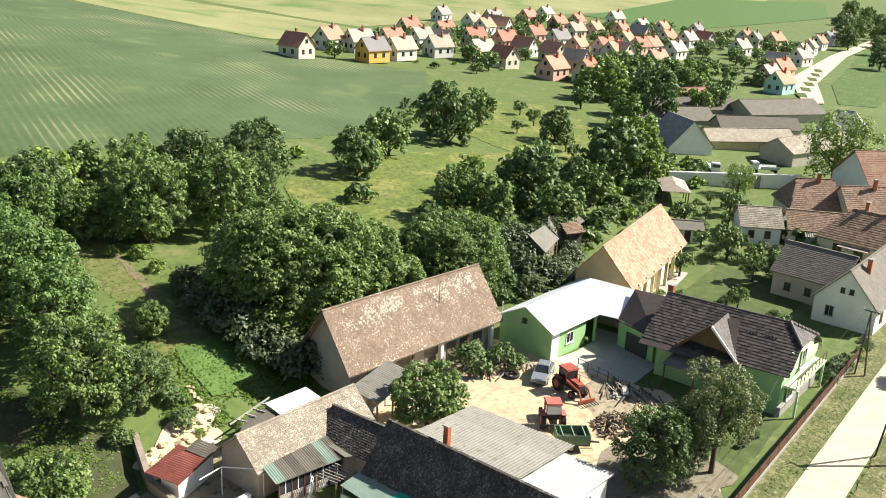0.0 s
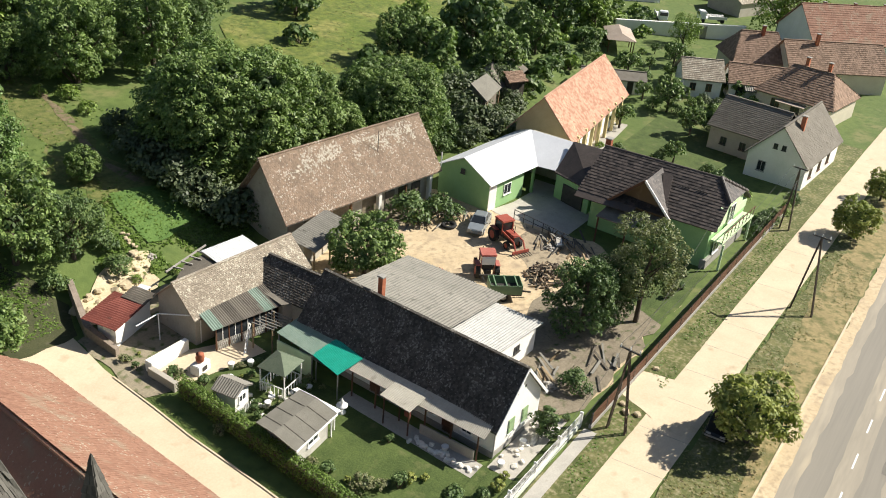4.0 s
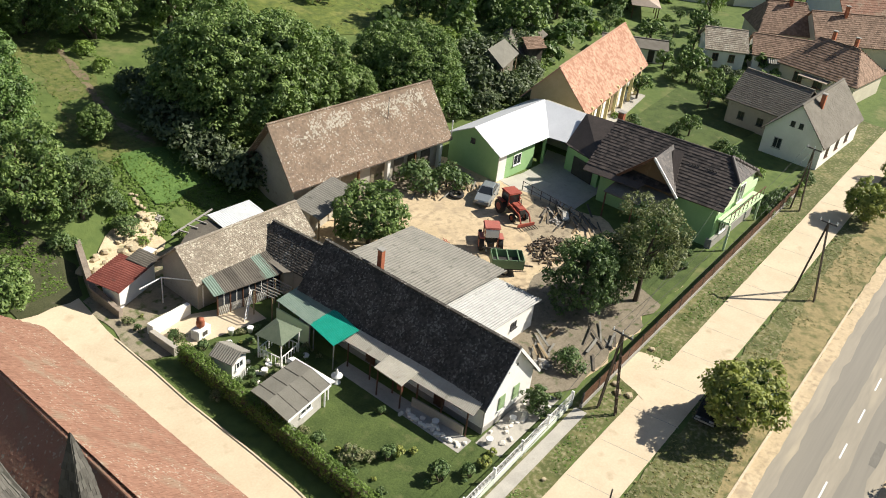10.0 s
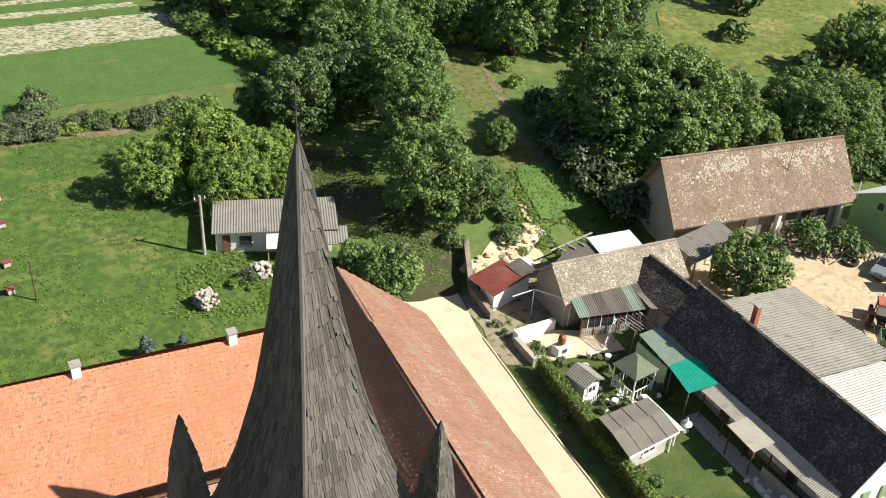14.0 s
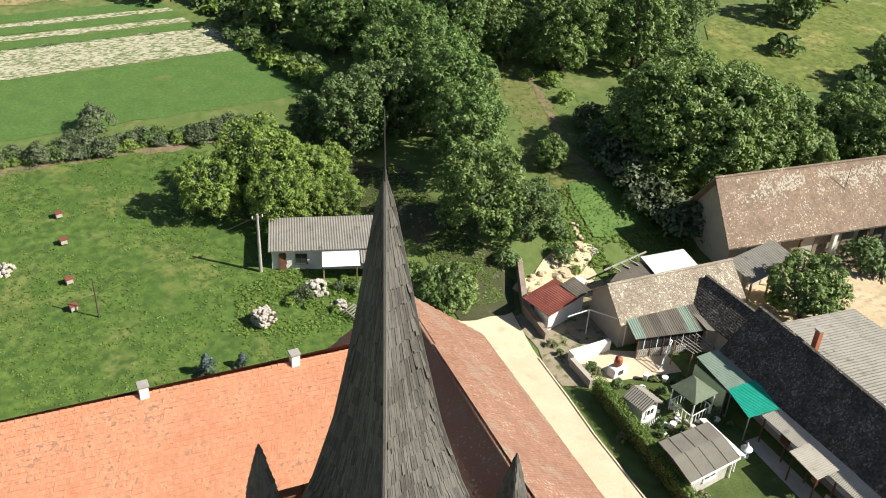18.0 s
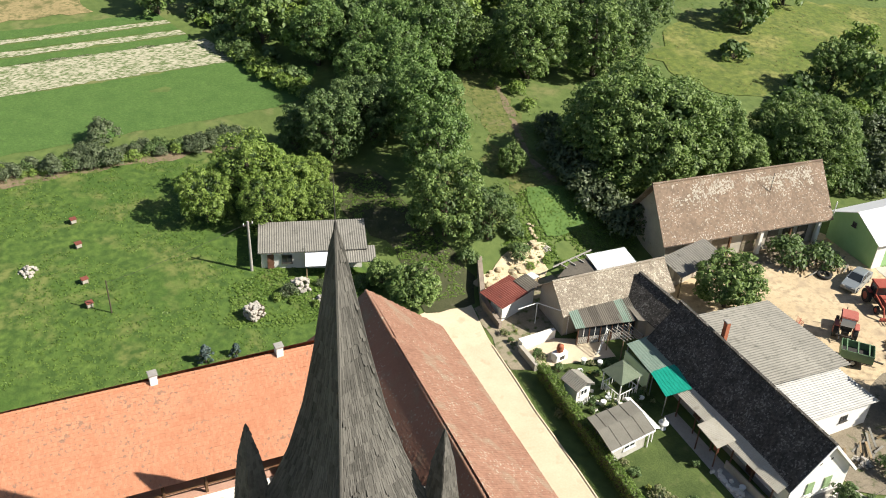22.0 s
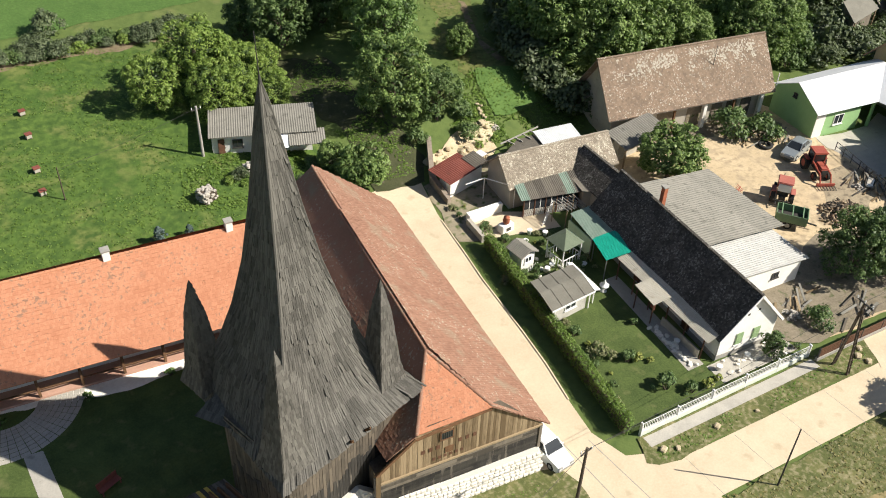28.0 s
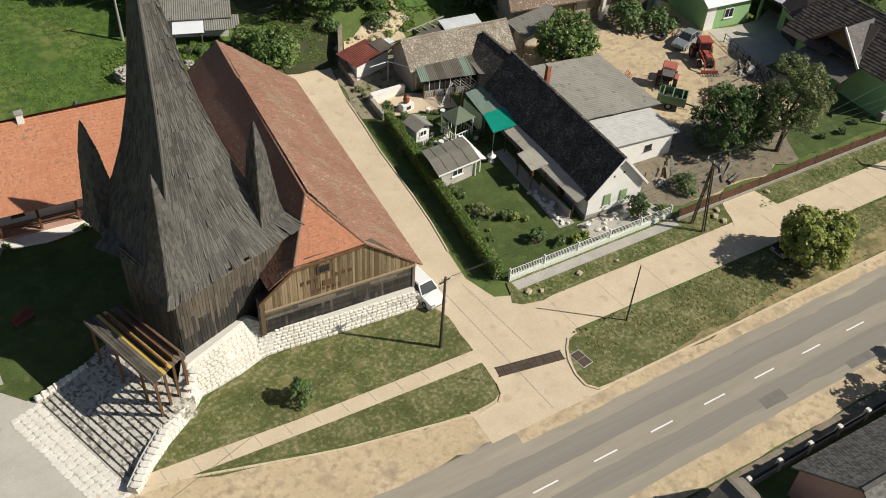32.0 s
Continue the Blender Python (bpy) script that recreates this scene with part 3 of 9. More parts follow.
def leaf_cloud(name, seed, clumps, leaves, size, material, parent, droop=0.0, flat=1.0, lift=0.3, tall=0.8):
    """Leaf blades gathered in clumps: each clump (x, y, z, radius)."""
    rng = np.random.RandomState(seed)
    c = np.repeat(np.array(clumps), leaves, 0)
    n = len(c)
    d = rng.normal(size=(n, 3))
    d /= np.linalg.norm(d, axis=1)[:, None]
    d[:, 2] = np.where(rng.rand(n) < 0.7, np.abs(d[:, 2]), d[:, 2])
    p = c[:, :3] + d * (c[:, 3] * rng.uniform(0.72, 1.06, n))[:, None] * np.array([1, 1, tall])
    p[:, 2] -= droop * rng.rand(n) * c[:, 3]
    nrm = d * flat + rng.normal(size=(n, 3)) * (0.5 if flat < 0.3 else 0.26) + np.array([0, 0, lift])
    nrm /= np.linalg.norm(nrm, axis=1)[:, None]
    t = np.cross(nrm, rng.normal(size=(n, 3)))
    t /= np.linalg.norm(t, axis=1)[:, None]
    b = np.cross(nrm, t)
    s = size * rng.uniform(0.6, 1.3, n)[:, None]
    v = np.stack([p - t * s, p - b * s * 0.55 + nrm * s * 0.12, p + t * s, p + b * s * 0.55 + nrm * s * 0.12], 1).reshape(-1, 3)
    me = bpy.data.meshes.new(name)
    me.vertices.add(4 * n)
    me.vertices.foreach_set("co", v.ravel().astype(np.float32))
    me.loops.add(4 * n)
    me.loops.foreach_set("vertex_index", np.arange(4 * n, dtype=np.int32))
    me.polygons.add(n)
    me.polygons.foreach_set("loop_start", np.arange(0, 4 * n, 4, dtype=np.int32))
    me.materials.append(material)
    me.update()
    me.validate()
    ob = new(name, me)
    ob.parent = parent
    return ob


def make_tree(name, label, seed, H, R, trunk_h, material, clumps=70, leaves=46, size=0.24, shape=1.0, category="tree", low=0.15, limbs=7, conic=0.0, parted=0.0, tall=0.95, lump=(0.13, 0.22), girth=1.0, lobes=0):
    """Tapered trunk, limbs and a crown of leaf clumps with an uneven outline."""
    rng = np.random.RandomState(seed)
    t = thing(name, 0, 0, 0, 0, label, category)
    bm = bmesh.new()
    r0 = (0.035 * H + 0.03) * girth
    pts = [Vector((0, 0, -0.3))]
    for k in range(1, 5):
        pts.append(Vector((rng.normal() * 0.025 * H * k / 4, rng.normal() * 0.025 * H * k / 4, H * 0.8 * k / 4)))
    for k in range(4):
        tube(bm, pts[k], pts[k + 1], r0 * (1 - k / 4.4), r0 * (1 - (k + 1) / 4.4), 7)
    part("trunk", bm, BARK, t)
    bm = bmesh.new()
    cz, rz = trunk_h + (H - trunk_h) * 0.5, (H - trunk_h) * 0.5
    for k in range(limbs):
        a = 2 * math.pi * k / limbs + rng.uniform(-0.4, 0.4)
        z0 = trunk_h * 0.8 + (H - trunk_h) * 0.55 * k / limbs
        q = Vector((math.cos(a) * R * 0.72, math.sin(a) * R * 0.72, z0 + (H - z0) * 0.45))
        tube(bm, (0, 0, z0), q, r0 * 0.4, r0 * 0.1, 5)
    part("branching", bm, BARK, t)
    cl = []
    if lobes:
        centres = []
        for k in range(lobes):
            u = -0.95 + 1.9 * (k + 0.5) / lobes
            ang = k * 2.39996 + rng.uniform(-0.35, 0.35)
            ring = math.sqrt(max(0.0, 1 - u * u)) ** shape
            if u < 0:
                ring = max(ring, 0.84)
            if conic:
                ring = ring * (1 - conic) + conic * (1 - u) / 2
            far = rng.uniform(0.5, 0.64)
            centres.append((Vector((math.cos(ang) * ring * far * R, math.sin(ang) * ring * far * R, cz + u * far * rz * 1.05)), R * rng.uniform(0.25, 0.38)))
        middle = Vector((0, 0, cz - 0.5 * rz))
        tries = 0
        while len(cl) < clumps and tries < clumps * 12:
            tries += 1
            c, lr = centres[rng.randint(lobes)]
            d = Vector(rng.normal(size=3)).normalized()
            if d.dot((c - middle).normalized()) < -0.25:
                continue
            q = c + Vector((d.x, d.y, d.z * tall)) * lr * rng.uniform(0.78, 1.14)
            if any((q - c2).length < r2 * 0.82 for c2, r2 in centres) or rng.rand() < parted:
                continue
            cl.append((q.x, q.y, max(q.z, 0.3), R * rng.uniform(*lump)))
        leaf_cloud("crown", seed, cl, leaves, size, material, t, tall=0.85, lift=0.35)
        # Inner leaves fill the lobes, coloured dark for the shade between clumps.
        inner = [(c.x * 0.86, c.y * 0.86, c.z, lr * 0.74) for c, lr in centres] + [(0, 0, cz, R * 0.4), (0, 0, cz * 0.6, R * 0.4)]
        leaf_cloud("inner_leaves", seed + 1, inner, 90, R * 0.046, LEAF_INNER_SHADE, t, tall=0.9, lift=0.1)
        return t
    for k in range(clumps):
        u = rng.uniform(-0.95, 1)
        a = rng.uniform(0, 2 * math.pi)
        wob = 1 + 0.22 * math.sin(3 * a + seed) + 0.16 * math.sin(5 * a + 2 * u + seed * 2)
        prof = math.sqrt(max(0.0, 1 - u * u)) ** shape
        if u < -0.15:
            prof = max(prof, 0.78)
        if conic:
            prof = prof * (1 - conic) + conic * (1 - u) / 2
        rad = rng.uniform(0.62, 0.95) * prof * wob
        cr = R * rng.uniform(*lump)
        if rng.rand() < parted:
            continue
        cl.append((math.cos(a) * rad * R, math.sin(a) * rad * R, cz + u * rz * 0.9, cr))
    for k in range(clumps // 6):
        cl.append((rng.normal() * R * 0.25, rng.normal() * R * 0.25, cz + rng.uniform(-0.5, 0.5) * rz, R * 0.26))
    leaf_cloud("crown", seed, cl, leaves, size, material, t, tall=tall)
    return t


def shrub(name, label, seed, H, R, material, clumps=22, leaves=40, size=0.2, category="shrub"):
    rng = np.random.RandomState(seed)
    t = thing(name, 0, 0, 0, 0, label, category)
    bm = bmesh.new()
    for k in range(5):
        a = k * 1.26 + rng.rand()
        tube(bm, (0, 0, -0.15), (math.cos(a) * R * 0.5, math.sin(a) * R * 0.5, H * 0.7), 0.05, 0.015, 5)
    part("stem", bm, BARK, t)
    cl = []
    for k in range(clumps):
        a, q = rng.uniform(0, 2 * math.pi), rng.uniform(0.1, 1) ** 0.6
        wob = 1 + 0.25 * math.sin(3 * a + seed)
        cl.append((math.cos(a) * q * R * 0.8 * wob, math.sin(a) * q * R * 0.8 * wob, H * (0.22 + 0.6 * (1 - q * q) * rng.uniform(0.6, 1.1)), R * rng.uniform(0.2, 0.34)))
    leaf_cloud("foliage", seed, cl, leaves, size, material, t)
    return t


def place(ob, x, y, s=1.0, rz=0.0, sz=None, z=None):
    z = height(x, y) if z is None else z
    return pose(x, y, z, 0, 0, rz) @ Matrix.Diagonal((s, s, sz or s, 1))


def plant(ob, spots, first=True):
    """Put the thing at the first spot and copies at the rest: spots of x, y, scale, turn."""
    for i, (x, y, s, r) in enumerate(spots):
        m = place(ob, x, y, s, r)
        if i == 0:
            ob.matrix_basis = m
        else:
            copy_thing_scaled(ob, m)


def copy_thing_scaled(ob, m):
    sc = ob.scale.copy()
    ob.scale = (1, 1, 1)
    c = copy_thing(ob, m)
    ob.scale = sc
    return c


def roof_plane(parent, pts, material, name="roof_slope", tw=0.33, th=0.38, thick=0.1, tiles=True, seed=1, label="", rib=None, lift=0.05, rib_amp=0.045, laps=1):
    """A roof slope over a planar outline; the first edge is the eave. Tiles, or ribs, lie on it as real geometry."""
    p = [Vector(q) for q in pts]
    a = (p[1] - p[0]).normalized()
    n = (p[1] - p[0]).cross(p[-1] - p[0]).normalized()
    if n.z < 0:
        n = -n
    u = n.cross(a).normalized()
    bm = bmesh.new()
    top = [bm.verts.new(q) for q in p]
    bot = [bm.verts.new(q - n * thick) for q in p]
    bm.faces.new(top)
    bm.faces.new(list(reversed(bot)))
    for i in range(len(p)):
        k = (i + 1) % len(p)
        bm.faces.new((top[i], bot[i], bot[k], top[k]))
    slab = part(name, bm, material, parent, label)
    q2 = [((q - p[0]).dot(a), (q - p[0]).dot(u)) for q in p]
    if sum(v[1] for v in q2) < 0:
        u = -u
        q2 = [(v[0], -v[1]) for v in q2]
    x0, x1, y1 = min(v[0] for v in q2), max(v[0] for v in q2), max(v[1] for v in q2)

    def inside(px, py):
        px += x0
        c = False
        for (ax, ay), (bx, by) in zip(q2, q2[1:] + q2[:1]):
            if (ay > py) != (by > py) and px < (bx - ax) * (py - ay) / (by - ay) + ax:
                c = not c
        return c

    if tiles:
        nx, ny = max(1, round((x1 - x0) / tw)), max(1, round(y1 / th))
        tile_grid("tiles", slab, p[0] + a * x0 + n * 0.006, a, u, nx, ny, (x1 - x0) / nx, y1 / ny, material, keep=inside, seed=seed, thick=lift)
    if rib:
        step = 0.05 if laps > 1 else 0.0
        for k in range(laps):
            low = p[0] + a * x0 + u * (k * y1 / laps) + n * (rib_amp + 0.015 + step)
            run = u * (y1 / laps + step * 2) - n * step
            ribs("corrugation", slab, low, a, run, x1 - x0, run.length, rib, rib_amp, material)
    return slab


def prism(name, parent, material, outline, z0, z1, label=""):
    """An upright block on a ground outline; z1 may be a list, one height a corner."""
    bm = bmesh.new()
    tops = z1 if isinstance(z1, (list, tuple)) else [z1] * len(outline)
    lo = [bm.verts.new((x, y, z0)) for x, y in outline]
    hi = [bm.verts.new((x, y, z)) for (x, y), z in zip(outline, tops)]
    bm.faces.new(list(reversed(lo)))
    bm.faces.new(hi)
    for i in range(len(lo)):
        k = (i + 1) % len(lo)
        bm.faces.new((lo[i], lo[k], hi[k], hi[i]))
    return part(name, bm, material, parent, label)


def ridge_cap(parent, a, b, material, w=0.28):
    """One row of half-round ridge tiles, as a continuous stepped tube."""
    a, b = Vector(a), Vector(b)
    n = max(1, int((b - a).length / 0.4))
    d = (b - a).normalized()
    s = d.cross(Vector((0, 0, 1))).normalized()
    u = s.cross(d).normalized()
    vs, fs = [], []
    rings = []
    for k in range(n):
        rings += [(k / n, 0.42), ((k + 0.97) / n, 0.52)]
    for f, r in rings:
        c = a.lerp(b, f) - u * 0.04
        for i in range(7):
            g = math.pi * i / 6
            vs.append(c + s * (math.cos(g) * w * r) + u * (math.sin(g) * w * r))
    for k in range(len(rings) - 1):
        for i in range(6):
            q = k * 7 + i
            fs.append((q, q + 1, q + 8, q + 7))
    return mesh_ob("ridge_cap", vs, fs, material, parent)


def post(parent, x, y, z0, z1, w, material, name="post"):
    return boxpart(name, parent, material, x - w / 2, x + w / 2, y - w / 2, y + w / 2, z0, z1, bevel=w * 0.1)


# ---- land ----
def axis(lo, hi, step, far, grow=1.28):
    v = list(np.arange(lo, hi + 0.01, step))
    d, a = step, lo
    left = []
    while a > -far:
        d *= grow
        a -= d
        left.append(a)
    d, a = step, hi
    right = []
    while a < far:
        d *= grow
        a += d
        right.append(a)
    return left[::-1] + v + right


xs, ys = axis(-60, 140, 2.0, 3500), axis(-45, 130, 2.0, 3500)
gv = [(x, y, height(x, y) + (0.06 * noise.noise((x * 0.15, y * 0.15, 0)) if y > 48 else 0)) for y in ys for x in xs]
nx = len(xs)
gf = [(j * nx + i, j * nx + i + 1, (j + 1) * nx + i + 1, (j + 1) * nx + i) for j in range(len(ys) - 1) for i in range(nx - 1)]
tagged(mesh_ob("ground", gv, gf, GRASS, smooth=True), "rough green grassland rising to low hills", "ground", kind="structure")



def row_crop(name, a, b, soil, turn, pitch, cover, patch=0.035, amp=0.42):
    """Crop in drilled rows: soil shows between them where the stand is thin."""
    m = mat(name, a, b, scale=0.05, fine=1.4, bump=0.8, c=(0.115, 0.165, 0.055), stain=0.36, contrast=0.13)
    nt = m.node_tree
    n, l = nt.nodes, nt.links
    bsdf = n["Principled BSDF"]
    green = bsdf.inputs["Base Color"].links[0].from_socket
    geo, mp, wv = n.new("ShaderNodeNewGeometry"), n.new("ShaderNodeMapping"), n.new("ShaderNodeTexWave")
    mp.inputs["Rotation"].default_value = (0, 0, radians(turn))
    wv.inputs["Scale"].default_value = 2 * math.pi / (20 * pitch)
    wv.inputs["Distortion"].default_value, wv.inputs["Detail Scale"].default_value = 0.9, 0.6
    l.new(geo.outputs["Position"], mp.inputs[0])
    l.new(mp.outputs[0], wv.inputs[0])
    thin, rp, ad = n.new("ShaderNodeTexNoise"), n.new("ShaderNodeValToRGB"), n.new("ShaderNodeMath")
    thin.inputs["Scale"].default_value, thin.inputs["Detail"].default_value = patch, 6
    l.new(geo.outputs["Position"], thin.inputs["Vector"])
    ad.operation = "MULTIPLY_ADD"
    ad.inputs[1].default_value = amp
    l.new(wv.outputs["Fac"], ad.inputs[0])
    l.new(thin.outputs[0], ad.inputs[2])
    rp.color_ramp.elements[0].position, rp.color_ramp.elements[1].position = cover - 0.05, cover + 0.1
    l.new(ad.outputs[0], rp.inputs[0])
    rw = n.new("ShaderNodeMath")
    rw.operation = "MULTIPLY"
    rw.inputs[1].default_value = 0.3
    l.new(wv.outputs["Fac"], rw.inputs[0])
    faint = n.new("ShaderNodeMix")
    faint.data_type = "RGBA"
    l.new(rw.outputs[0], faint.inputs[0])
    l.new(green, faint.inputs[6])
    faint.inputs[7].default_value = (*(0.45 * v + 0.03 for v in soil), 1)
    mx = n.new("ShaderNodeMix")
    mx.data_type = "RGBA"
    l.new(rp.outputs[0], mx.inputs[0])
    l.new(faint.outputs[2], mx.inputs[6])
    mx.inputs[7].default_value = (*soil, 1)
    l.new(mx.outputs[2], bsdf.inputs["Base Color"])
    return m


ROW_CROP = row_crop("row_crop", (0.048, 0.088, 0.027), (0.082, 0.134, 0.046), (0.23, 0.22, 0.12), 21.0, 1.5, 0.90, amp=0.34)

CONCRETE_GREY = mat("court_concrete", (0.42, 0.39, 0.33), (0.53, 0.50, 0.43), scale=0.5, fine=7, bump=0.2, c=(0.33, 0.31, 0.26), stain=0.3)
sheet("road", [(-400, -12.4), (95, -12.4), (400, -40), (400, -49), (95, -21.6), (-400, -21.6)], 0.02, ASPHALT, "worn grey two-lane asphalt road", "road")
sheet("lane", [(-8.8, 1.6), (-3.0, 1.8), (-2.1, -1.0), (-0.6, -1.6), (1.5, -2.4), (1.5, -7.6), (0.6, -8.6), (0.3, -10.0), (0.3, -12.6), (-9.8, -12.6), (-9.8, -9.6), (-8.0, -9.0), (-7.6, -4.8), (-7.2, 0.1), (-8.8, 0.9)], 0.03, CONCRETE, "pale concrete lane mouth", "road")
sheet("lane_upper", [(-8.8, 1.6), (-3.0, 1.8), (-2.65, 5.0), (-2.05, 9.0), (-1.65, 13.0), (-1.15, 20.0), (0.1, 30.3), (1.0, 35.0), (-1.5, 35.9), (-4.4, 35.2), (-5.6, 29.5), (-6.6, 20)], 0.07, CONCRETE, "pale sandy concrete lane beside the church", "road", drape=True, cell=2.0)
sheet("street", [(-0.5, -3.0), (95, -4.0), (200, -6), (200, -9), (95, -7.6), (-0.2, -6.8)], 0.026, CONCRETE, "pale narrow concrete service street", "road")
sheet("layby", [(-60, -3.0), (-32.2, -4.4), (-19.2, -8.1), (-9.2, -10.2), (-8.6, -12.5), (-60, -12.5)], 0.022, SAND, "sandy roadside parking strip", "road", rag=0.5)
DUSTY = mat("dusty_asphalt", (0.25, 0.225, 0.18), (0.40, 0.35, 0.27), scale=0.8, fine=8, bump=0.15, c=(0.44, 0.375, 0.275), stain=0.34, stretch=(0.05, 0.45, 1), contrast=0.26)
sheet("dust_band", [(-60, -12.5), (95, -12.4), (95, -14.1), (-8, -14.6), (-60, -14.2)], 0.024, DUSTY, "dust-covered edge of the carriageway", "road", rag=0.22)
sheet("far_dust_band", [(-60, -19.3), (95, -19.5), (95, -20.6), (-60, -20.6)], 0.024, DUSTY, "dust-covered far edge of the carriageway", "road", rag=0.22)
sheet("crown_band", [(-60, -16.2), (95, -16.3), (95, -17.9), (-60, -17.8)], 0.0225, DUSTY, "pale worn band along the centre line", "road", rag=0.15)
sheet("road_shoulder", [(-8, -12.3), (95, -12.3), (95, -13.3), (-8, -13.6)], 0.028, SAND, "dusty edge of the asphalt", "road", rag=0.16)
sheet("far_shoulder", [(-60, -20.3), (95, -20.3), (95, -22.3), (-60, -22.3)], 0.028, SAND, "dusty far edge of the asphalt", "road", rag=0.18)
sheet("verge_middle", [(1.2, -7.2), (2.4, -7.1), (95, -7.7), (200, -9.2), (200, -20), (95, -12.3), (1.0, -12.45), (-0.4, -12.25), (-1.0, -11.6), (-1.05, -10.6), (-0.7, -9.2), (-0.1, -8.2), (0.5, -7.5)], 0.04, VERGE, "sparse grass verge between the street and the road", "grass", rag=0.35)
sheet("verge_dry", [(7, -12.1), (14, -11.7), (21, -11.2), (30, -10.2), (38, -9.3), (48, -8.7), (95, -9.3), (95, -12.25), (7, -12.3)], 0.05, DRY, "strip of dry straw-coloured grass at the kerb", "grass", rag=0.4)
sheet("verge_house", [(-0.4, -0.2), (95, -0.4), (95, -3.9), (1.2, -2.95), (-0.6, -2.85), (-1.3, -2.2)], 0.04, VERGE, "patchy grass verge in front of the fences", "grass", rag=0.3)
sheet("church_lawn", [(-9, 1.2), (-19.2, 2.0), (-24.5, 0.5), (-27.5, -1.0), (-31.4, -4.1), (-20, -7.7), (-9.4, -9.9), (-7.6, -9.75), (-6.95, -9.2), (-6.75, -8.4), (-6.5, -4.9), (-6.4, -1.2), (-6.9, 0.2)], 0.035, VERGE, "sloping thin lawn in front of the church", "grass", rag=0.25)
sheet("yard", [(16.5, 2.0), (20, 0.6), (38, 0.6), (44, 12), (44, 27), (43, 33), (20, 33), (19, 20), (16.8, 10)], 0.02, SAND, "sandy farmyard churned by wheels", "yard", rag=0.8)
# Soil near the gate trees; their shade is put into its darker brown.
sheet("yard_shade", [(16.6, 2.0), (19, 0.6), (36, 0.6), (38, 9), (30, 11), (24, 9), (16.8, 8)], 0.028, SOIL_AND_SHADE, "bare brown soil by the gate, darkened for shade", "yard", rag=0.9)
sheet("green_lawn", [(34, 0.6), (46, 0.6), (46, 5), (40, 7), (36, 4)], 0.03, LAWN, "small front lawn of the green house", "lawn", rag=0.4)
sheet("court_concrete", [(43.4, 14.6), (54, 14.6), (54, 24), (50.5, 22.6), (43.0, 22.8)], 0.034, PAVING, "grey concrete forecourt", "paving")
sheet("garden_lawn", [(-0.4, 0.4), (17.2, 0.3), (16.5, 3), (9, 3), (9.2, 24), (1.8, 24.5)], 0.03, LAWN, "mown garden lawn behind the fence", "lawn", rag=0.2)
sheet("patio", [(1.9, 24.6), (9.3, 23.0), (9.6, 25.5), (5.5, 27.6), (2.3, 27.8)], 0.045, CONCRETE, "pale concrete patio", "paving")
sheet("house_walk", [(7.4, 3.2), (9.0, 3.2), (9.6, 15), (8.3, 15)], 0.045, PAVING, "concrete path along the farmhouse", "paving")
sheet("front_walk", [(9.0, 0.9), (17.0, 0.9), (16.6, 2.9), (9.0, 2.9)], 0.045, PAVING, "paved strip before the gable", "paving")
sheet("fence_walk", [(0.0, -0.35), (17, -0.4), (17, -1.35), (0.0, -1.3)], 0.055, PAVING, "concrete footpath along the white fence", "paving")
sheet("church_walk", [(-34, -3.6), (-20.4, -4.5), (-6.4, -4.95), (-6.3, -6.25), (-18.2, -5.8), (-34, -5.0)], 0.05, CONCRETE, "pale concrete footpath below the church", "paving")
sheet("court_lawn", [(-47, 4), (-36, 5.2), (-33, 4.6), (-29, 6.2), (-24, 8), (-21.5, 9.5), (-20, 20.6), (-27, 22.0), (-34, 22.2), (-40, 23.6), (-47, 24)], 0.03, LAWN, "church courtyard lawn", "lawn", rag=0.3)
sheet("gravel_strip", [(-50, 24.2), (-39.6, 23.4), (-34, 21.9), (-31, 21.3), (-27, 21.6), (-22, 20.9), (-22, 22.3), (-27, 23.0), (-34, 23.4), (-50, 25)], 0.05, STONE, "white gravel strip before the gallery", "paving", rag=0.25)
sheet("court_walk", [(-39, 18.6), (-37.7, 18.5), (-37.2, 13), (-37, 8), (-38.3, 8), (-38.6, 13)], 0.045, PAVING, "narrow concrete walk across the courtyard lawn", "paving")
sheet("court_path", [(-60, 9), (-45, 8.8), (-37.4, 7.4), (-36.0, 5.8), (-35.0, 5.2), (-31.4, -4.4), (-33, -4.8), (-60, -4)], 0.032, CONCRETE_GREY, "pale grey paved forecourt of the church", "paving")
sheet("orange_house_lawn", [(60, 10), (84, 8), (86, 22), (62, 21)], 0.03, LAWN, "fenced lawn behind the green house", "lawn")
TRACK = mat("worn_track", (0.115, 0.135, 0.036), (0.195, 0.19, 0.065), scale=0.4, fine=2.4, bump=1.2, c=(0.20, 0.17, 0.085), stain=0.36, contrast=0.13, speck=(0.06, 0.09, 0.02), speck_size=1.6, speck_amount=0.3, speck_soft=0.3)
COTTAGE_RUT = mat("rut_earth", (0.13, 0.10, 0.06), (0.24, 0.185, 0.115), scale=0.9, fine=4, bump=0.8, c=(0.09, 0.12, 0.03), stain=0.45)
sheet("hill_track", [(13, 46), (19, 46), (18.6, 50), (19.4, 55), (21.4, 60), (23.5, 67), (25.5, 76), (21, 77), (18.6, 67), (16, 59), (13, 54)], 0.03, TRACK, "worn grassy track climbing the slope", "path", drape=True, cell=1.2, rag=1.6)
sheet("wheel_rut", [(17.6, 47), (18.4, 47), (18.2, 52), (19.6, 57), (21.8, 63), (23.6, 70), (23.0, 70), (20.9, 63), (18.8, 57.4), (17.4, 52)], 0.05, COTTAGE_RUT, "bare brown rut in the hill track", "path", drape=True, cell=1.2, rag=0.35)
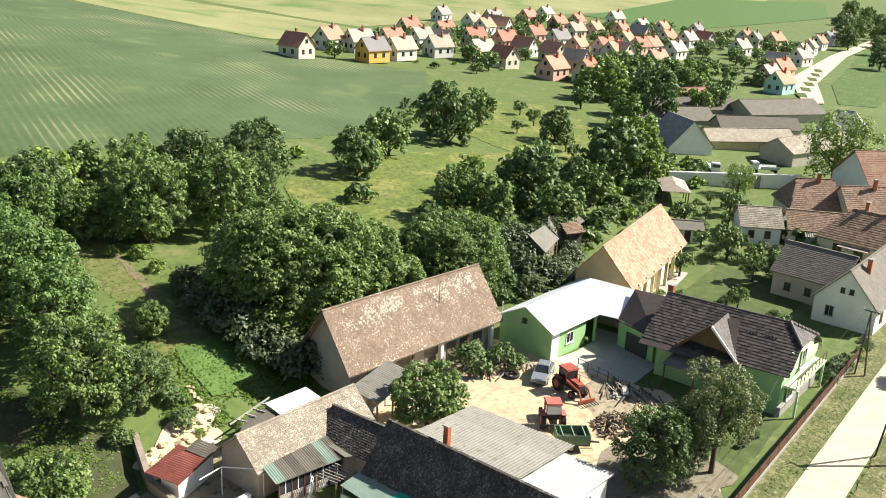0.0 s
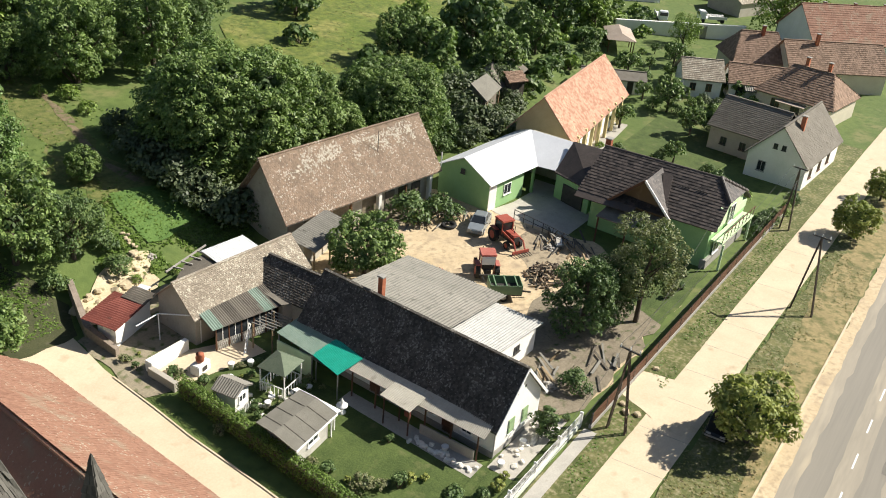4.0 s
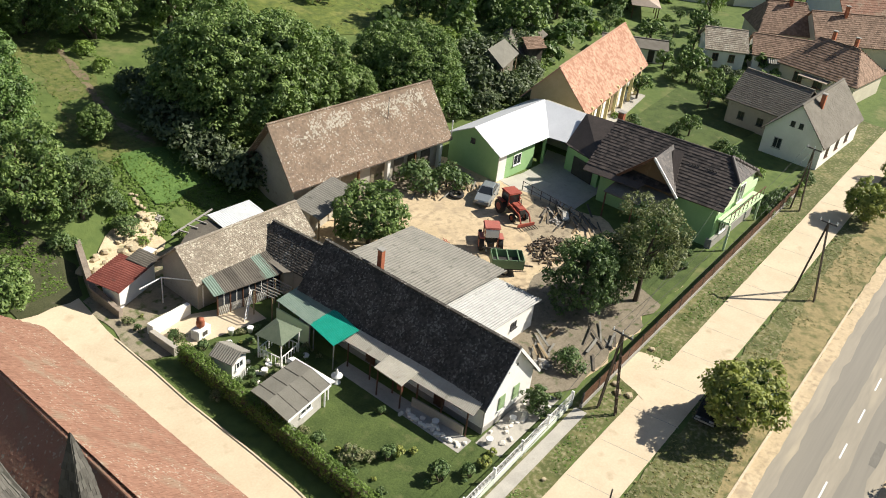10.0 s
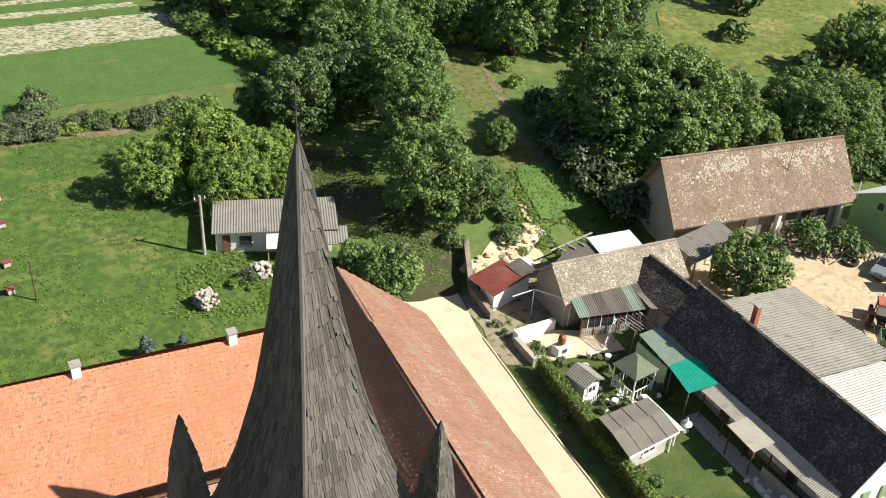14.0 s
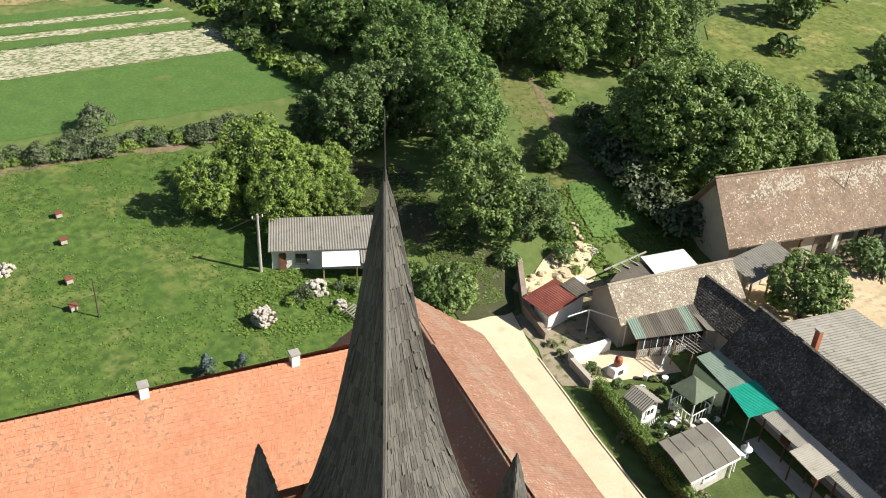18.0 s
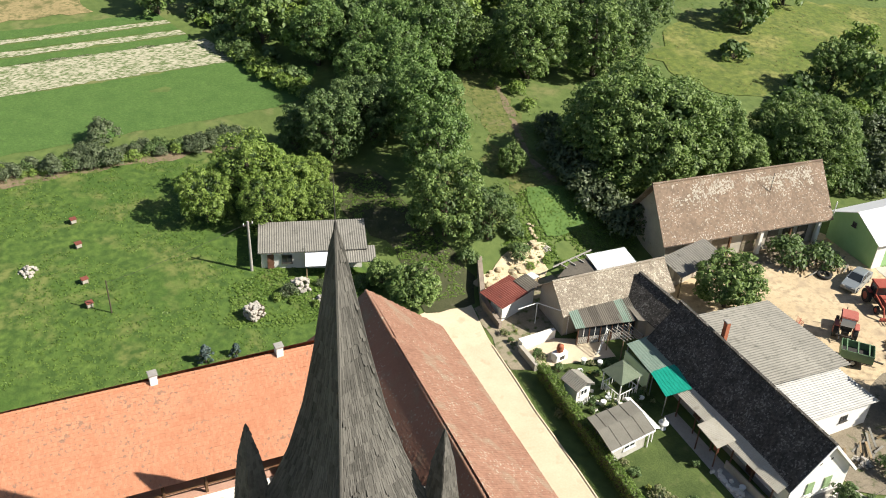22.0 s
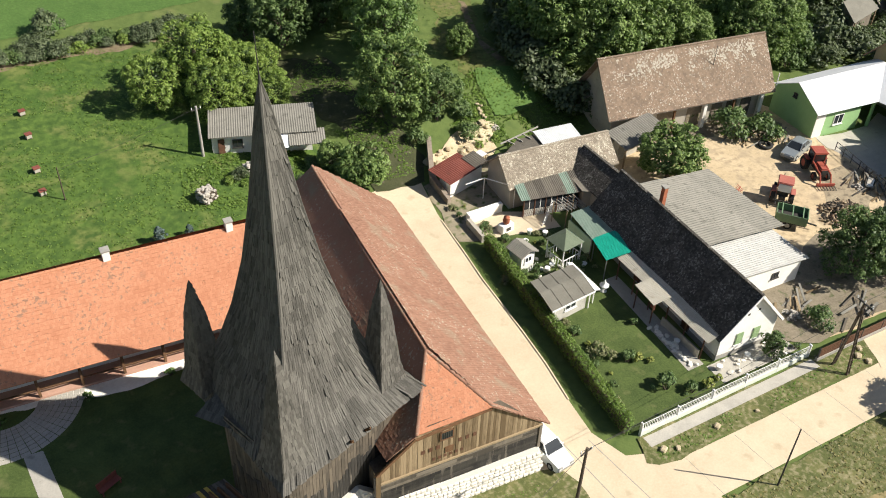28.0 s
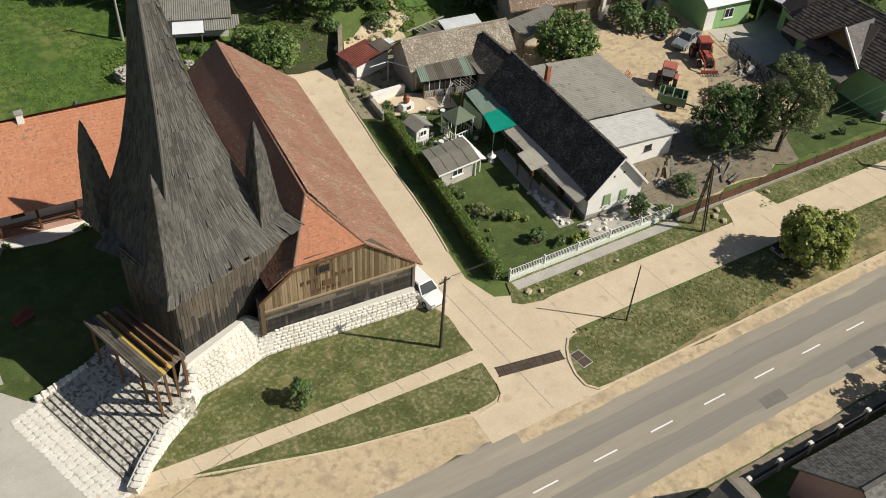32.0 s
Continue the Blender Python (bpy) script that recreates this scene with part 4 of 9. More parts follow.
# The path's dark colour paints in the tree shade over the hollow.
sheet("hollow_path", [(-3.8, 35.4), (1.5, 35.0), (3.0, 40), (1.6, 47), (0.2, 58), (-6.0, 60), (-4.6, 52), (-3.4, 46), (-3.6, 40)], 0.07, HOLLOW_SHADE, "track into the wooded hollow, darkened for tree shade", "path", drape=True, cell=2.5, rag=1.1)
MOUND = mat("lush_grass", (0.062, 0.122, 0.026), (0.112, 0.190, 0.042), scale=0.6, fine=4, bump=0.9, c=(0.16, 0.21, 0.05), stain=0.3, contrast=0.14)
COTTAGE_DIRT = mat("trodden_earth", (0.20, 0.17, 0.115), (0.36, 0.31, 0.215), scale=0.7, fine=5, bump=0.5, c=(0.085, 0.11, 0.032), stain=0.42)
sheet("cottage_dirt", [(-0.2, 25.5), (1.6, 24.6), (2.2, 28), (6.6, 28.4), (7.2, 31.6), (9.5, 33.4), (14, 35.5), (9, 36.2), (2.0, 35), (0.9, 34.4), (0.2, 30)], 0.06, COTTAGE_DIRT, "trodden weedy earth round the cottage", "yard", drape=True, cell=1.5, rag=0.5)
CLAY = mat("pale_clay", (0.46, 0.37, 0.23), (0.66, 0.55, 0.37), scale=0.8, fine=5, bump=0.8, c=(0.13, 0.14, 0.05), stain=0.36)
sheet("clay_terrace", [(2.6, 35.2), (7.2, 35.4), (11, 37.2), (12.6, 40.2), (9.5, 40.8), (6.0, 39.4), (4.0, 38.6)], 0.13, CLAY, "bare pale clay cut into the bank", "bank", drape=True, cell=1.2, rag=0.7)
sheet("grass_mound", [(13.2, 40.6), (18.8, 41.0), (19.6, 46.2), (14.2, 47.2), (12.8, 44)], 0.14, MOUND, "bright lush grass on the cut bank", "grass", drape=True, cell=1.2, rag=0.6)
sheet("west_meadow", [(-70, 32), (-8, 33), (-6, 40), (-8, 55), (-13, 66), (-24, 70), (-70, 68)], 0.06, MEADOW, "bright mown meadow behind the church", "meadow", drape=True, cell=2.5, rag=1.2)
sheet("upper_meadow", [(50, 58), (78, 50), (108, 60), (112, 74), (84, 82), (62, 80), (48, 70)], 0.09, PASTURE, "sunlit meadow between thickets", "meadow", drape=True, cell=3, rag=3)
sheet("orchard_meadow", [(112, 56), (130, 60), (168, 92), (150, 108), (122, 96), (112, 78)], 0.09, PASTURE, "orchard grass with young trees", "meadow", drape=True, cell=3, rag=2.5)
sheet("dry_bank", [(-60, 68.2), (-24, 68.0), (-11, 67.4), (-10, 69.2), (-24, 70.2), (-60, 70.4)], 0.075, COTTAGE_RUT, "dry brown scrubby bank at the field edge", "bank", drape=True, cell=2.5, rag=0.8)
sheet("crop_green", [(-70, 73), (-1, 75), (3, 81), (-4, 87.6), (-70, 85.5)], 0.045, CROP, "green crop strip on the slope", "field", drape=True, cell=2.5, rag=0.4)
sheet("crop_pale", [(-70, 86), (-4, 88), (-8, 95), (-70, 93.5)], 0.045, CROP_PALE, "pale patchy vegetable field", "field", drape=True, cell=2.5, rag=0.5)
for k, (y0, y1, m) in enumerate(((94.6, 96.6, CROP), (97.0, 98.4, CROP_PALE), (98.6, 100.4, CROP), (100.7, 101.8, CROP_PALE), (102.0, 104.4, CROP))):
    sheet("crop_strip", [(-70, y0 - 1.0), (-9.5 - 0.5 * k, y0), (-10 - 0.5 * k, y1), (-70, y1 - 1.0)], 0.045, m, "narrow strip of vegetables on the slope", "field", drape=True, cell=2.5, rag=0.3)
sheet("stubble", [(-70, 106), (-20, 107), (-26, 122), (-70, 124)], 0.045, DRY, "straw-coloured stubble", "field", drape=True, cell=4, rag=0.8)
sheet("crop_hill", [(-70, 120), (34, 107), (65, 97), (83, 94), (117, 103), (150, 122), (173, 141), (150, 169), (165, 200), (140, 330), (-70, 330)], 0.05, ROW_CROP, "young row crop on the hillside", "field", drape=True, cell=5, rag=1.5)
STRAW_HILL = mat("hill_grass", (0.17, 0.19, 0.07), (0.30, 0.29, 0.13), scale=0.02, fine=0.6, bump=0.5, c=(0.12, 0.18, 0.05), stain=0.4)
sheet("far_hill_field", [(165, 200), (176, 198), (260, 240), (420, 240), (700, 200), (900, 500), (300, 700), (100, 500), (140, 330)], 0.12, STRAW_HILL, "faded hill pasture beyond the village", "field", drape=True, cell=25)
sheet("far_green_field", [(420, 170), (620, 150), (760, 190), (640, 260), (430, 230)], 0.25, CROP, "green field beyond the village", "field", drape=True, cell=20)

sheet("gate_drive", [(22.6, -0.9), (26.6, -0.9), (27.2, -3.8), (21.4, -3.8)], 0.05, CONCRETE, "worn pale concrete crossing to the yard gate", "paving", rag=0.35)
joints = thing("slab_joints", 0, 0, 0, 0, "dark joints between the concrete slabs", "joint", "", "structure")
for k in range(18):
    x = 1.5 + k * 4.6
    prism("joint", joints, PLINTH, [(x, -3.2 - 0.01 * x), (x + 0.03, -3.2 - 0.01 * x), (x + 0.33, -6.9 - 0.009 * x), (x + 0.3, -6.9 - 0.009 * x)], 0.0, 0.031)
for xa, ya, xb, yb in ((-5.4, 2.0, -4.4, -12.2), (-3.6, 1.4, -2.6, -7.0)):
    dx, dy = (0.03, 0) if abs(yb - ya) > abs(xb - xa) else (0, 0.03)
    prism("joint", joints, PLINTH, [(xa - dx, ya - dy), (xa + dx, ya + dy), (xb + dx, yb + dy), (xb - dx, yb - dy)] if dy else [(xa - dx, ya), (xb - dx, yb), (xb + dx, yb), (xa + dx, ya)], 0.0, 0.034)
for k in range(12):
    x = -32.0 + k * 2.1
    prism("joint", joints, PLINTH, [(x, -3.75 - 0.05 * (x + 34)), (x + 0.2, -5.1 - 0.03 * (x + 34)), (x + 0.25, -5.1 - 0.03 * (x + 34)), (x + 0.05, -3.75 - 0.05 * (x + 34))], 0.0, 0.054)
PATCH = mat("tar_patch", (0.15, 0.14, 0.12), (0.21, 0.195, 0.165), scale=1.2, fine=9, bump=0.2)
for x, y, w, d in ((9.0, -19.6, 2.2, 0.9), (17.5, -20.0, 2.6, 0.7), (26.0, -19.4, 3.2, 0.5)):
    sheet("road_patch", [(x, y), (x + w, y - 0.05), (x + w + 0.1, y + d), (x + 0.1, y + d)], 0.026, PATCH, "dark tar patch in the asphalt", "road", rag=0.08)

dash = mesh_ob("lane_dash", [(-1, -0.06, 0), (1, -0.06, 0), (1, 0.06, 0), (-1, 0.06, 0)], [(0, 1, 2, 3)], WHITE)
tagged(dash, "white painted centre-line dash", "road marking", "road dashes", "structure")
dash.matrix_basis = pose(-8.6, -17.1, 0.027)
for k in range(1, 20):
    copy_thing(dash, pose(-8.6 + 4.98 * k, -17.1, 0.027))
for k in (1, 2, 3):
    copy_thing(dash, pose(-8.6 - 4.98 * k, -17.1, 0.027))


def kerb(pts, name="kerb", m=None, w=0.16, h=0.1, label="low weathered concrete kerb"):
    t = thing(name, 0, 0, 0, 0, label, "kerb", "", "structure")
    first = None
    for (x0, y0), (x1, y1) in zip(pts, pts[1:]):
        n = max(1, round(math.hypot(x1 - x0, y1 - y0) / 1.0))
        for k in range(n):
            a, b = k / n, (k + 1 - 0.02) / n
            bm = bmesh.new()
            beam(bm, (x0 + (x1 - x0) * a, y0 + (y1 - y0) * a, h / 2), (x0 + (x1 - x0) * b, y0 + (y1 - y0) * b, h / 2), w, h)
            part("kerbstone", bm, m or PAVING, t)
    return t


kerb([(0.9, -12.42), (48, -12.35)], m=CONCRETE)
kerb([(0.9, -12.45), (-0.5, -12.35), (-1.1, -11.65), (-1.15, -10.5), (-0.8, -9.15), (-0.2, -8.1), (0.5, -7.35)], m=CONCRETE)
kerb([(-31, -4.6), (-19.2, -8.1), (-9.2, -10.05), (-7.5, -9.9), (-6.9, -9.35), (-6.65, -8.4)], m=CONCRETE)
kerb([(-2.6, 5.2), (-2.0, 9.0), (-1.6, 13), (-1.1, 20), (-0.6, 24), (-0.1, 29)], m=CONCRETE, w=0.12, h=0.09)
bm = bmesh.new()
grate = thing("drain_grate", -3.5, -8.0, 0.03, -9.8, "rusty drainage grating across the lane mouth", "drain")
RUSTY = mat("rusty_iron", (0.055, 0.040, 0.030), (0.115, 0.082, 0.058), rough=0.75, scale=2, fine=10, bump=0.2, c=(0.17, 0.13, 0.09), stain=0.3)
boxpart("pit", grate, IRON, -2.65, 2.65, -0.4, 0.4, 0, 0.012)
for k in range(10):
    for y0, y1 in ((-0.38, -0.03), (0.03, 0.38)):
        boxpart("plate", grate, RUSTY, -2.63 + k * 0.526, -2.13 + k * 0.526, y0, y1, 0.012, 0.034)
for sy in (-1, 1):
    boxpart("edge", grate, RUSTY, -2.7, 2.7, sy * 0.43 - 0.03, sy * 0.43 + 0.03, 0, 0.045)
manhole = thing("manhole_cover", 0.1, -9.45, 0.04, 8, "dark square drain cover by the kerb", "drain")
boxpart("frame", manhole, PAVING, -0.5, 0.5, -0.78, 0.78, 0, 0.03)
for y0, y1 in ((-0.7, -0.02), (0.02, 0.7)):
    boxpart("lid", manhole, RUSTY, -0.42, 0.42, y0, y1, 0.03, 0.05)

# ---- farmhouse ----
bh = gable_house("farmhouse", 12.9, 3.0, -3.2, 5.7, 18.0, 2.75, 6.0, WHITEWASH, TILE_BLACK, "whitewashed farmhouse with a long blackened tile roof", over=0.32, tw=0.19, th=0.2)
for wx in (-0.85, 0.85):
    leaf = boxpart("shutter", bh, SHUTTER, wx - 0.36, wx + 0.36, -0.07, -0.01, 1.05, 2.2, "closed faded green louvred shutter")
    for k in range(9):
        boxpart("slat", leaf, SHUTTER, wx - 0.29, wx + 0.29, -0.1, -0.07, 1.13 + k * 0.113, 1.19 + k * 0.113)
    boxpart("sill", bh, WHITE, wx - 0.42, wx + 0.42, -0.14, 0.0, 0.98, 1.04)
for vx, vz in ((-0.5, 3.9), (0.5, 4.1), (0.0, 4.9)):
    boxpart("vent", bh, IRON, vx - 0.1, vx + 0.1, -0.02, 0.05, vz, vz + 0.2)
boxpart("plinth", bh, PLINTH, -2.9, 2.9, -0.05, 18.04, -0.1, 0.45)
chimney(bh, 0.95, 13.4, 4.4, 7.0, 0.42)
for sd in (-1, 1):
    bm = bmesh.new()
    beam(bm, (sd * 0.0, -0.36, 5.98), (sd * 3.2, -0.36, 2.36), 0.05, 0.2)
    part("verge_board", bm, WHITE, bh)
bm = bmesh.new()
tube(bm, (-2.95, -0.1, 0.1), (-2.95, -0.1, 2.5), 0.05)
part("downpipe", bm, ZINC, bh)
for wy in (2.2, 5.4, 8.8, 12.0):
    window(bh, -2.86, wy, 0.9, 0.9, 1.2, 3, WHITE)
for dy in (3.8, 10.4):
    door(bh, -2.86, dy, 0.05, 0.95, 2.0, 3, BROWNPAINT)

porch = thing("porch_roof", 0, 0, 0, 0, "pale corrugated porch roof along the farmhouse", "porch")
roof_plane(porch, [(8.95, 3.5, 2.2), (9.2, 14.9, 2.2), (10.45, 14.9, 2.62), (9.95, 3.3, 2.62)], PORCH_SHEET, tiles=False, thick=0.05, rib=0.14, rib_amp=0.016)
for k in range(6):
    post(porch, 9.05 + 0.03 * k, 3.8 + 2.15 * k, 0.0, 2.16, 0.1, BROWNPAINT)
boxpart("low_wall", porch, GREYWALL, 8.98, 9.1, 4.0, 8.4, 0, 0.8)
awning = thing("awning", 0, 0, 0, 0, "flat grey sheet awning on two posts", "awning")
roof_plane(awning, [(8.0, 8.7, 2.26), (8.25, 11.3, 2.26), (10.1, 11.2, 2.6), (10.0, 8.6, 2.6)], PORCH_SHEET, tiles=False, thick=0.06, rib=0.16, rib_amp=0.014)
for py in (8.85, 10.95):
    post(awning, 8.2, py, 0, 2.22, 0.09, BROWNPAINT)
boxpart("curtain", awning, RUST_RED, 8.3, 8.36, 8.8, 9.3, 1.5, 2.15)
teal = thing("tarpaulin_canopy", 0, 0, 0, 0, "bright teal corrugated plastic canopy", "canopy")
roof_plane(teal, [(8.05, 15.0, 2.3), (8.75, 17.8, 2.3), (11.0, 17.5, 2.75), (10.1, 14.8, 2.75)], TEAL, tiles=False, thick=0.03, rib=0.13, rib_amp=0.016)
for px, py in ((8.2, 15.1), (8.8, 17.6)):
    post(teal, px, py, 0, 2.26, 0.08, STEEL)
grn = thing("green_canopy", 0, 0, 0, 0, "faded green sheet canopy over the yard door", "canopy")
roof_plane(grn, [(8.75, 17.95, 2.3), (9.25, 21.9, 2.3), (11.3, 21.4, 2.75), (11.05, 17.6, 2.75)], GREEN_SHEET, tiles=False, thick=0.03, rib=0.14, rib_amp=0.014)
for px, py in ((8.9, 18.1), (9.3, 21.7)):
    post(grn, px, py, 0, 2.26, 0.08, STEEL)
boxpart("side_wall", grn, PALEGREEN, 8.95, 9.05, 18.2, 21.6, 0, 1.9)
pergola = thing("pergola", 0, 0, 0, 0, "pale wooden pergola frame by the cottage door", "pergola")
for k in range(7):
    bm = bmesh.new()
    beam(bm, (9.3 + k * 0.33, 22.2, 2.35), (9.0 + k * 0.36, 24.2, 2.35), 0.07, 0.05)
    part("slat", bm, CORRUGATED, pergola)
for px, py in ((9.2, 22.3), (11.4, 22.3), (9.0, 24.1), (11.3, 24.1)):
    post(pergola, px, py, 0, 2.32, 0.09, BOARD)

shed = thing("cattle_shed", 0, 0, 0, 0, "outbuilding with a wide corrugated fibre-cement roof", "shed")
prism("wall", shed, GREYWALL, [(16.6, 11.8), (24.6, 12.5), (24.8, 21.0), (17.0, 20.4)], -0.1, [3.3, 2.6, 2.6, 3.3])
roof_plane(shed, [(25.1, 12.2, 2.62), (25.2, 21.3, 2.62), (16.2, 20.7, 3.6), (15.9, 11.3, 3.6)], CORRUGATED, tiles=False, thick=0.05, rib=0.29, rib_amp=0.04, laps=3)
shed2 = thing("white_shed", 0, 0, 0, 0, "lean-to shed with a pale sheet roof and whitewashed wall", "shed")
prism("wall", shed2, WHITEWASH, [(16.4, 7.6), (23.3, 7.3), (23.4, 11.5), (16.8, 11.6)], -0.1, [2.9, 2.4, 2.4, 2.9])
roof_plane(shed2, [(23.8, 7.0, 2.45), (23.9, 11.9, 2.45), (16.2, 11.7, 3.1), (16.0, 7.3, 3.1)], ZINC, tiles=False, thick=0.05, rib=0.24)
window(shed2, 20.5, 7.42, 1.2, 0.8, 0.6, 0, IRON)
window(shed2, 23.36, 9.4, 1.2, 0.7, 0.6, 1, IRON)

# ---- cottage ----
lh = gable_house("cottage", 6.7, 29.9, -94.5, 4.5, 11.6, 2.65, 4.6, GREYWALL, TILE_LICHEN, "low grey cottage with a lichen-covered tile roof", over=0.3, tw=0.19, th=0.2)
wing = gable_house("cottage_wing", 15.2, 21.6, 0, 4.0, 6.4, 2.6, 4.3, GREYWALL, TILE_BLACK, "dark-tiled link between cottage and farmhouse", over=0.25, tw=0.19, th=0.2)
flat = thing("flat_roof", 0, 0, 0, 0, "brown felt-covered flat roof", "roof")
prism("wall", flat, GREYWALL, [(12.6, 24.4), (15.0, 22.6), (15.0, 26.6), (12.9, 27.0)], 0, 2.3)
roof_plane(flat, [(12.3, 24.2, 2.35), (15.2, 22.3, 2.35), (15.2, 26.8, 2.6), (12.6, 27.2, 2.6)], FELT, tiles=False, thick=0.06)
ver = thing("veranda", 0, 0, 0, 0, "glazed veranda with grey and green corrugated roof sheets", "veranda")
for i in range(7):
    f0, f1 = i / 7, (i + 0.985) / 7
    x0, x1, e0, e1 = 6.95 + 6.6 * f0, 6.95 + 6.6 * f1, 6.6 + 6.0 * f0, 6.6 + 6.0 * f1
    roof_plane(ver, [(e0, 25.7 - 1.3 * f0, 2.12), (e1, 25.7 - 1.3 * f1, 2.12), (x1, 27.95 - 0.8 * f1, 2.7), (x0, 27.95 - 0.8 * f0, 2.7)], GREEN_SHEET if i in (0, 5) else CORR_DARK, name="roof_sheet", tiles=False, thick=0.03, rib=0.17, rib_amp=0.02)
for i in range(6):
    f = i / 5
    post(ver, 6.95 + 5.4 * f, 25.9 - 1.2 * f, 0, 2.1, 0.1, BROWNPAINT)
    if i < 5:
        m = pose(6.95 + 5.4 * (f + 0.1), 25.9 - 1.2 * (f + 0.1), 0, 0, 0, -12.5)
        o = boxpart("parapet", ver, GREYWALL, -0.5, 0.5, 0.0, 0.05, 0, 0.85)
        o.matrix_basis = m
        for k in range(5):
            for s2 in (-1, 1):
                bm = bmesh.new()
                xa = -0.46 + k * 0.18
                beam(bm, (xa if s2 > 0 else xa + 0.2, -0.03 - 0.012 * s2, 0.06), (xa + 0.2 if s2 > 0 else xa, -0.03 - 0.012 * s2, 0.82), 0.045, 0.02)
                part("lattice_slat", bm, WHITE, ver).matrix_basis = m
        o = boxpart("glazing", ver, GLASS, -0.48, 0.48, -0.02, 0.02, 0.85, 1.95)
        o.matrix_basis = m
        o = boxpart("mullion", ver, WHITE, -0.03, 0.03, -0.04, 0.04, 0.85, 1.95)
        o.matrix_basis = m
lad = thing("ladder", 9.2, 24.6, 0.05, 20, "white ladder leaning at the veranda", "ladder")
for sx in (-0.2, 0.2):
    bm = bmesh.new()
    beam(bm, (sx - 1.4, -0.2, 0.02), (sx + 1.2, 0.5, 1.6), 0.05)
    part("rail", bm, WHITE, lad)
for k in range(9):
    bm = bmesh.new()
    f = (k + 0.5) / 9
    beam(bm, (-1.6 + 2.6 * f, -0.2 + 0.7 * f, 0.02 + 1.58 * f), (-1.2 + 2.6 * f, -0.2 + 0.7 * f, 0.02 + 1.58 * f), 0.035)
    part("rung", bm, WHITE, lad)
rs = thing("red_shed", 0, 0, 0, 0, "small shed with an oxide-red sheet roof", "shed")
prism("wall", rs, WHITEWASH, [(2.4, 31.7), (6.7, 33.0), (6.5, 34.0), (2.4, 33.8)], -0.1, 1.9)
roof_plane(rs, [(2.0, 31.2, 1.95), (5.6, 32.4, 1.95), (5.5, 34.4, 2.3), (2.0, 34.2, 2.3)], RUST_RED, tiles=False, thick=0.05, rib=0.25)
roof_plane(rs, [(5.65, 32.4, 1.97), (7.1, 32.9, 1.97), (6.9, 34.4, 2.32), (5.55, 34.4, 2.32)], CORR_DARK, tiles=False, thick=0.05, rib=0.25)
bs = thing("back_shed", 0, 0, 0, 0, "open lean-to with a bright zinc sheet roof", "shed")
prism("wall", bs, GREYWALL, [(14.2, 33.4), (18.0, 33.1), (18.0, 34.8), (14.2, 35.2)], -0.1, 2.2)
roof_plane(bs, [(13.9, 32.2, 2.45), (17.9, 31.8, 2.45), (17.5, 33.6, 2.75), (13.7, 34.7, 2.75)], PALE_SHEET, tiles=False, thick=0.04, rib=0.2, rib_amp=0.012, label="pale weathered sheet roof")
roof_plane(bs, [(9.4, 33.2, 2.15), (13.75, 32.3, 2.3), (13.6, 34.5, 2.5), (11.7, 34.5, 2.4)], CORR_DARK, name="brown_sheet", tiles=False, thick=0.04, label="dark brown sheet under bare rafters")
for px, py in ((14.1, 32.4), (17.7, 32.0), (9.9, 33.4), (11.8, 34.4)):
    post(bs, px, py, 0, 2.2, 0.12, BOARD)
bm = bmesh.new()
beam(bm, (9.8, 34.6, 2.4), (14.7, 35.2, 2.75), 0.12)
part("rafter", bm, POLE_CONC, bs)
for k in range(4):
    bm = bmesh.new()
    beam(bm, (10.6 + k, 34.75 + 0.11 * k, 2.5 + 0.06 * k), (11.0 + k, 33.9, 2.42 + 0.04 * k), 0.1)
    part("rafter", bm, POLE_CONC, bs)
bs_sheet = thing("loose_sheet", 7.6, 35.4, 1.2, 15, "white sheet lying on posts", "sheet")
boxpart("panel", bs_sheet, WHITE_METAL, -1.0, 1.0, -0.5, 0.5, 0, 0.05)
for px, py in ((-0.9, -0.4), (0.9, -0.4), (0.9, 0.4), (-0.9, 0.4)):
    post(bs_sheet, px, py, -1.25, 0, 0.08, BOARD)

# ---- barn ----
barn = gable_house("barn", 22.9, 35.9, -98.2, 6.0, 19.0, 4.4, 8.3, GREYWALL, TILE_BARN, "long old barn with a mottled brown tile roof", category="barn", over=0.95, tw=0.22, th=0.24)
for k, yy in enumerate((3.6, 7.4, 11.2, 15.0, 18.6)):
    post(barn, 3.5, yy, 0, 3.4, 0.22 if k % 2 else 0.45, TIMBER if k % 2 else WHITEWASH)
for k, yy in enumerate((2.0, 5.6, 9.4)):
    # Flat panel coloured dark to paint the shade inside an open bay.
    boxpart("dark_opening", barn, SOIL_AND_SHADE, 2.96, 3.04, yy, yy + 2.4, 0.1, 2.6)
for k in range(3):
    door(barn, 3.03, 13.2 + k * 1.9, 0.05, 1.3, 2.3, 1, LOG)
bm = bmesh.new()
beam(bm, (3.5, 0.5, 3.3), (3.5, 18.8, 3.3), 0.18)
part("wall_plate", bm, TIMBER, barn)
bm = bmesh.new()
tube(bm, (1.6, 12.6, 6.2), (1.6, 12.6, 8.6), 0.03)
part("aerial_mast", bm, IRON, barn)
rng = np.random.RandomState(64)
vs, fs = [], []
while len(fs) < 640:
    y, x = rng.uniform(1.2, 18.2), 0.9 + rng.normal() * 0.38
    if x < 0.25 or noise.noise((y * 0.42, x * 0.8, 5.0)) < -0.02:
        continue
    w, h = rng.uniform(0.08, 0.18), rng.uniform(0.06, 0.13)
    b = len(vs)
    for dx, dy in ((-h, -w), (h, -w), (h, w), (-h, w)):
        xx = x + dx * 0.5
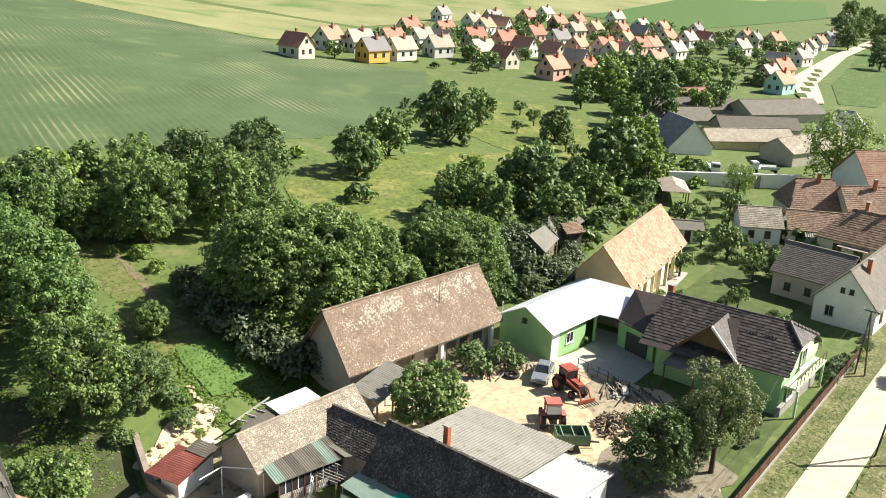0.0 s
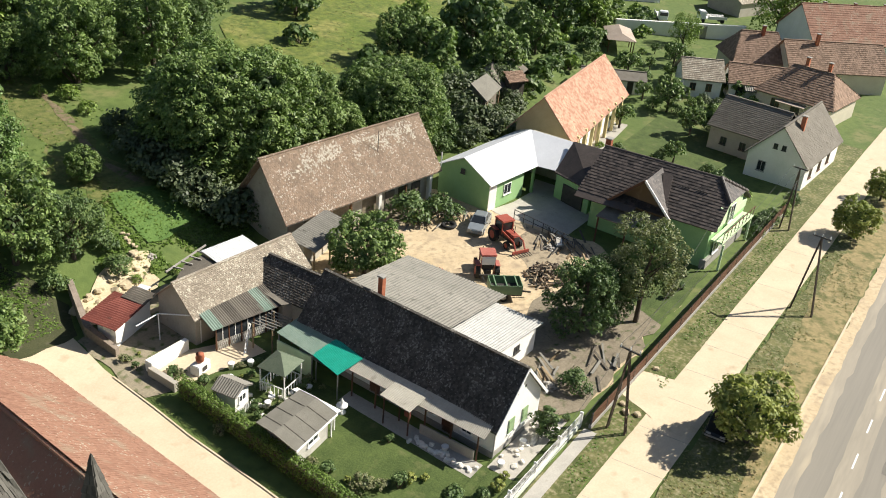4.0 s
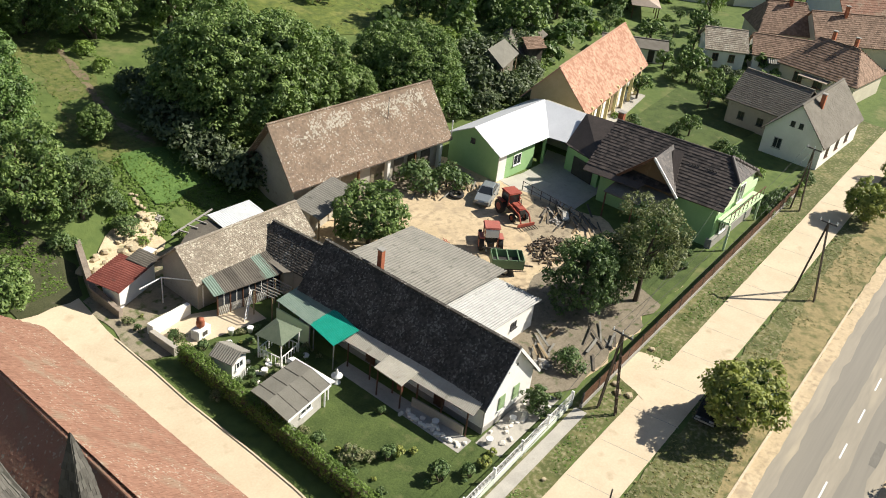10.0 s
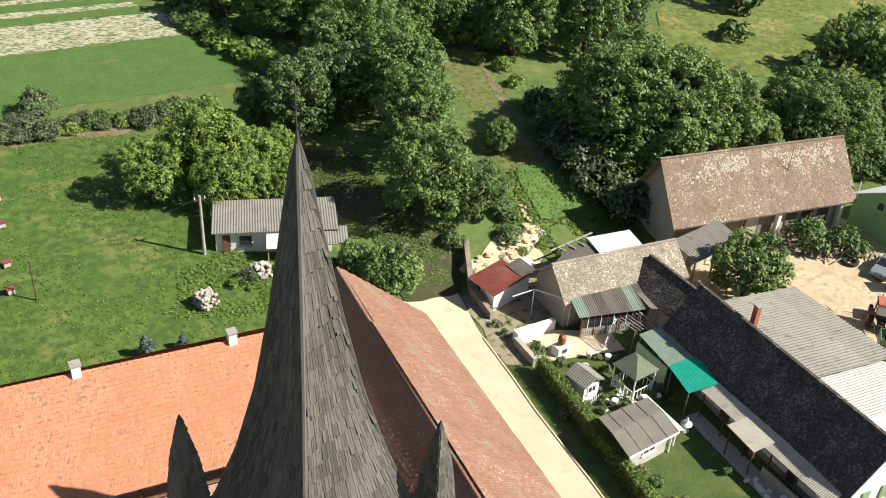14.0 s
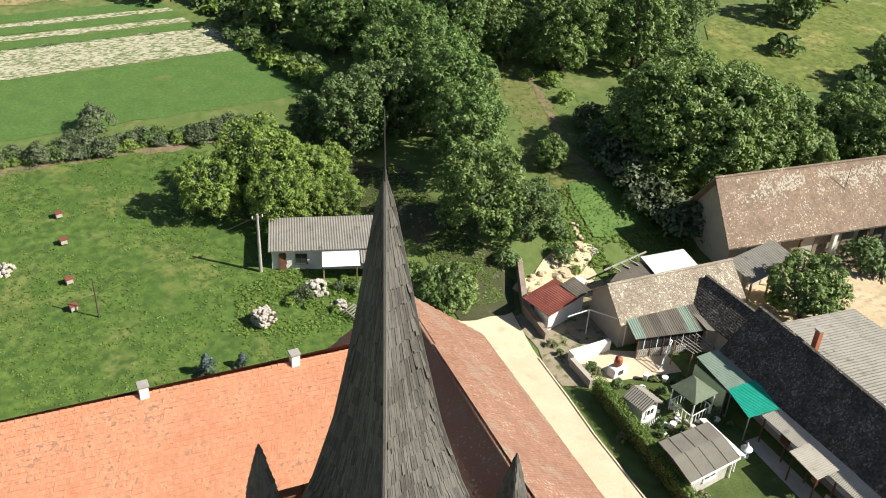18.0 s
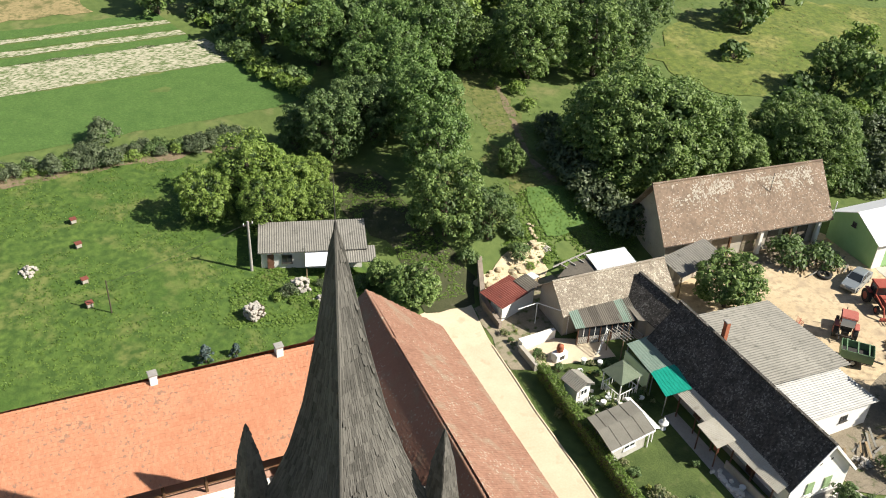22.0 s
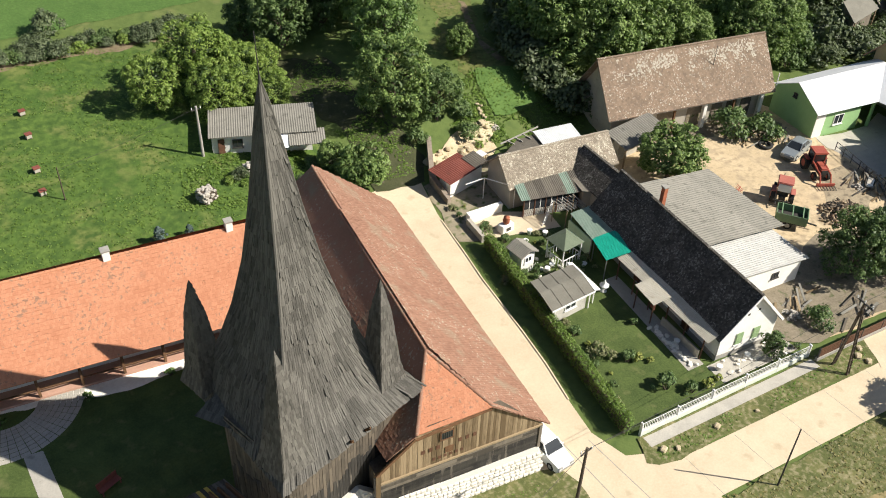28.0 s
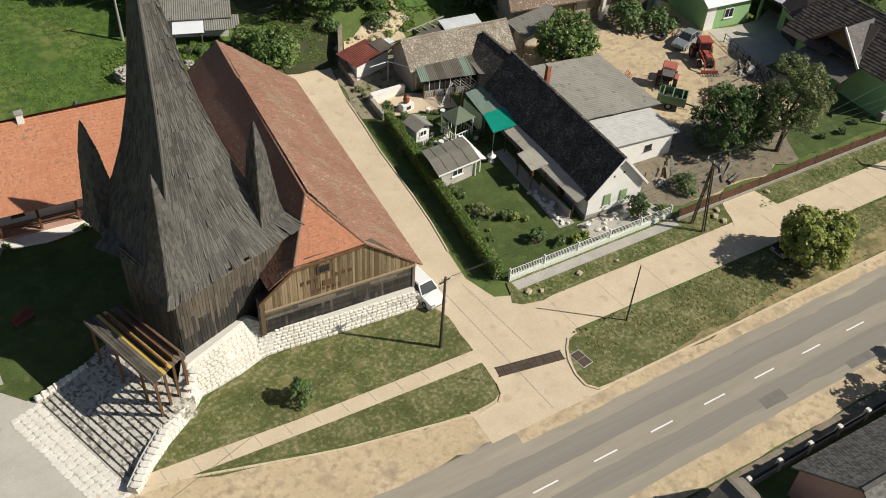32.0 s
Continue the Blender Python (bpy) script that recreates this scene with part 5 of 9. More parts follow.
        vs.append((xx, y + dy * 0.5, 8.3 - 1.3 * xx + 0.115 + rng.uniform(0, 0.01)))
    fs.append((b, b + 1, b + 2, b + 3))
tagged(mesh_ob("bleached_tiles", vs, fs, mat("bleached_tile", (0.34, 0.30, 0.235), (0.50, 0.45, 0.365), scale=2, fine=9, bump=0.3, island=0.3), barn), kind="stuff")
lean = thing("barn_lean_to", 0, 0, 0, 0, "lean-to with weathered corrugated sheets by the barn", "shed")
roof_plane(lean, [(20.1, 27.6, 2.65), (25.9, 28.6, 2.65), (26.2, 31.6, 3.3), (20.2, 30.6, 3.3)], CORRUGATED, tiles=False, thick=0.05, rib=0.3, rib_amp=0.04)
prism("wall", lean, GREYWALL, [(20.9, 29.5), (25.4, 30.3), (25.4, 31.2), (20.9, 30.4)], -0.1, 2.7)
for px, py in ((20.4, 27.9), (23.0, 28.3), (25.6, 28.8)):
    post(lean, px, py, -0.1, 2.6, 0.14, BOARD)

# ---- garage and green house ----
sheet("garage_apron", [(43.3, 23.5), (46.6, 22.7), (46.8, 19.1), (44.0, 19.3), (42.8, 21.3)], 0.05, CONCRETE_GREY, "pale concrete slab in front of the garage", "pavement", thick=0.06)
sheet("trampled_soil", [(26.0, 30.0), (31.6, 28.9), (36.4, 27.4), (40.4, 25.6), (42.2, 27.2), (38.0, 30.4), (26.4, 32.2)], 0.032, SOIL_AND_SHADE, "dark trampled soil in front of the barn", "yard", rag=0.8)
sheet("woodpile_soil", [(34.2, 12.6), (37.5, 11.4), (42.5, 14.6), (43.0, 19.0), (40.0, 18.4), (36.4, 16.4)], 0.036, mat("chip_strewn_soil", (0.24, 0.195, 0.13), (0.42, 0.345, 0.235), scale=0.8, fine=6, bump=0.5, c=(0.16, 0.13, 0.09), stain=0.4), "soil strewn with bark and chips", "yard", rag=0.9)
gar = thing("garage", 0, 0, 0, 0, "green garage wing with a white sheet-metal roof", "garage")
prism("wall", gar, GREENWALL, [(42.7, 23.6), (49.0, 23.0), (49.3, 29.4), (43.2, 30.2)], -0.1, 3.2)
bm = bmesh.new()
a = [bm.verts.new(p) for p in ((42.68, 23.6, 3.19), (43.18, 30.2, 3.19), (42.92, 26.9, 5.15))]
b = [bm.verts.new(p) for p in ((42.9, 23.6, 3.19), (43.4, 30.2, 3.19), (43.14, 26.9, 5.15))]
bm.faces.new(a)
bm.faces.new(b)
for i in range(3):
    k = (i + 1) % 3
    bm.faces.new((a[i], a[k], b[k], b[i]))
part("gable", bm, GREENWALL, gar)
roof_plane(gar, [(42.2, 23.1, 3.15), (50.6, 22.3, 3.15), (55.1, 25.9, 5.2), (42.5, 26.85, 5.2)], WHITE_METAL, tiles=False, thick=0.08)
roof_plane(gar, [(42.9, 30.7, 3.15), (59, 29.5, 3.15), (55.1, 25.9, 5.2), (42.5, 26.85, 5.2)], WHITE_METAL, tiles=False, thick=0.08)
roof_plane(gar, [(50.6, 22.3, 3.15), (50.9, 20.3, 3.15), (55.1, 20.3, 5.2), (55.1, 25.9, 5.2)], WHITE_METAL, tiles=False, thick=0.08)
prism("back_wall", gar, GREYWALL, [(55.6, 15.0), (56.0, 15.0), (56.0, 26), (55.6, 26)], -0.1, 4.9)
post(gar, 50.4, 22.6, 0, 3.1, 0.3, GREENWALL, "pillar")
window(gar, 46.0, 23.27, 1.1, 1.3, 1.2, 0, WHITE, rot=-5)
window(gar, 42.78, 27.0, 3.3, 0.5, 0.5, 3, IRON, rot=-4)
bm = bmesh.new()
tube(bm, (42.5, 29.6, 3.2), (42.5, 29.6, 5.0), 0.06)
part("flue", bm, WHITE, gar)
gc = thing("carport", 0, 0, 0, 0, "green carport wing with a dark tile roof", "garage")
prism("wall", gc, GREENWALL, [(49.6, 15.4), (51.2, 20.2), (55.5, 20.2), (55.5, 15.4)], -0.1, [2.7, 2.7, 4.6, 4.6])
roof_plane(gc, [(48.9, 15.0, 3.0), (50.8, 20.3, 3.0), (54.6, 20.3, 5.5), (55.0, 15.0, 5.5)], TILE_DARK, seed=4, lift=0.05)
o = boxpart("garage_door", gc, IRON, -1.5, 1.5, -0.05, 0.05, 0.0, 2.1)
o.matrix_basis = pose(50.25, 17.6, 0, 0, 0, 71.5)
gh = thing("green_house", 0, 0, 0, 0, "mint green house with a dark brown tile roof and half-hipped gable", "house")
prism("wall", gh, GREENWALL, [(46.8, 1.6), (56.4, 1.2), (56.9, 14.2), (47.4, 14.2)], -0.1, 4.3)
RG0, RG1 = (51.7, 3.0, 7.5), (51.2, 13.4, 7.5)
roof_plane(gh, [(46.3, 1.0, 4.22), (46.0, 8.9, 4.25), (45.3, 9.2, 3.84), (45.05, 15.2, 3.86), (51.15, 15.2, 7.5), RG0, (49.4, 1.0, 6.07)], TILE_DARK, seed=5, lift=0.05)
roof_plane(gh, [(57.2, 1.0, 4.22), (56.6, 15.2, 4.2), (51.15, 15.2, 7.5), RG0, (53.9, 0.8, 6.22)], TILE_DARK, seed=6, lift=0.05)
roof_plane(gh, [(49.4, 1.0, 6.1), (53.9, 0.8, 6.1), RG0], TILE_DARK, name="half_hip", seed=7, lift=0.05)
ridge_cap(gh, RG0, (51.15, 15.2, 7.5), TILE_DARK)
for hx, hy in ((49.4, 1.0), (53.9, 0.8)):
    ridge_cap(gh, (hx, hy - 0.05, 6.1), RG0, TILE_DARK, 0.5)
prism("gable_wall", gh, PALEGREEN, [(46.9, 1.5), (56.3, 1.1), (56.3, 1.3), (46.9, 1.7)], 3.5, [4.4, 4.4, 4.4, 4.4])
prism("gable_top", gh, PALEGREEN, [(48.6, 1.42), (54.8, 1.2), (54.8, 1.4), (48.6, 1.62)], 4.35, 5.75)
prism("plinth", gh, PLINTH, [(46.6, 1.3), (56.6, 0.9), (56.6, 1.6), (46.6, 1.9)], -0.1, 0.9)
bal = thing("balcony", 0, 0, 0, 0, "pale balcony with a thin rail on the green gable", "balcony")
prism("slab", bal, PALEGREEN, [(47.2, 0.3), (56.0, 0.0), (56.0, 1.2), (47.2, 1.5)], 2.75, 2.95)
for k in range(9):
    post(bal, 47.3 + k * 1.07, 0.36 - k * 0.037, 2.95, 3.85, 0.06, BROWNPAINT, "baluster")
bm = bmesh.new()
beam(bm, (47.2, 0.36, 3.88), (56.0, 0.06, 3.88), 0.08)
part("handrail", bm, BROWNPAINT, bal)
for px in (47.3, 55.9):
    post(bal, px, 0.2, 0, 2.75, 0.2, PALEGREEN)
for wx in (49.0, 53.5):
    window(gh, wx, 1.32, 1.0, 1.5, 1.3, 0, WHITE, rot=-2.4)
window(gh, 51.6, 1.18, 3.4, 1.4, 1.9, 0, WHITE, rot=-2.4)
roof_plane(gh, [(46.0, 6.0, 4.35), (49.9, 7.2, 6.95), (49.8, 8.3, 6.95)], TILE_DARK, name="dormer_slope", tiles=False)
dg = thing("dormer", 0, 0, 0, 0, "timber-clad cross gable with white verge board", "dormer")
prism("gable", dg, BOARD, [(46.7, 5.9), (46.9, 11.4), (47.1, 11.4), (46.9, 5.9)], 3.6, [4.4, 4.4, 4.4, 4.4])
bm = bmesh.new()
a = [bm.verts.new(p) for p in ((46.7, 5.9, 4.39), (46.9, 11.4, 4.39), (46.8, 8.6, 6.9))]
b = [bm.verts.new((v.co.x + 0.2, v.co.y, v.co.z)) for v in a]
bm.faces.new(a)
bm.faces.new(b)
for i in range(3):
    k = (i + 1) % 3
    bm.faces.new((a[i], a[k], b[k], b[i]))
part("gable_top", bm, BOARD, dg)
roof_plane(dg, [(45.9, 5.5, 4.1), (50.4, 5.6, 4.1), (50.8, 8.6, 7.1), (46.2, 8.6, 7.1)], TILE_DARK, seed=8, lift=0.05)
roof_plane(dg, [(45.9, 11.8, 4.1), (50.4, 11.8, 4.1), (50.8, 8.6, 7.1), (46.2, 8.6, 7.1)], TILE_DARK, seed=9, lift=0.05)
bm = bmesh.new()
beam(bm, (46.1, 8.6, 7.16), (45.8, 5.4, 4.12), 0.12, 0.22)
part("verge_board", bm, WHITE, dg)
bm = bmesh.new()
beam(bm, (46.1, 8.6, 7.16), (45.8, 11.9, 4.12), 0.12, 0.22)
part("verge_board", bm, BROWNPAINT, dg)
roof_plane(gh, [(44.0, 5.6, 2.9), (44.2, 12.2, 2.9), (46.9, 11.8, 3.7), (46.8, 5.8, 3.7)], FELT, name="canopy", tiles=False)
for py in (6.0, 9.0, 12.0):
    post(gh, 44.4, py, 0, 2.9, 0.14, BROWNPAINT)
chimney(gh, 53.0, 15.6, 4.6, 7.6, 0.6)
for k, (sx, sy) in enumerate(((49.2, 12.6), (49.3, 10.3), (49.5, 5.2), (49.6, 3.4))):
    for i in range(4):
        zz = 7.5 - (51.5 - sx) * 0.63
        boxpart("snow_guard", gh, IRON, sx - 0.05, sx + 0.08, sy + i * 0.3, sy + i * 0.3 + 0.12, zz, zz + 0.15)

prism("whitewashed_panel", gar, WHITEWASH, [(42.72, 23.55), (44.0, 23.42), (44.0, 23.5), (42.72, 23.63)], 0.0, 3.1, "whitewashed strip of wall")

# ---- houses behind ----
orh = gable_house("tall_farm_building", 58.6, 26.2, -82.5, 6.6, 21.0, 4.6, 8.3, OCHRE, TILE_SALMON, "tall ochre farm building with a salmon tile roof", category="barn", over=0.9, tw=0.26, th=0.3)
for k, yy in enumerate((1.2, 4.2, 7.2, 10.2, 13.2, 16.2, 19.2)):
    post(orh, 4.0, yy, 0, 4.0, 0.4, YELLOW, "pillar")
    if k < 6:
        boxpart("infill", orh, WHITEWASH if k % 3 else BOARD, 3.32, 3.42, yy + 0.3, yy + 2.6, 0.2, 3.4)
boxpart("floor_slab", orh, PAVING, 3.3, 5.2, 0, 20, -0.05, 0.15)
wh = gable_house("white_house", 73.9, 2.7, -93.4, 7.0, 13.5, 3.2, 7.0, WHITEWASH, FELT, "white gabled house with a grey-brown roof", over=0.35, tw=0.34, th=0.36)
window(wh, -1.6, -0.03, 1.0, 1.0, 1.3, 0, ZINC)
for wx in (-0.5, 0.5):
    window(wh, wx, -0.03, 4.2, 0.5, 0.6, 0, IRON)
for wy in (2.5, 6.0, 9.5):
    window(wh, 3.52, wy, 1.0, 1.0, 1.4, 1, BROWNPAINT)
chimney(wh, 0.9, 4.0, 5.6, 7.6, 0.5)
grey = eave_house("grey_outbuilding", (79.2, 13.2), (78.2, 4.2), 8.6, 3.4, 6.2, GREYWALL, FELT, "long outbuilding with a dark lichened roof", category="outbuilding", tw=0.28, th=0.3)
for wy in (2.0, 4.6, 7.2):
    window(grey, 3.93, wy, 1.0, 0.8, 1.0, 1, IRON)

# ---- church ----
ch = thing("church_nave", 0, 0, 0, 0, "timber church nave with an aged clay tile roof", "church")
R0, R1 = Vector((-14.4, 6.3, 9.8)), Vector((-12.5, 29.0, 9.8))
E0, E1 = Vector((-7.3, 1.5, 3.75)), Vector((-5.3, 29.2, 3.75))
W0, W1 = Vector((-19.2, 2.5, 5.75)), Vector((-18.75, 30.3, 4.05))
G0, G1 = Vector((-12.0, 1.65, 7.8)), Vector((-17.3, 2.1, 7.47))
roof_plane(ch, [E0, E1, R1, R0, G0], TILE_CHURCH, tw=0.2, th=0.28, seed=11, lift=0.028)
roof_plane(ch, [W0, W1, R1, R0, G1], TILE_CHURCH, tw=0.2, th=0.28, seed=12, lift=0.018)
roof_plane(ch, [G1, G0, R0], TILE_ORANGE, name="half_hip", tw=0.2, th=0.28, seed=13, lift=0.028)
for a, b in ((R0, R1), (G0, R0), (G1, R0)):
    ridge_cap(ch, a, b, TILE_CHURCH, 0.3)
prism("wall", ch, LOG, [(-19.8, 2.75), (-8.2, 2.0), (-6.4, 28.6), (-18.3, 29.7)], -0.1, [4.3, 4.3, 4.3, 4.0])
bm = bmesh.new()
back = [(-18.3, 29.6, 3.98), (-6.4, 28.5, 4.29), (-12.5, 29.0, 9.6)]
a = [bm.verts.new(p) for p in back]
b = [bm.verts.new((p[0], p[1] - 0.3, p[2])) for p in back]
bm.faces.new(a)
bm.faces.new(b)
for i in range(3):
    k = (i + 1) % 3
    bm.faces.new((a[i], a[k], b[k], b[i]))
part("rear_gable", bm, LOG, ch)
# facade: upright boards in the gable, weathered planks below
FA, FB = Vector((-19.8, 2.4, 0)), Vector((-8.0, 1.65, 0))
fd = (FB - FA).normalized()
flen = (FB - FA).length
facade = thing("church_facade", 0, 0, 0, 0, "gable front of upright brown boards over weathered planks", "facade")
facade.matrix_world = Matrix.Translation(FA) @ Matrix.Rotation(math.atan2(fd.y, fd.x), 4, "Z")
boxpart("backing", facade, LOG, 0, flen, 0.05, 0.35, 1.6, 4.3)
cx = flen * 0.5
nb = 62
rng = np.random.RandomState(5)
for k in range(nb):
    x0, x1 = k * flen / nb + 0.006, (k + 1) * flen / nb - 0.006
    xm = (x0 + x1) / 2
    top = min(7.25 + 0.5 * xm / flen, 4.95 + 0.88 * xm, 3.85 + 0.8 * (flen - xm + 0.9) - 0.18)
    if top > 4.25:
        bm = bmesh.new()
        d = rng.uniform(0, 0.025)
        box(bm, x0, x1, -0.03 - d, 0.06, 3.9 + rng.uniform(-0.03, 0.03), top)
        part("board", bm, BOARD, facade)
bm = bmesh.new()
g = [bm.verts.new(p) for p in ((0.2, 0.07, 4.2), (flen - 0.2, 0.07, 4.2), (cx + 2.5, 0.07, 7.8), (cx - 2.5, 0.07, 7.8))]
bm.faces.new(g)
part("gable_backing", bm, LOG, facade)
for r in range(8):
    z0 = 1.75 + r * 0.27
    xk = 0.0
    while xk < flen - 0.3:
        ln = rng.uniform(1.6, 3.4)
        bm = bmesh.new()
        d = rng.uniform(0, 0.04)
        box(bm, xk, min(flen, xk + ln) - 0.012, -0.07 - d, 0.06, z0, z0 + 0.255)
        part("plank", bm, TARRED if r < 5 else LOG, facade)
        xk += ln
boxpart("band", facade, BOARD, -0.1, flen + 0.1, -0.14, 0.05, 3.86, 4.0)
bm = bmesh.new()
beam(bm, (2.5, -0.1, 7.05), (7.8, -0.1, 7.5), 0.2, 0.12)
part("eave_board", bm, TIMBER, facade)
bm = bmesh.new()
beam(bm, (-0.15, -0.12, 4.85), (2.5, -0.12, 7.15), 0.1, 0.2)
part("verge_board", bm, TIMBER, facade)
boxpart("corner_post", facade, BOARD, -0.22, 0.1, -0.16, 0.2, 1.7, 4.9)
boxpart("corner_post", facade, LOG, flen - 0.16, flen + 0.06, -0.16, 0.2, 1.7, 3.95)
bm = bmesh.new()
tube(bm, (-0.3, -0.1, 1.6), (-0.3, -0.1, 4.8), 0.06)
part("downpipe", bm, IRON, facade, "dark rain pipe")
hatch = boxpart("grille_window", facade, GLASS, 4.25, 5.05, -0.09, -0.02, 6.15, 6.8, "small dark barred opening")
for k in range(6):
    boxpart("grille_bar", hatch, IRON, 4.28 + k * 0.145, 4.31 + k * 0.145, -0.12, -0.09, 6.15, 6.8)
for x0, x1, z0, z1 in ((4.2, 5.1, 6.8, 6.88), (4.2, 5.1, 6.07, 6.15), (4.17, 4.25, 6.07, 6.88), (5.05, 5.13, 6.07, 6.88)):
    boxpart("grille_frame", hatch, TIMBER, x0, x1, -0.13, -0.03, z0, z1)
plaque = thing("wooden_plaque", 0, 0, 0, 0, "small brown wooden plaque on the gable boards", "sign")
plaque.matrix_world = facade.matrix_world.copy()
boxpart("board", plaque, TIMBER, 4.55, 5.15, -0.115, -0.06, 4.75, 5.3, bevel=0.01)
lettering = thing("faded_lettering", 0, 0, 0, 0, "two rows of faded dark letters on the gable", "lettering")
lettering.matrix_world = facade.matrix_world.copy()
for row, (x0, n, step, z0, hgt) in enumerate(((2.9, 8, 0.52, 5.35, 0.36), (3.7, 6, 0.4, 4.35, 0.26))):
    for k in range(n):
        x = x0 + k * step
        if not (row == 0 and 4.3 < x < 5.1):
            boxpart("letter_bar", lettering, BROWNPAINT, x, x + step * 0.5, -0.075, -0.06, z0, z0 + hgt)

# white rubble wall: church base, running on as the parapet of the steps
wall_line = [(-31.7, -4.9), (-30.3, -3.4), (-28.8, -2.1), (-26.9, -0.8), (-25.5, 0.7), (-22.7, 1.2), (-20.5, 1.95), (-18.9, 1.95), (-14.6, 1.5), (-8.1, 0.98)]
wall_lean = [0.05, 0.05, 0.05, -0.1, -0.65, -1.15, -1.3, -0.35, -0.28, -0.28]
wall_top = [0.6, 0.95, 1.3, 1.5, 2.85, 3.0, 3.05, 1.9, 1.8, 1.76]
rub = thing("rubble_base_wall", 0, 0, 0, 0, "curving white limestone rubble wall under the church", "wall", "", "structure")
bm = bmesh.new()
prev = None
for i, (x, y) in enumerate(wall_line):
    j0, j1 = max(0, i - 1), min(len(wall_line) - 1, i + 1)
    d = Vector((wall_line[j1][0] - wall_line[j0][0], wall_line[j1][1] - wall_line[j0][1], 0)).normalized()
    n = Vector((d.y, -d.x, 0))
    q = [bm.verts.new(Vector((x, y, z)) + n * o) for z, o in ((-0.1, 0.22), (wall_top[i], wall_lean[i]), (wall_top[i], wall_lean[i] - 0.6), (-0.1, wall_lean[i] - 0.6))]
    if prev:
        for k in range(4):
            bm.faces.new((prev[k], prev[(k + 1) % 4], q[(k + 1) % 4], q[k]))
    else:
        bm.faces.new(q)
    prev = q
bm.faces.new(list(reversed(prev)))
part("mortar_core", bm, STONE, rub)


def stone_mesh(seed):
    r = np.random.RandomState(seed)
    bm = bmesh.new()
    box(bm, -0.5, 0.5, -0.5, 0.5, -0.5, 0.5)
    bmesh.ops.bevel(bm, geom=bm.edges[:], offset=0.18, segments=1, affect="EDGES")
    for v in bm.verts:
        v.co += Vector(r.uniform(-0.07, 0.07, 3))
    bmesh.ops.recalc_face_normals(bm, faces=bm.faces)
    me = bpy.data.meshes.new("stone")
    bm.to_mesh(me)
    bm.free()
    me.materials.append(STONE_PIECE)
    return me


STONE_PIECE = mat("limestone_piece", (0.60, 0.56, 0.48), (0.84, 0.80, 0.72), scale=1.5, fine=10, bump=0.4, c=(0.50, 0.45, 0.36), stain=0.28)
stones = [stone_mesh(k) for k in range(5)]
cum = [0.0]
for (x0, y0), (x1, y1) in zip(wall_line, wall_line[1:]):
    cum.append(cum[-1] + math.hypot(x1 - x0, y1 - y0))
rng = np.random.RandomState(9)


def on_wall(s):
    i = max(0, min(len(cum) - 2, int(np.searchsorted(cum, s)) - 1))
    f = (s - cum[i]) / (cum[i + 1] - cum[i])
    a, b = Vector((*wall_line[i], 0)), Vector((*wall_line[i + 1], 0))
    d = (b - a).normalized()
    return a.lerp(b, f), d, wall_top[i] + (wall_top[i + 1] - wall_top[i]) * f, wall_lean[i] + (wall_lean[i + 1] - wall_lean[i]) * f


count = 0
more_v, more_f = [], []
zc = 0.14
while zc < 2.6:
    s = 0.2 + rng.uniform(0, 0.3)
    hh = rng.uniform(0.22, 0.3)
    while s < cum[-1] - 0.1:
        wd = rng.uniform(0.28, 0.55)
        p, d, tp, ln = on_wall(min(s + wd / 2, cum[-1] - 0.05))
        if zc + hh * 0.4 < tp:
            n = Vector((d.y, -d.x, 0))
            pm = Matrix.Translation(p + n * (0.2 + (ln - 0.2) * zc / max(tp, 0.5)) + Vector((0, 0, zc))) @ Matrix.Rotation(math.atan2(d.y, d.x), 4, "Z") @ Matrix.Diagonal((wd * 0.95, 0.16, hh * 0.93, 1))
            if count < 300:
                o = new("stone", stones[count % 5])
                o.parent = rub
                o.matrix_basis = pm
            else:
                src = stones[count % 5]
                b0 = len(more_v)
                more_v += [pm @ v.co for v in src.vertices]
                more_f += [tuple(b0 + i for i in f.vertices) for f in src.polygons]
            count += 1
        s += wd
    zc += hh
tagged(mesh_ob("rubble", more_v, more_f, STONE_PIECE, rub), kind="stuff")
cap = thing("parapet_cap", 0, 0, 0, 0, "white stone coping of the stair parapet", "coping", "", "structure")
s = 0.0
while s < 8.0:
    p, d, tp, ln = on_wall(s + 0.24)
    o = new("stone", stones[int(s * 10) % 5])
    o.parent = cap
    o.matrix_basis = Matrix.Translation(p + Vector((0, 0, tp + 0.03))) @ Matrix.Rotation(math.atan2(d.y, d.x) + 0.1, 4, "Z") @ Matrix.Diagonal((0.46, 0.62, 0.18, 1))
    s += 0.47

# steps rising to the tower door
steps = thing("stone_steps", -33.4, 0.4, 0, math.degrees(math.atan2(0.33, 0.94)), "wide white stone steps, risers painted dark for shade", "stairs", "", "structure")
for k in range(12):
    bm = bmesh.new()
    y0 = -5.35 + 0.21 * k if k < 8 else -3.7 + 0.05 * (k - 8)
    box(bm, k * 0.43, (k + 1) * 0.43 + 0.12 if k < 11 else 6.4, y0, 5.0 - 0.03 * k, -0.1, (k + 1) * 0.155, 0.015)
    part("tread", bm, STEP_STONE, steps)
    # A grey strip paints the shade on each step's upright face.
    boxpart("riser", steps, PLINTH, k * 0.43 - 0.012, k * 0.43 + 0.02, y0 + 0.1, 4.9 - 0.03 * k, k * 0.155 + 0.02, k * 0.155 + 0.09)
lp2 = thing("stair_parapet", 0, 0, 0, 0, "rough white stone parapet beside the steps", "wall", "", "structure")
for k in range(12):
    o = new("stone", stones[k % 5])
    o.parent = lp2
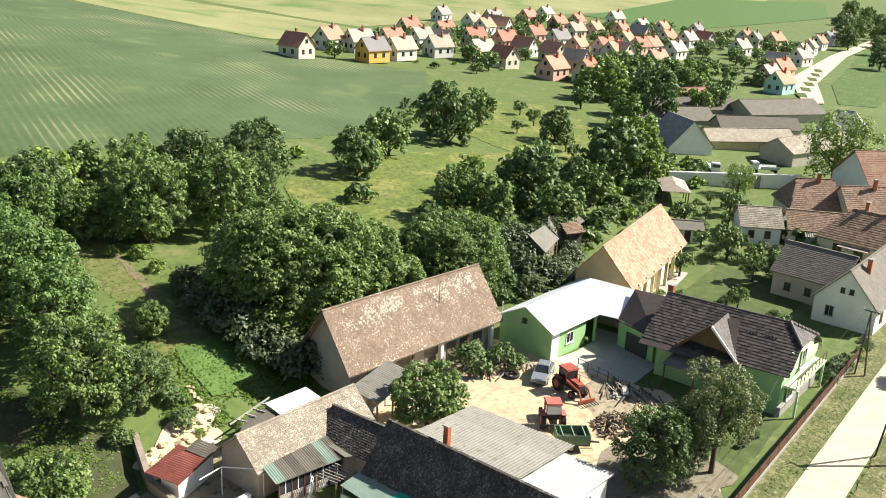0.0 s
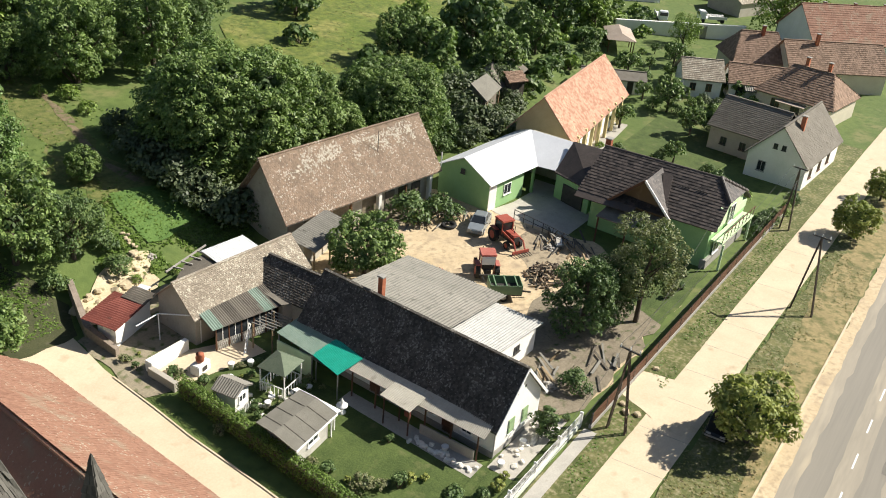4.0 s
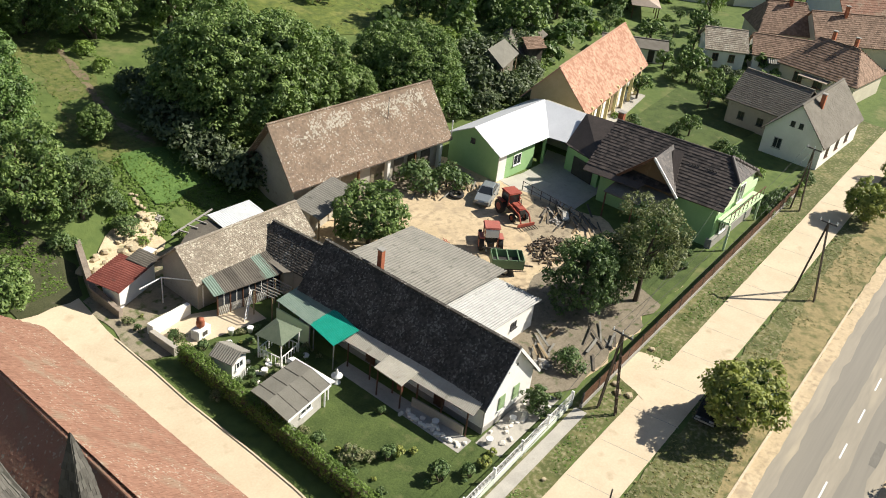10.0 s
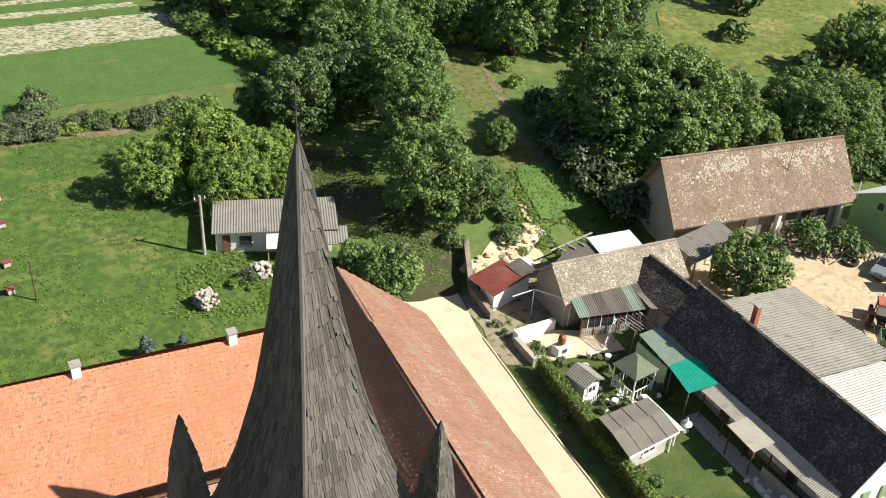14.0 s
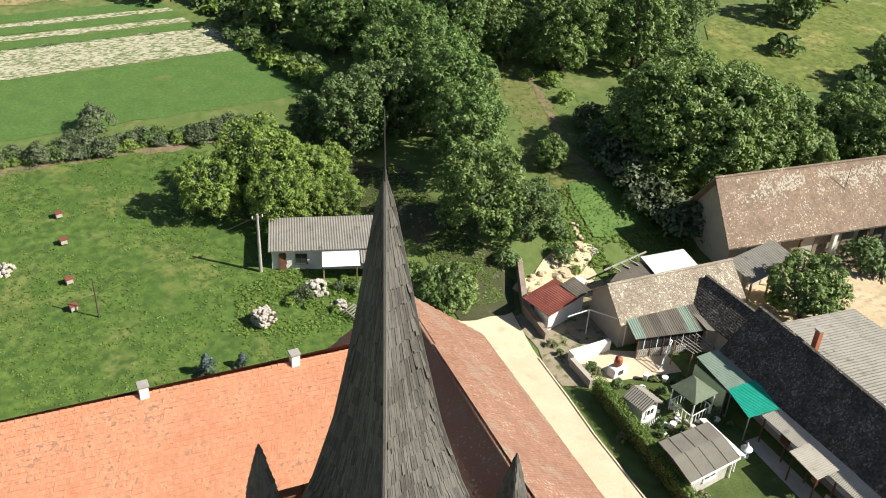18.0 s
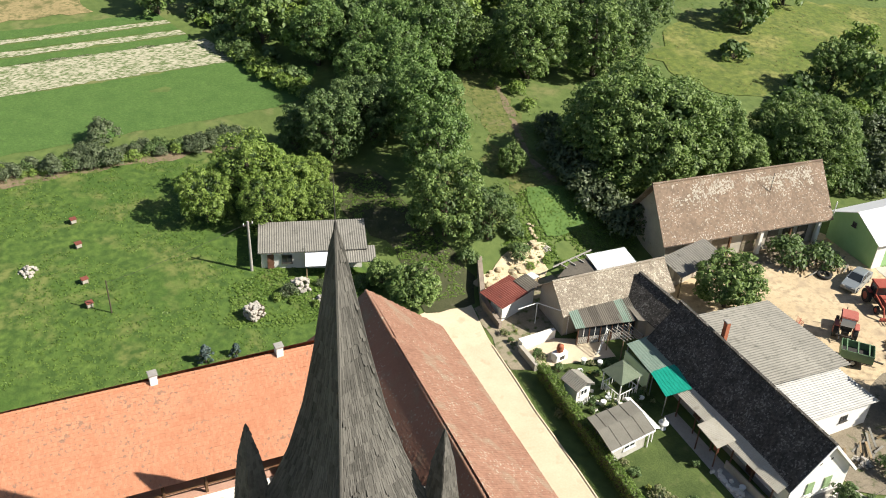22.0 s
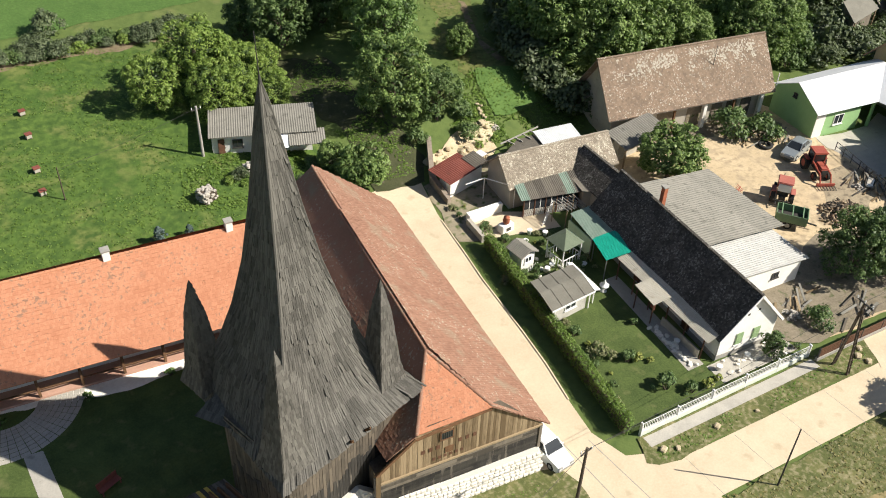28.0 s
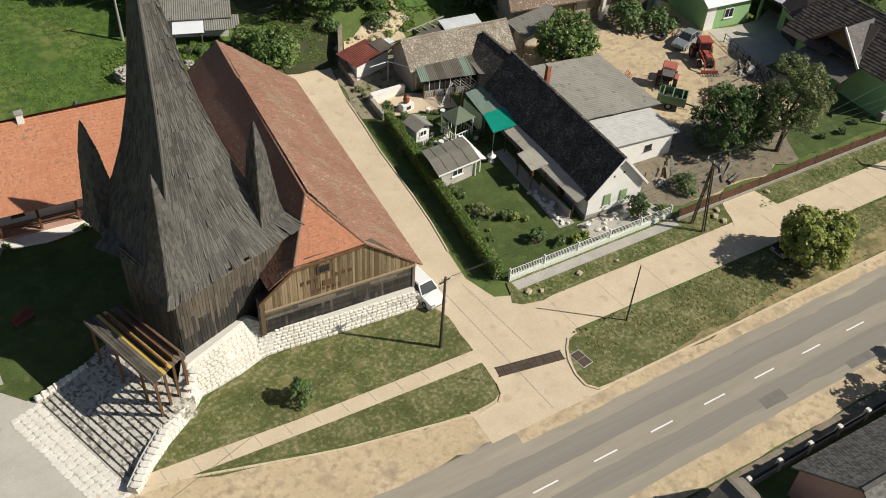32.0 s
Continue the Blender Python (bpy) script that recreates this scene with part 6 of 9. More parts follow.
    o.matrix_basis = pose(-35.2 + k * 0.46, 5.45 + k * 0.05, 0.2 + k * 0.1, 0, 0, 6) @ Matrix.Diagonal((0.5, 0.5, 0.5 + k * 0.03, 1))
flags = thing("flagstones", 0, 0, 0, 0, "pale irregular flagstones before the steps", "paving", "", "structure")
rng = np.random.RandomState(4)
for i in range(4):
    for j in range(22):
        o = new("flagstone", stones[(i + j) % 5])
        o.parent = flags
        p = Vector((-33.5, 0.3, 0.03)) + Vector((0.94, 0.33, 0)) * (-0.35 - i * 0.55 + rng.uniform(-0.05, 0.05)) + Vector((0.33, -0.94, 0)) * (-5.0 + j * 0.48 + rng.uniform(-0.05, 0.05))
        o.matrix_basis = Matrix.Translation(p) @ Matrix.Rotation(rng.uniform(-0.5, 0.5) + 0.34, 4, "Z") @ Matrix.Diagonal((0.55, 0.48, 0.06, 1))

# ---- bell tower ----
TOWER = Matrix.Translation((-22.63, 8.1, 0)) @ Matrix.Rotation(-0.472, 4, "Z")
tower = thing("bell_tower", 0, 0, 0, 0, "dark shingled timber bell tower with a steep spire and corner pinnacles", "tower")
tower.matrix_world = TOWER
PROFILE = [(8.75, 8.1), (9.6, 7.0), (11.1, 5.45), (13.1, 4.15), (15.9, 3.05), (19.2, 2.08), (23, 1.3), (27.2, 0.58), (30.15, 0.06)]


def spire_radius(z):
    for (z0, r0), (z1, r1) in zip(PROFILE, PROFILE[1:]):
        if z0 <= z <= z1:
            return r0 + (r1 - r0) * (z - z0) / (z1 - z0)
    return 0.05



def skirt_radius(k, z, r):
    """The court-side corner of the skirt is cut shorter than the other three."""
    return r * (1 - 0.24 * min(1.0, max(0.0, (11.6 - z) / 2.6))) if k % 4 == 2 else r


bm = bmesh.new()
rings = [[bm.verts.new((math.cos(k * math.pi / 2) * max(0.02, skirt_radius(k, z, r) - 0.06), math.sin(k * math.pi / 2) * max(0.02, skirt_radius(k, z, r) - 0.06), z)) for k in range(4)] for z, r in PROFILE]
bm.faces.new(list(reversed(rings[0])))
bm.faces.new(rings[-1])
for lo_r, hi_r in zip(rings, rings[1:]):
    for k in range(4):
        bm.faces.new((lo_r[k], lo_r[(k + 1) % 4], hi_r[(k + 1) % 4], hi_r[k]))
core = part("spire_core", bm, SHINGLE, tower)
# long split shingles, course upon course, on each of the four faces
rng = np.random.RandomState(21)
courses = []
courses.append(8.76)
z = 9.25
while z < 29.7:
    courses.append(z)
    z += 0.66 if z < 20 else 0.78
for face in range(4):
    a0, a1 = face * math.pi / 2, (face + 1) * math.pi / 2
    c0, c1 = Vector((math.cos(a0), math.sin(a0), 0)), Vector((math.cos(a1), math.sin(a1), 0))
    out = ((c0 + c1) / 2).normalized()
    vs, fs = [], []
    for z0 in courses:
        z1 = min(z0 + 0.98, 30.15)
        r0, r1 = spire_radius(z0 + 0.02), spire_radius(z1)
        wdt = r0 * math.sqrt(2)
        n = max(1, int(wdt / 0.145))
        edges = np.sort(np.concatenate([[0, 1], (np.arange(1, n) + rng.uniform(-0.25, 0.25, n - 1)) / n])) if n > 1 else np.array([0, 1])
        for e0, e1 in zip(edges[:-1], edges[1:]):
            d, zz = rng.uniform(0.075, 0.1), z0 + (rng.uniform(-0.06, 0.04) if z0 > 9 else rng.uniform(-0.12, 0.0))
            if rng.rand() < 0.04:
                zz += rng.uniform(0.08, 0.3)
            q0, q1 = c0 * skirt_radius(face, z0, r0), c1 * skirt_radius(face + 1, z0, r0)
            t0, t1 = c0 * skirt_radius(face, z1, r1), c1 * skirt_radius(face + 1, z1, r1)
            g = 0.008 / wdt
            lo0, lo1 = q0.lerp(q1, e0 + g), q0.lerp(q1, e1 - g)
            hi0, hi1 = t0.lerp(t1, e0 + g), t0.lerp(t1, e1 - g)
            b = len(vs)
            up = Vector((0, 0, 1))
            tw = rng.uniform(-0.009, 0.009)
            vs += [lo0 + out * (d + tw) + up * zz, lo1 + out * (d - tw) + up * (zz + rng.uniform(-0.03, 0.03)), hi1 + out * 0.0 + up * z1, hi0 + out * 0.0 + up * z1, lo0 - out * 0.03 + up * zz, lo1 - out * 0.03 + up * zz]
            fs += [(b, b + 1, b + 2, b + 3), (b + 4, b + 5, b + 1, b), (b + 4, b, b + 3), (b + 5, b + 2, b + 1)]
    tagged(mesh_ob("shingles", vs, fs, SHINGLE, core), kind="stuff")
for k in range(4):
    a = k * math.pi / 2
    d = Vector((math.cos(a), math.sin(a), 0))
    bm = bmesh.new()
    pts = [d * (skirt_radius(k, z, spire_radius(z)) + 0.05) + Vector((0, 0, z)) for z in courses] + [Vector((0, 0, 30.15))]
    side = Vector((-d.y, d.x, 0))
    prev = None
    for p in pts:
        sec = [bm.verts.new(p + side * i + d * j) for i, j in ((-0.08, -0.05), (0.08, -0.05), (0.05, 0.06), (-0.05, 0.06))]
        if prev:
            for i in range(4):
                bm.faces.new((prev[i], prev[(i + 1) % 4], sec[(i + 1) % 4], sec[i]))
        prev = sec
    part("hip_board", bm, SHINGLE, tower)
bm = bmesh.new()
tube(bm, (0, 0, 29.9), (0, 0, 30.45), 0.12, 0.05)
tube(bm, (0, 0, 30.3), (0, 0, 32.7), 0.035, 0.02, 6)
part("finial_rod", bm, IRON, tower)
# the old timber spire leans slightly towards the hill
LEAN = Matrix.Rotation(0.472, 4, "Z") @ Vector((-0.05, 0.6, -0.3))
for ob in tower.children_recursive:
    if ob.type == "MESH" and ob.data.users == 1:
        for v in ob.data.vertices:
            if v.co.z > 15:
                v.co += LEAN * ((v.co.z - 15) / 15.15) ** 1.25
bm = bmesh.new()
q = 6.8
plan = [(q, 0, 2.3), (0, q, 2.3), (-0.45 * q, 0.55 * q, 0.2), (-0.58 * q, -0.42 * q, 0.2), (0, -q, 2.3)]
low = [bm.verts.new(p) for p in plan]
top = [bm.verts.new((p[0], p[1], 9.5)) for p in plan]
bm.faces.new(low[::-1])
bm.faces.new(top)
for k in range(5):
    bm.faces.new((low[k], low[(k + 1) % 5], top[(k + 1) % 5], top[k]))
wallc = part("wall_core", bm, LOG, tower)
WALL_BOARD = mat("weathered_wall_board", (0.060, 0.051, 0.040), (0.140, 0.115, 0.086), scale=0.7, fine=8, bump=0.4, island=0.25, stretch=(1, 1, 0.3), c=(0.05, 0.045, 0.038), stain=0.27)
rng = np.random.RandomState(33)
for face in range(4):
    a0, a1 = face * math.pi / 2, (face + 1) * math.pi / 2
    c0, c1 = Vector((math.cos(a0), math.sin(a0), 0)) * q, Vector((math.cos(a1), math.sin(a1), 0)) * q
    out = ((c0 + c1) / 2).normalized()
    nb = 38
    for r, (z0, z1) in enumerate(((2.0, 4.4), (4.3, 6.8), (6.7, 9.3))):
        for k in range(nb):
            d = 0.03 + rng.uniform(0, 0.03) + r * 0.02
            zz = z0 + rng.uniform(-0.1, 0.02)
            if r == 0:
                z1 = 5.5 + 0.7 * math.sin(k * 0.55) * math.sin(k * 0.23 + 1) + rng.uniform(-0.15, 0.15)
                d += 0.03
            elif r == 1:
                zz = 4.4
            p0, p1 = c0.lerp(c1, k / nb + 0.001), c0.lerp(c1, (k + 1) / nb - 0.001)
            bm = bmesh.new()
            up = Vector((0, 0, 1))
            hexa(bm, [p0 + up * zz, p1 + up * zz, p1 + out * d + up * zz, p0 + out * d + up * zz], [p0 + up * z1, p1 + up * z1, p1 + out * d + up * z1, p0 + out * d + up * z1])
            if face == 3 or (face == 2 and k / nb >= 0.42):
                part("wall_board", bm, TARRED if r == 0 else WALL_BOARD, wallc)
            else:
                bm.free()
for face, zz in ((3, 7.6), (3, 5.0)):
    a0, a1 = face * math.pi / 2, (face + 1) * math.pi / 2
    mid = (Vector((math.cos(a0), math.sin(a0), 0)) + Vector((math.cos(a1), math.sin(a1), 0))) / 2 * q
    ang = math.atan2(mid.y, mid.x)
    bm = bmesh.new()
    for sx in (-0.32, 0.32):
        beam(bm, mid * 1.02 + Vector((-math.sin(ang) * sx, math.cos(ang) * sx, 8.1)), mid * 1.24 + Vector((-math.sin(ang) * sx * 2.2, math.cos(ang) * sx * 2.2, 9.2)), 0.14)
    part("bracket", bm, TIMBER, tower)
for k in range(4):
    a = k * math.pi / 2
    c = Vector((math.cos(a), math.sin(a), 0)) * (5.85 if k == 3 else 5.34)
    ax = [Vector((math.cos(b), math.sin(b), 0)) for b in (a, a + math.pi / 2, a + math.pi, a - math.pi / 2)]
    bm = bmesh.new()
    lev = [(9.0, 1.75), (10.6, 1.3), (12.6, 0.98), (15.2, 0.62), (17.9, 0.03)] if k == 3 else [(9.6, 1.6), (10.9, 1.15), (12.6, 0.94), (15.2, 0.62), (17.6, 0.03)]
    for (z0, r0), (z1, r1) in zip(lev, lev[1:]):
        hexa(bm, [c + v * (r0 - 0.04) + Vector((0, 0, z0)) for v in ax], [c + v * max(0.01, r1 - 0.04) + Vector((0, 0, z1)) for v in ax])
    pin = part("pinnacle", bm, SHINGLE, tower)
    vs, fs = [], []
    zc = lev[0][0]
    while zc < 17.2:
        z1 = min(zc + 0.6, lev[-1][0] - 0.05)
        rr = [np.interp(v, [l[0] for l in lev], [l[1] for l in lev]) for v in (zc, z1)]
        for f in range(4):
            n = max(1, int(rr[0] * 1.42 / 0.17))
            o = (ax[f] + ax[(f + 1) % 4]).normalized()
            for e in range(n):
                b = len(vs)
                d, zz = rng.uniform(0.03, 0.08), zc + rng.uniform(-0.06, 0.03)
                l0, l1 = ax[f].lerp(ax[(f + 1) % 4], (e + 0.02) / n), ax[f].lerp(ax[(f + 1) % 4], (e + 0.98) / n)
                vs += [c + l0 * rr[0] + o * d + Vector((0, 0, zz)), c + l1 * rr[0] + o * d + Vector((0, 0, zz)), c + l1 * rr[1] + Vector((0, 0, z1)), c + l0 * rr[1] + Vector((0, 0, z1)), c + l0 * rr[0] - o * 0.02 + Vector((0, 0, zz)), c + l1 * rr[0] - o * 0.02 + Vector((0, 0, zz))]
                fs += [(b, b + 1, b + 2, b + 3), (b + 4, b + 5, b + 1, b), (b + 4, b, b + 3), (b + 5, b + 2, b + 1)]
        zc += 0.42
    tagged(mesh_ob("shingles", vs, fs, SHINGLE, pin), kind="stuff")

# timber porch over the steps
tp = thing("timber_porch", 0, 0, 0, 0, "open timber porch, grey board roof with yellow boards between upright fins", "porch")
PA, PB, PC, PD = Vector((-28.5, -1.25, 5.1)), Vector((-26.1, 0.1, 5.1)), Vector((-28.4, 6.2, 5.3)), Vector((-30.9, 6.0, 5.3))
YELLOW_BOARD = mat("yellow_boards", (0.50, 0.33, 0.06), (0.62, 0.44, 0.10), scale=1, fine=9, bump=0.2)
up = Vector((0, 0, 1))


def porch_strip(f0, f1, z0, z1, g0=0.0, g1=1.0):
    """A board running the length of the porch roof, between two fractions of its width."""
    bm = bmesh.new()
    lo = []
    for f, g in ((f0, g0), (f1, g0), (f1, g1), (f0, g1)):
        lo.append(PA.lerp(PB, f).lerp(PD.lerp(PC, f), g) + up * z0)
    hexa(bm, lo, [q + up * (z1 - z0) for q in lo])
    return bm


for k in range(10):
    f = k / 10
    yellow = k in (3, 5)
    part("roof_board", porch_strip(f + 0.006, f + 0.094, 0.01 * (k % 3), 0.08 + 0.01 * (k % 3)), YELLOW_BOARD if yellow else LOG, tp)
for f in (0.46, 0.68, 0.9):
    part("fin", porch_strip(f, f + 0.045, 0.09, 0.5, 0.03, 0.9), TIMBER, tp, "upright dark board along the porch roof")
part("fascia", porch_strip(-0.03, -0.003, -0.3, 0.1), LOG, tp)
part("fascia", porch_strip(1.003, 1.03, -0.3, 0.1), LOG, tp)
for k in range(9):
    g = 0.06 + k * 0.11
    part("rafter", porch_strip(0.02, 0.98, -0.14, -0.005, g, g + 0.02), TIMBER, tp)
for fa, fd2 in ((0.04, 0.02), (0.34, 0.02), (0.64, 0.02), (0.95, 0.02), (0.05, 0.24), (0.05, 0.6), (0.05, 0.95)):
    q0 = PA.lerp(PB, fa).lerp(PD.lerp(PC, fa), fd2)
    post(tp, q0.x, q0.y, 1.2, 4.96, 0.19, TIMBER)
for f in (0.05, 0.95):
    part("beam", porch_strip(f - 0.045, f + 0.045, -0.36, -0.145), TIMBER, tp)

# side canopy and low roof on the court side
sc = thing("court_canopy", 0, 0, 0, 0, "small grey board canopy on the court side of the tower", "canopy")
roof_plane(sc, [(-28.9, 8.6, 9.0), (-27.1, 6.3, 9.0), (-25.6, 7.4, 10.1), (-26.8, 9.1, 10.1)], SHINGLE, tiles=True, tw=0.22, th=0.5)
bm = bmesh.new()
beam(bm, (-27.9, 7.5, 9.0), (-26.6, 7.7, 7.5), 0.16)
part("strut", bm, TIMBER, sc)

# ---- parish wing ----
an = thing("parish_wing", 0, 0, 0, 0, "long parish wing with a bright orange tile roof and timber gallery", "building")
A0, A1 = Vector((-18.0, 20.5, 3.4)), Vector((-60.0, 23.7, 3.4))
B0, B1 = Vector((-16.0, 26.7, 7.6)), Vector((-60.0, 30.0, 7.6))
C0, C1 = Vector((-15.0, 31.6, 3.4)), Vector((-60.0, 34.4, 3.4))
roof_plane(an, [A1, A0, B0, B1], TILE_ORANGE, tw=0.2, th=0.3, seed=14, lift=0.024)
roof_plane(an, [C1, C0, B0, B1], TILE_ORANGE, tw=0.4, th=0.5, seed=15)
ridge_cap(an, B0, B1, TILE_ORANGE, 0.3)
prism("wall", an, WHITEWASH, [(-18.0, 23.5), (-60, 26.8), (-60, 33.8), (-16.5, 31.0)], -0.1, 3.6)
prism("gallery_floor", an, mat("pink_floor", (0.42, 0.24, 0.17), (0.52, 0.32, 0.24), scale=1, fine=9, bump=0.1), [(-18.0, 21.9), (-60, 25.1), (-60, 26.9), (-18, 23.6)], -0.1, 0.25)
for k in range(14):
    f = (k + 0.3) / 14
    p = A0.lerp(A1, f) + Vector((0.05, 1.5, 0))
    post(an, p.x, p.y, 0.2, 3.6, 0.2, TIMBER)
    bm = bmesh.new()
    beam(bm, (p.x - 0.05, p.y, 2.2), (p.x - 0.8, p.y + 0.08, 3.2), 0.12)
    beam(bm, (p.x + 0.05, p.y, 2.2), (p.x + 0.8, p.y - 0.08, 3.2), 0.12)
    part("brace", bm, TIMBER, an)
    if k % 2 == 0:
        window(an, p.x - 1.4, p.y + 1.48, 1.0, 1.0, 1.3, 0, TIMBER, rot=-4.4)
    bm = bmesh.new()
    beam(bm, (p.x, p.y, 1.0), (p.x - 2.95, p.y + 0.225, 1.0), 0.08)
    part("rail", bm, TIMBER, an)
bm = bmesh.new()
beam(bm, A0 + Vector((0, 1.5, 0.25)), A1 + Vector((0, 1.5, 0.25)), 0.2)
part("wall_plate", bm, TIMBER, an)
for cxx, cyy in ((-20.5, 27.0), (-29.7, 27.7), (-46, 29)):
    chimney(an, cxx, cyy, 6.8, 8.3, 0.55, WHITEWASH)
PLANTER = leaf_mat("planter_leaves", (0.04, 0.09, 0.02), (0.10, 0.16, 0.04))
for k in range(5):
    sh = shrub("potted_shrub", "small shrub by a gallery post", 60 + k, 0.8, 0.5, PLANTER, clumps=8, leaves=30, size=0.1)
    p = A0.lerp(A1, (2 * k + 1.3) / 14)
    sh.matrix_basis = pose(p.x, p.y + 0.1, 0.02)
arc = thing("arc_paving", -39.5, 24.2, 0.05, 0, "concentric grey cobble arcs in the courtyard", "paving", "", "structure")
for r in range(8):
    bm = bmesh.new()
    rr = 2.6 + r * 0.4
    for k in range(16):
        a = radians(-100 + k * 7)
        b = radians(-100 + (k + 0.93) * 7)
        lo = [(math.cos(q2) * w, math.sin(q2) * w, 0) for q2, w in ((a, rr), (b, rr), (b, rr + 0.36), (a, rr + 0.36))]
        hexa(bm, lo, [(p[0], p[1], 0.05 - 0.004 * r) for p in lo])
    part("cobble_ring", bm, PAVING, arc)
red = thing("red_bench", -34.4, 13.2, 0, 25, "dark red painted garden bench in the courtyard", "bench")
boxpart("seat", red, RUST_RED, -0.8, 0.8, -0.25, 0.25, 0.42, 0.48)
boxpart("backrest", red, RUST_RED, -0.8, 0.8, 0.22, 0.28, 0.5, 0.95)
for px, py in ((-0.7, -0.2), (0.7, -0.2), (-0.7, 0.2), (0.7, 0.2)):
    post(red, px, py, 0, 0.42, 0.08, RUST_RED, "leg")

# ---- fences and hedge ----
wf = thing("white_fence", 0, 0, 0, 0, "white picket fence on a low concrete wall", "fence")
boxpart("base_wall", wf, mat("pale_mint_render", (0.60, 0.64, 0.54), (0.72, 0.75, 0.66), scale=0.8, fine=9, bump=0.1, c=(0.46, 0.45, 0.38), stain=0.26), 0, 17.0, -0.1, 0.12, -0.1, 0.42)
for k in range(6):
    boxpart("pillar", wf, WHITE, k * 3.4 - 0.07, k * 3.4 + 0.07, -0.11, 0.13, -0.1, 1.3, bevel=0.02)
for zz in (0.55, 1.15):
    for k in range(5):
        boxpart("rail", wf, WHITE, k * 3.4 + 0.07, k * 3.4 + 3.33, -0.02, 0.02, zz, zz + 0.04)
pk = boxpart("picket", wf, WHITE, -0.02, 0.02, -0.04, -0.02, 0.46, 1.22)
pk.matrix_basis = pose(0.3, 0, 0)
for k in range(1, 105):
    if (0.3 + k * 0.16) % 3.4 > 0.2:
        again(pk, pose(0.3 + k * 0.16, 0, 0), wf)
bf = thing("brown_fence", 0, 0, 0, 0, "brown board fence on a concrete footing", "fence")
bm = bmesh.new()
beam(bm, (17.2, -0.7, 0.15), (66, -1.15, 0.15), 0.22, 0.4)
part("footing", bm, PLINTH, bf)
for k in range(21):
    post(bf, 17.3 + k * 2.42, -0.7 - k * 0.022, 0, 1.35, 0.12, IRON)
bd = boxpart("board", bf, BROWNPAINT, -0.08, 0.08, -0.02, 0.02, 0.36, 1.3)
bd.matrix_basis = pose(17.5, -0.72, 0)
for k in range(1, 260):
    again(bd, pose(17.5 + k * 0.185, -0.72 - k * 0.0017, 0), bf)
hedge = thing("hedge", 0, 0, 0, 0, "long clipped privet hedge along the lane", "hedge")
rng = np.random.RandomState(17)
cl = []
for k in range(110):
    f = k / 109
    x, y = 1.65 - 2.45 * f, 23.8 - 23.3 * f
    for w in (-0.28, 0.0, 0.28):
        for zz in (0.25, 0.65, 1.05, 1.42):
            cl.append((x + w + rng.normal() * 0.03, y + rng.normal() * 0.08, zz + rng.normal() * 0.03, 0.2))
leaf_cloud("foliage", 17, cl, 30, 0.065, HEDGE_LEAF, hedge)
prism("stem_core", hedge, BARK, [(1.4, 23.7), (-1.05, 0.6), (-0.55, 0.6), (1.9, 23.7)], 0, 1.25)
wallw = thing("white_yard_wall", 0, 0, 0, 0, "low white rendered yard wall", "wall")
prism("wall", wallw, WHITEWASH, [(1.9, 27.2), (5.7, 27.55), (5.7, 27.95), (1.9, 27.9)], -0.1, 0.95)
prism("return_wall", wallw, GREYWALL, [(1.5, 24.4), (1.9, 24.4), (2.0, 27.2), (1.6, 27.3)], -0.1, 0.7)
mw = thing("metal_frame", 0, 0, 0, 0, "white pipe frame by the cottage", "frame")
for a, b in (((5.2, 30.2, 0), (5.2, 30.2, 2.4)), ((7.0, 27.6, 0), (7.0, 27.6, 2.4)), ((5.2, 30.2, 2.4), (7.0, 27.6, 2.4)), ((3.2, 30.3, 2.2), (5.2, 30.2, 2.4))):
    bm = bmesh.new()
    tube(bm, a, b, 0.05)
    part("pipe", bm, WHITE, mw)
sw = thing("retaining_wall", 0, 0, 0, 0, "mossy retaining wall along the bank", "wall", "", "structure")
prism("wall", sw, mat("mossy_rubble", (0.20, 0.16, 0.125), (0.34, 0.28, 0.22), scale=1.4, fine=7, bump=0.6, c=(0.10, 0.11, 0.05), stain=0.34), [(1.6, 30.8), (2.0, 30.9), (2.2, 34.4), (4.6, 39.6), (4.2, 39.8), (1.7, 34.5)], -0.2, [0.7, 0.7, 1.1, 2.0, 2.0, 1.1])


# ---- trees and shrubs ----
def stand(trees, radius, spots, sunk=0.0):
    """Plant the trees in turn at spots of x, y, crown radius; radius is that of the tree as built; sunk lowers their skirts into the grass."""
    for i, (x, y, r) in enumerate(spots):
        o = trees[i % len(trees)]
        m = place(o, x, y, r / radius, (i * 137) % 360, r / radius * (1 + 0.45 * sunk), height(x, y) - sunk * r)
        if o.get("planted"):
            copy_thing_scaled(o, m)
        else:
            o.matrix_basis = m
            o["planted"] = 1


walnut = make_tree("walnut_tree", "huge spreading walnut with clustered bright leaves", 3, 10.2, 9.0, 0.4, LEAF_MID, clumps=1400, leaves=38, size=0.155, shape=0.8, lump=(0.048, 0.075), lobes=26)
stand([walnut], 8.6, [(28.6, 46.6, 9.2), (49.6, 41.6, 6.9)], sunk=0.05)
walnut_small = make_tree("walnut_tree", "dense walnut with clustered bright leaves", 5, 9.4, 6.0, 0.4, LEAF_MID, clumps=700, leaves=36, size=0.155, shape=0.8, lump=(0.065, 0.1), lobes=18)
stand([walnut_small], 5.8, [(35.6, 44.4, 5.8), (40.5, 42.2, 3.6), (56.5, 44.5, 3.4)], sunk=0.12)
oaks = [make_tree("broadleaf_tree", "round-crowned deciduous tree with mid-green leaves", 7 + k, 9, 4.3, 0.6, LEAF_MID, clumps=360, leaves=34, size=0.14, shape=0.85, lump=(0.075, 0.12), lobes=15) for k in range(2)]
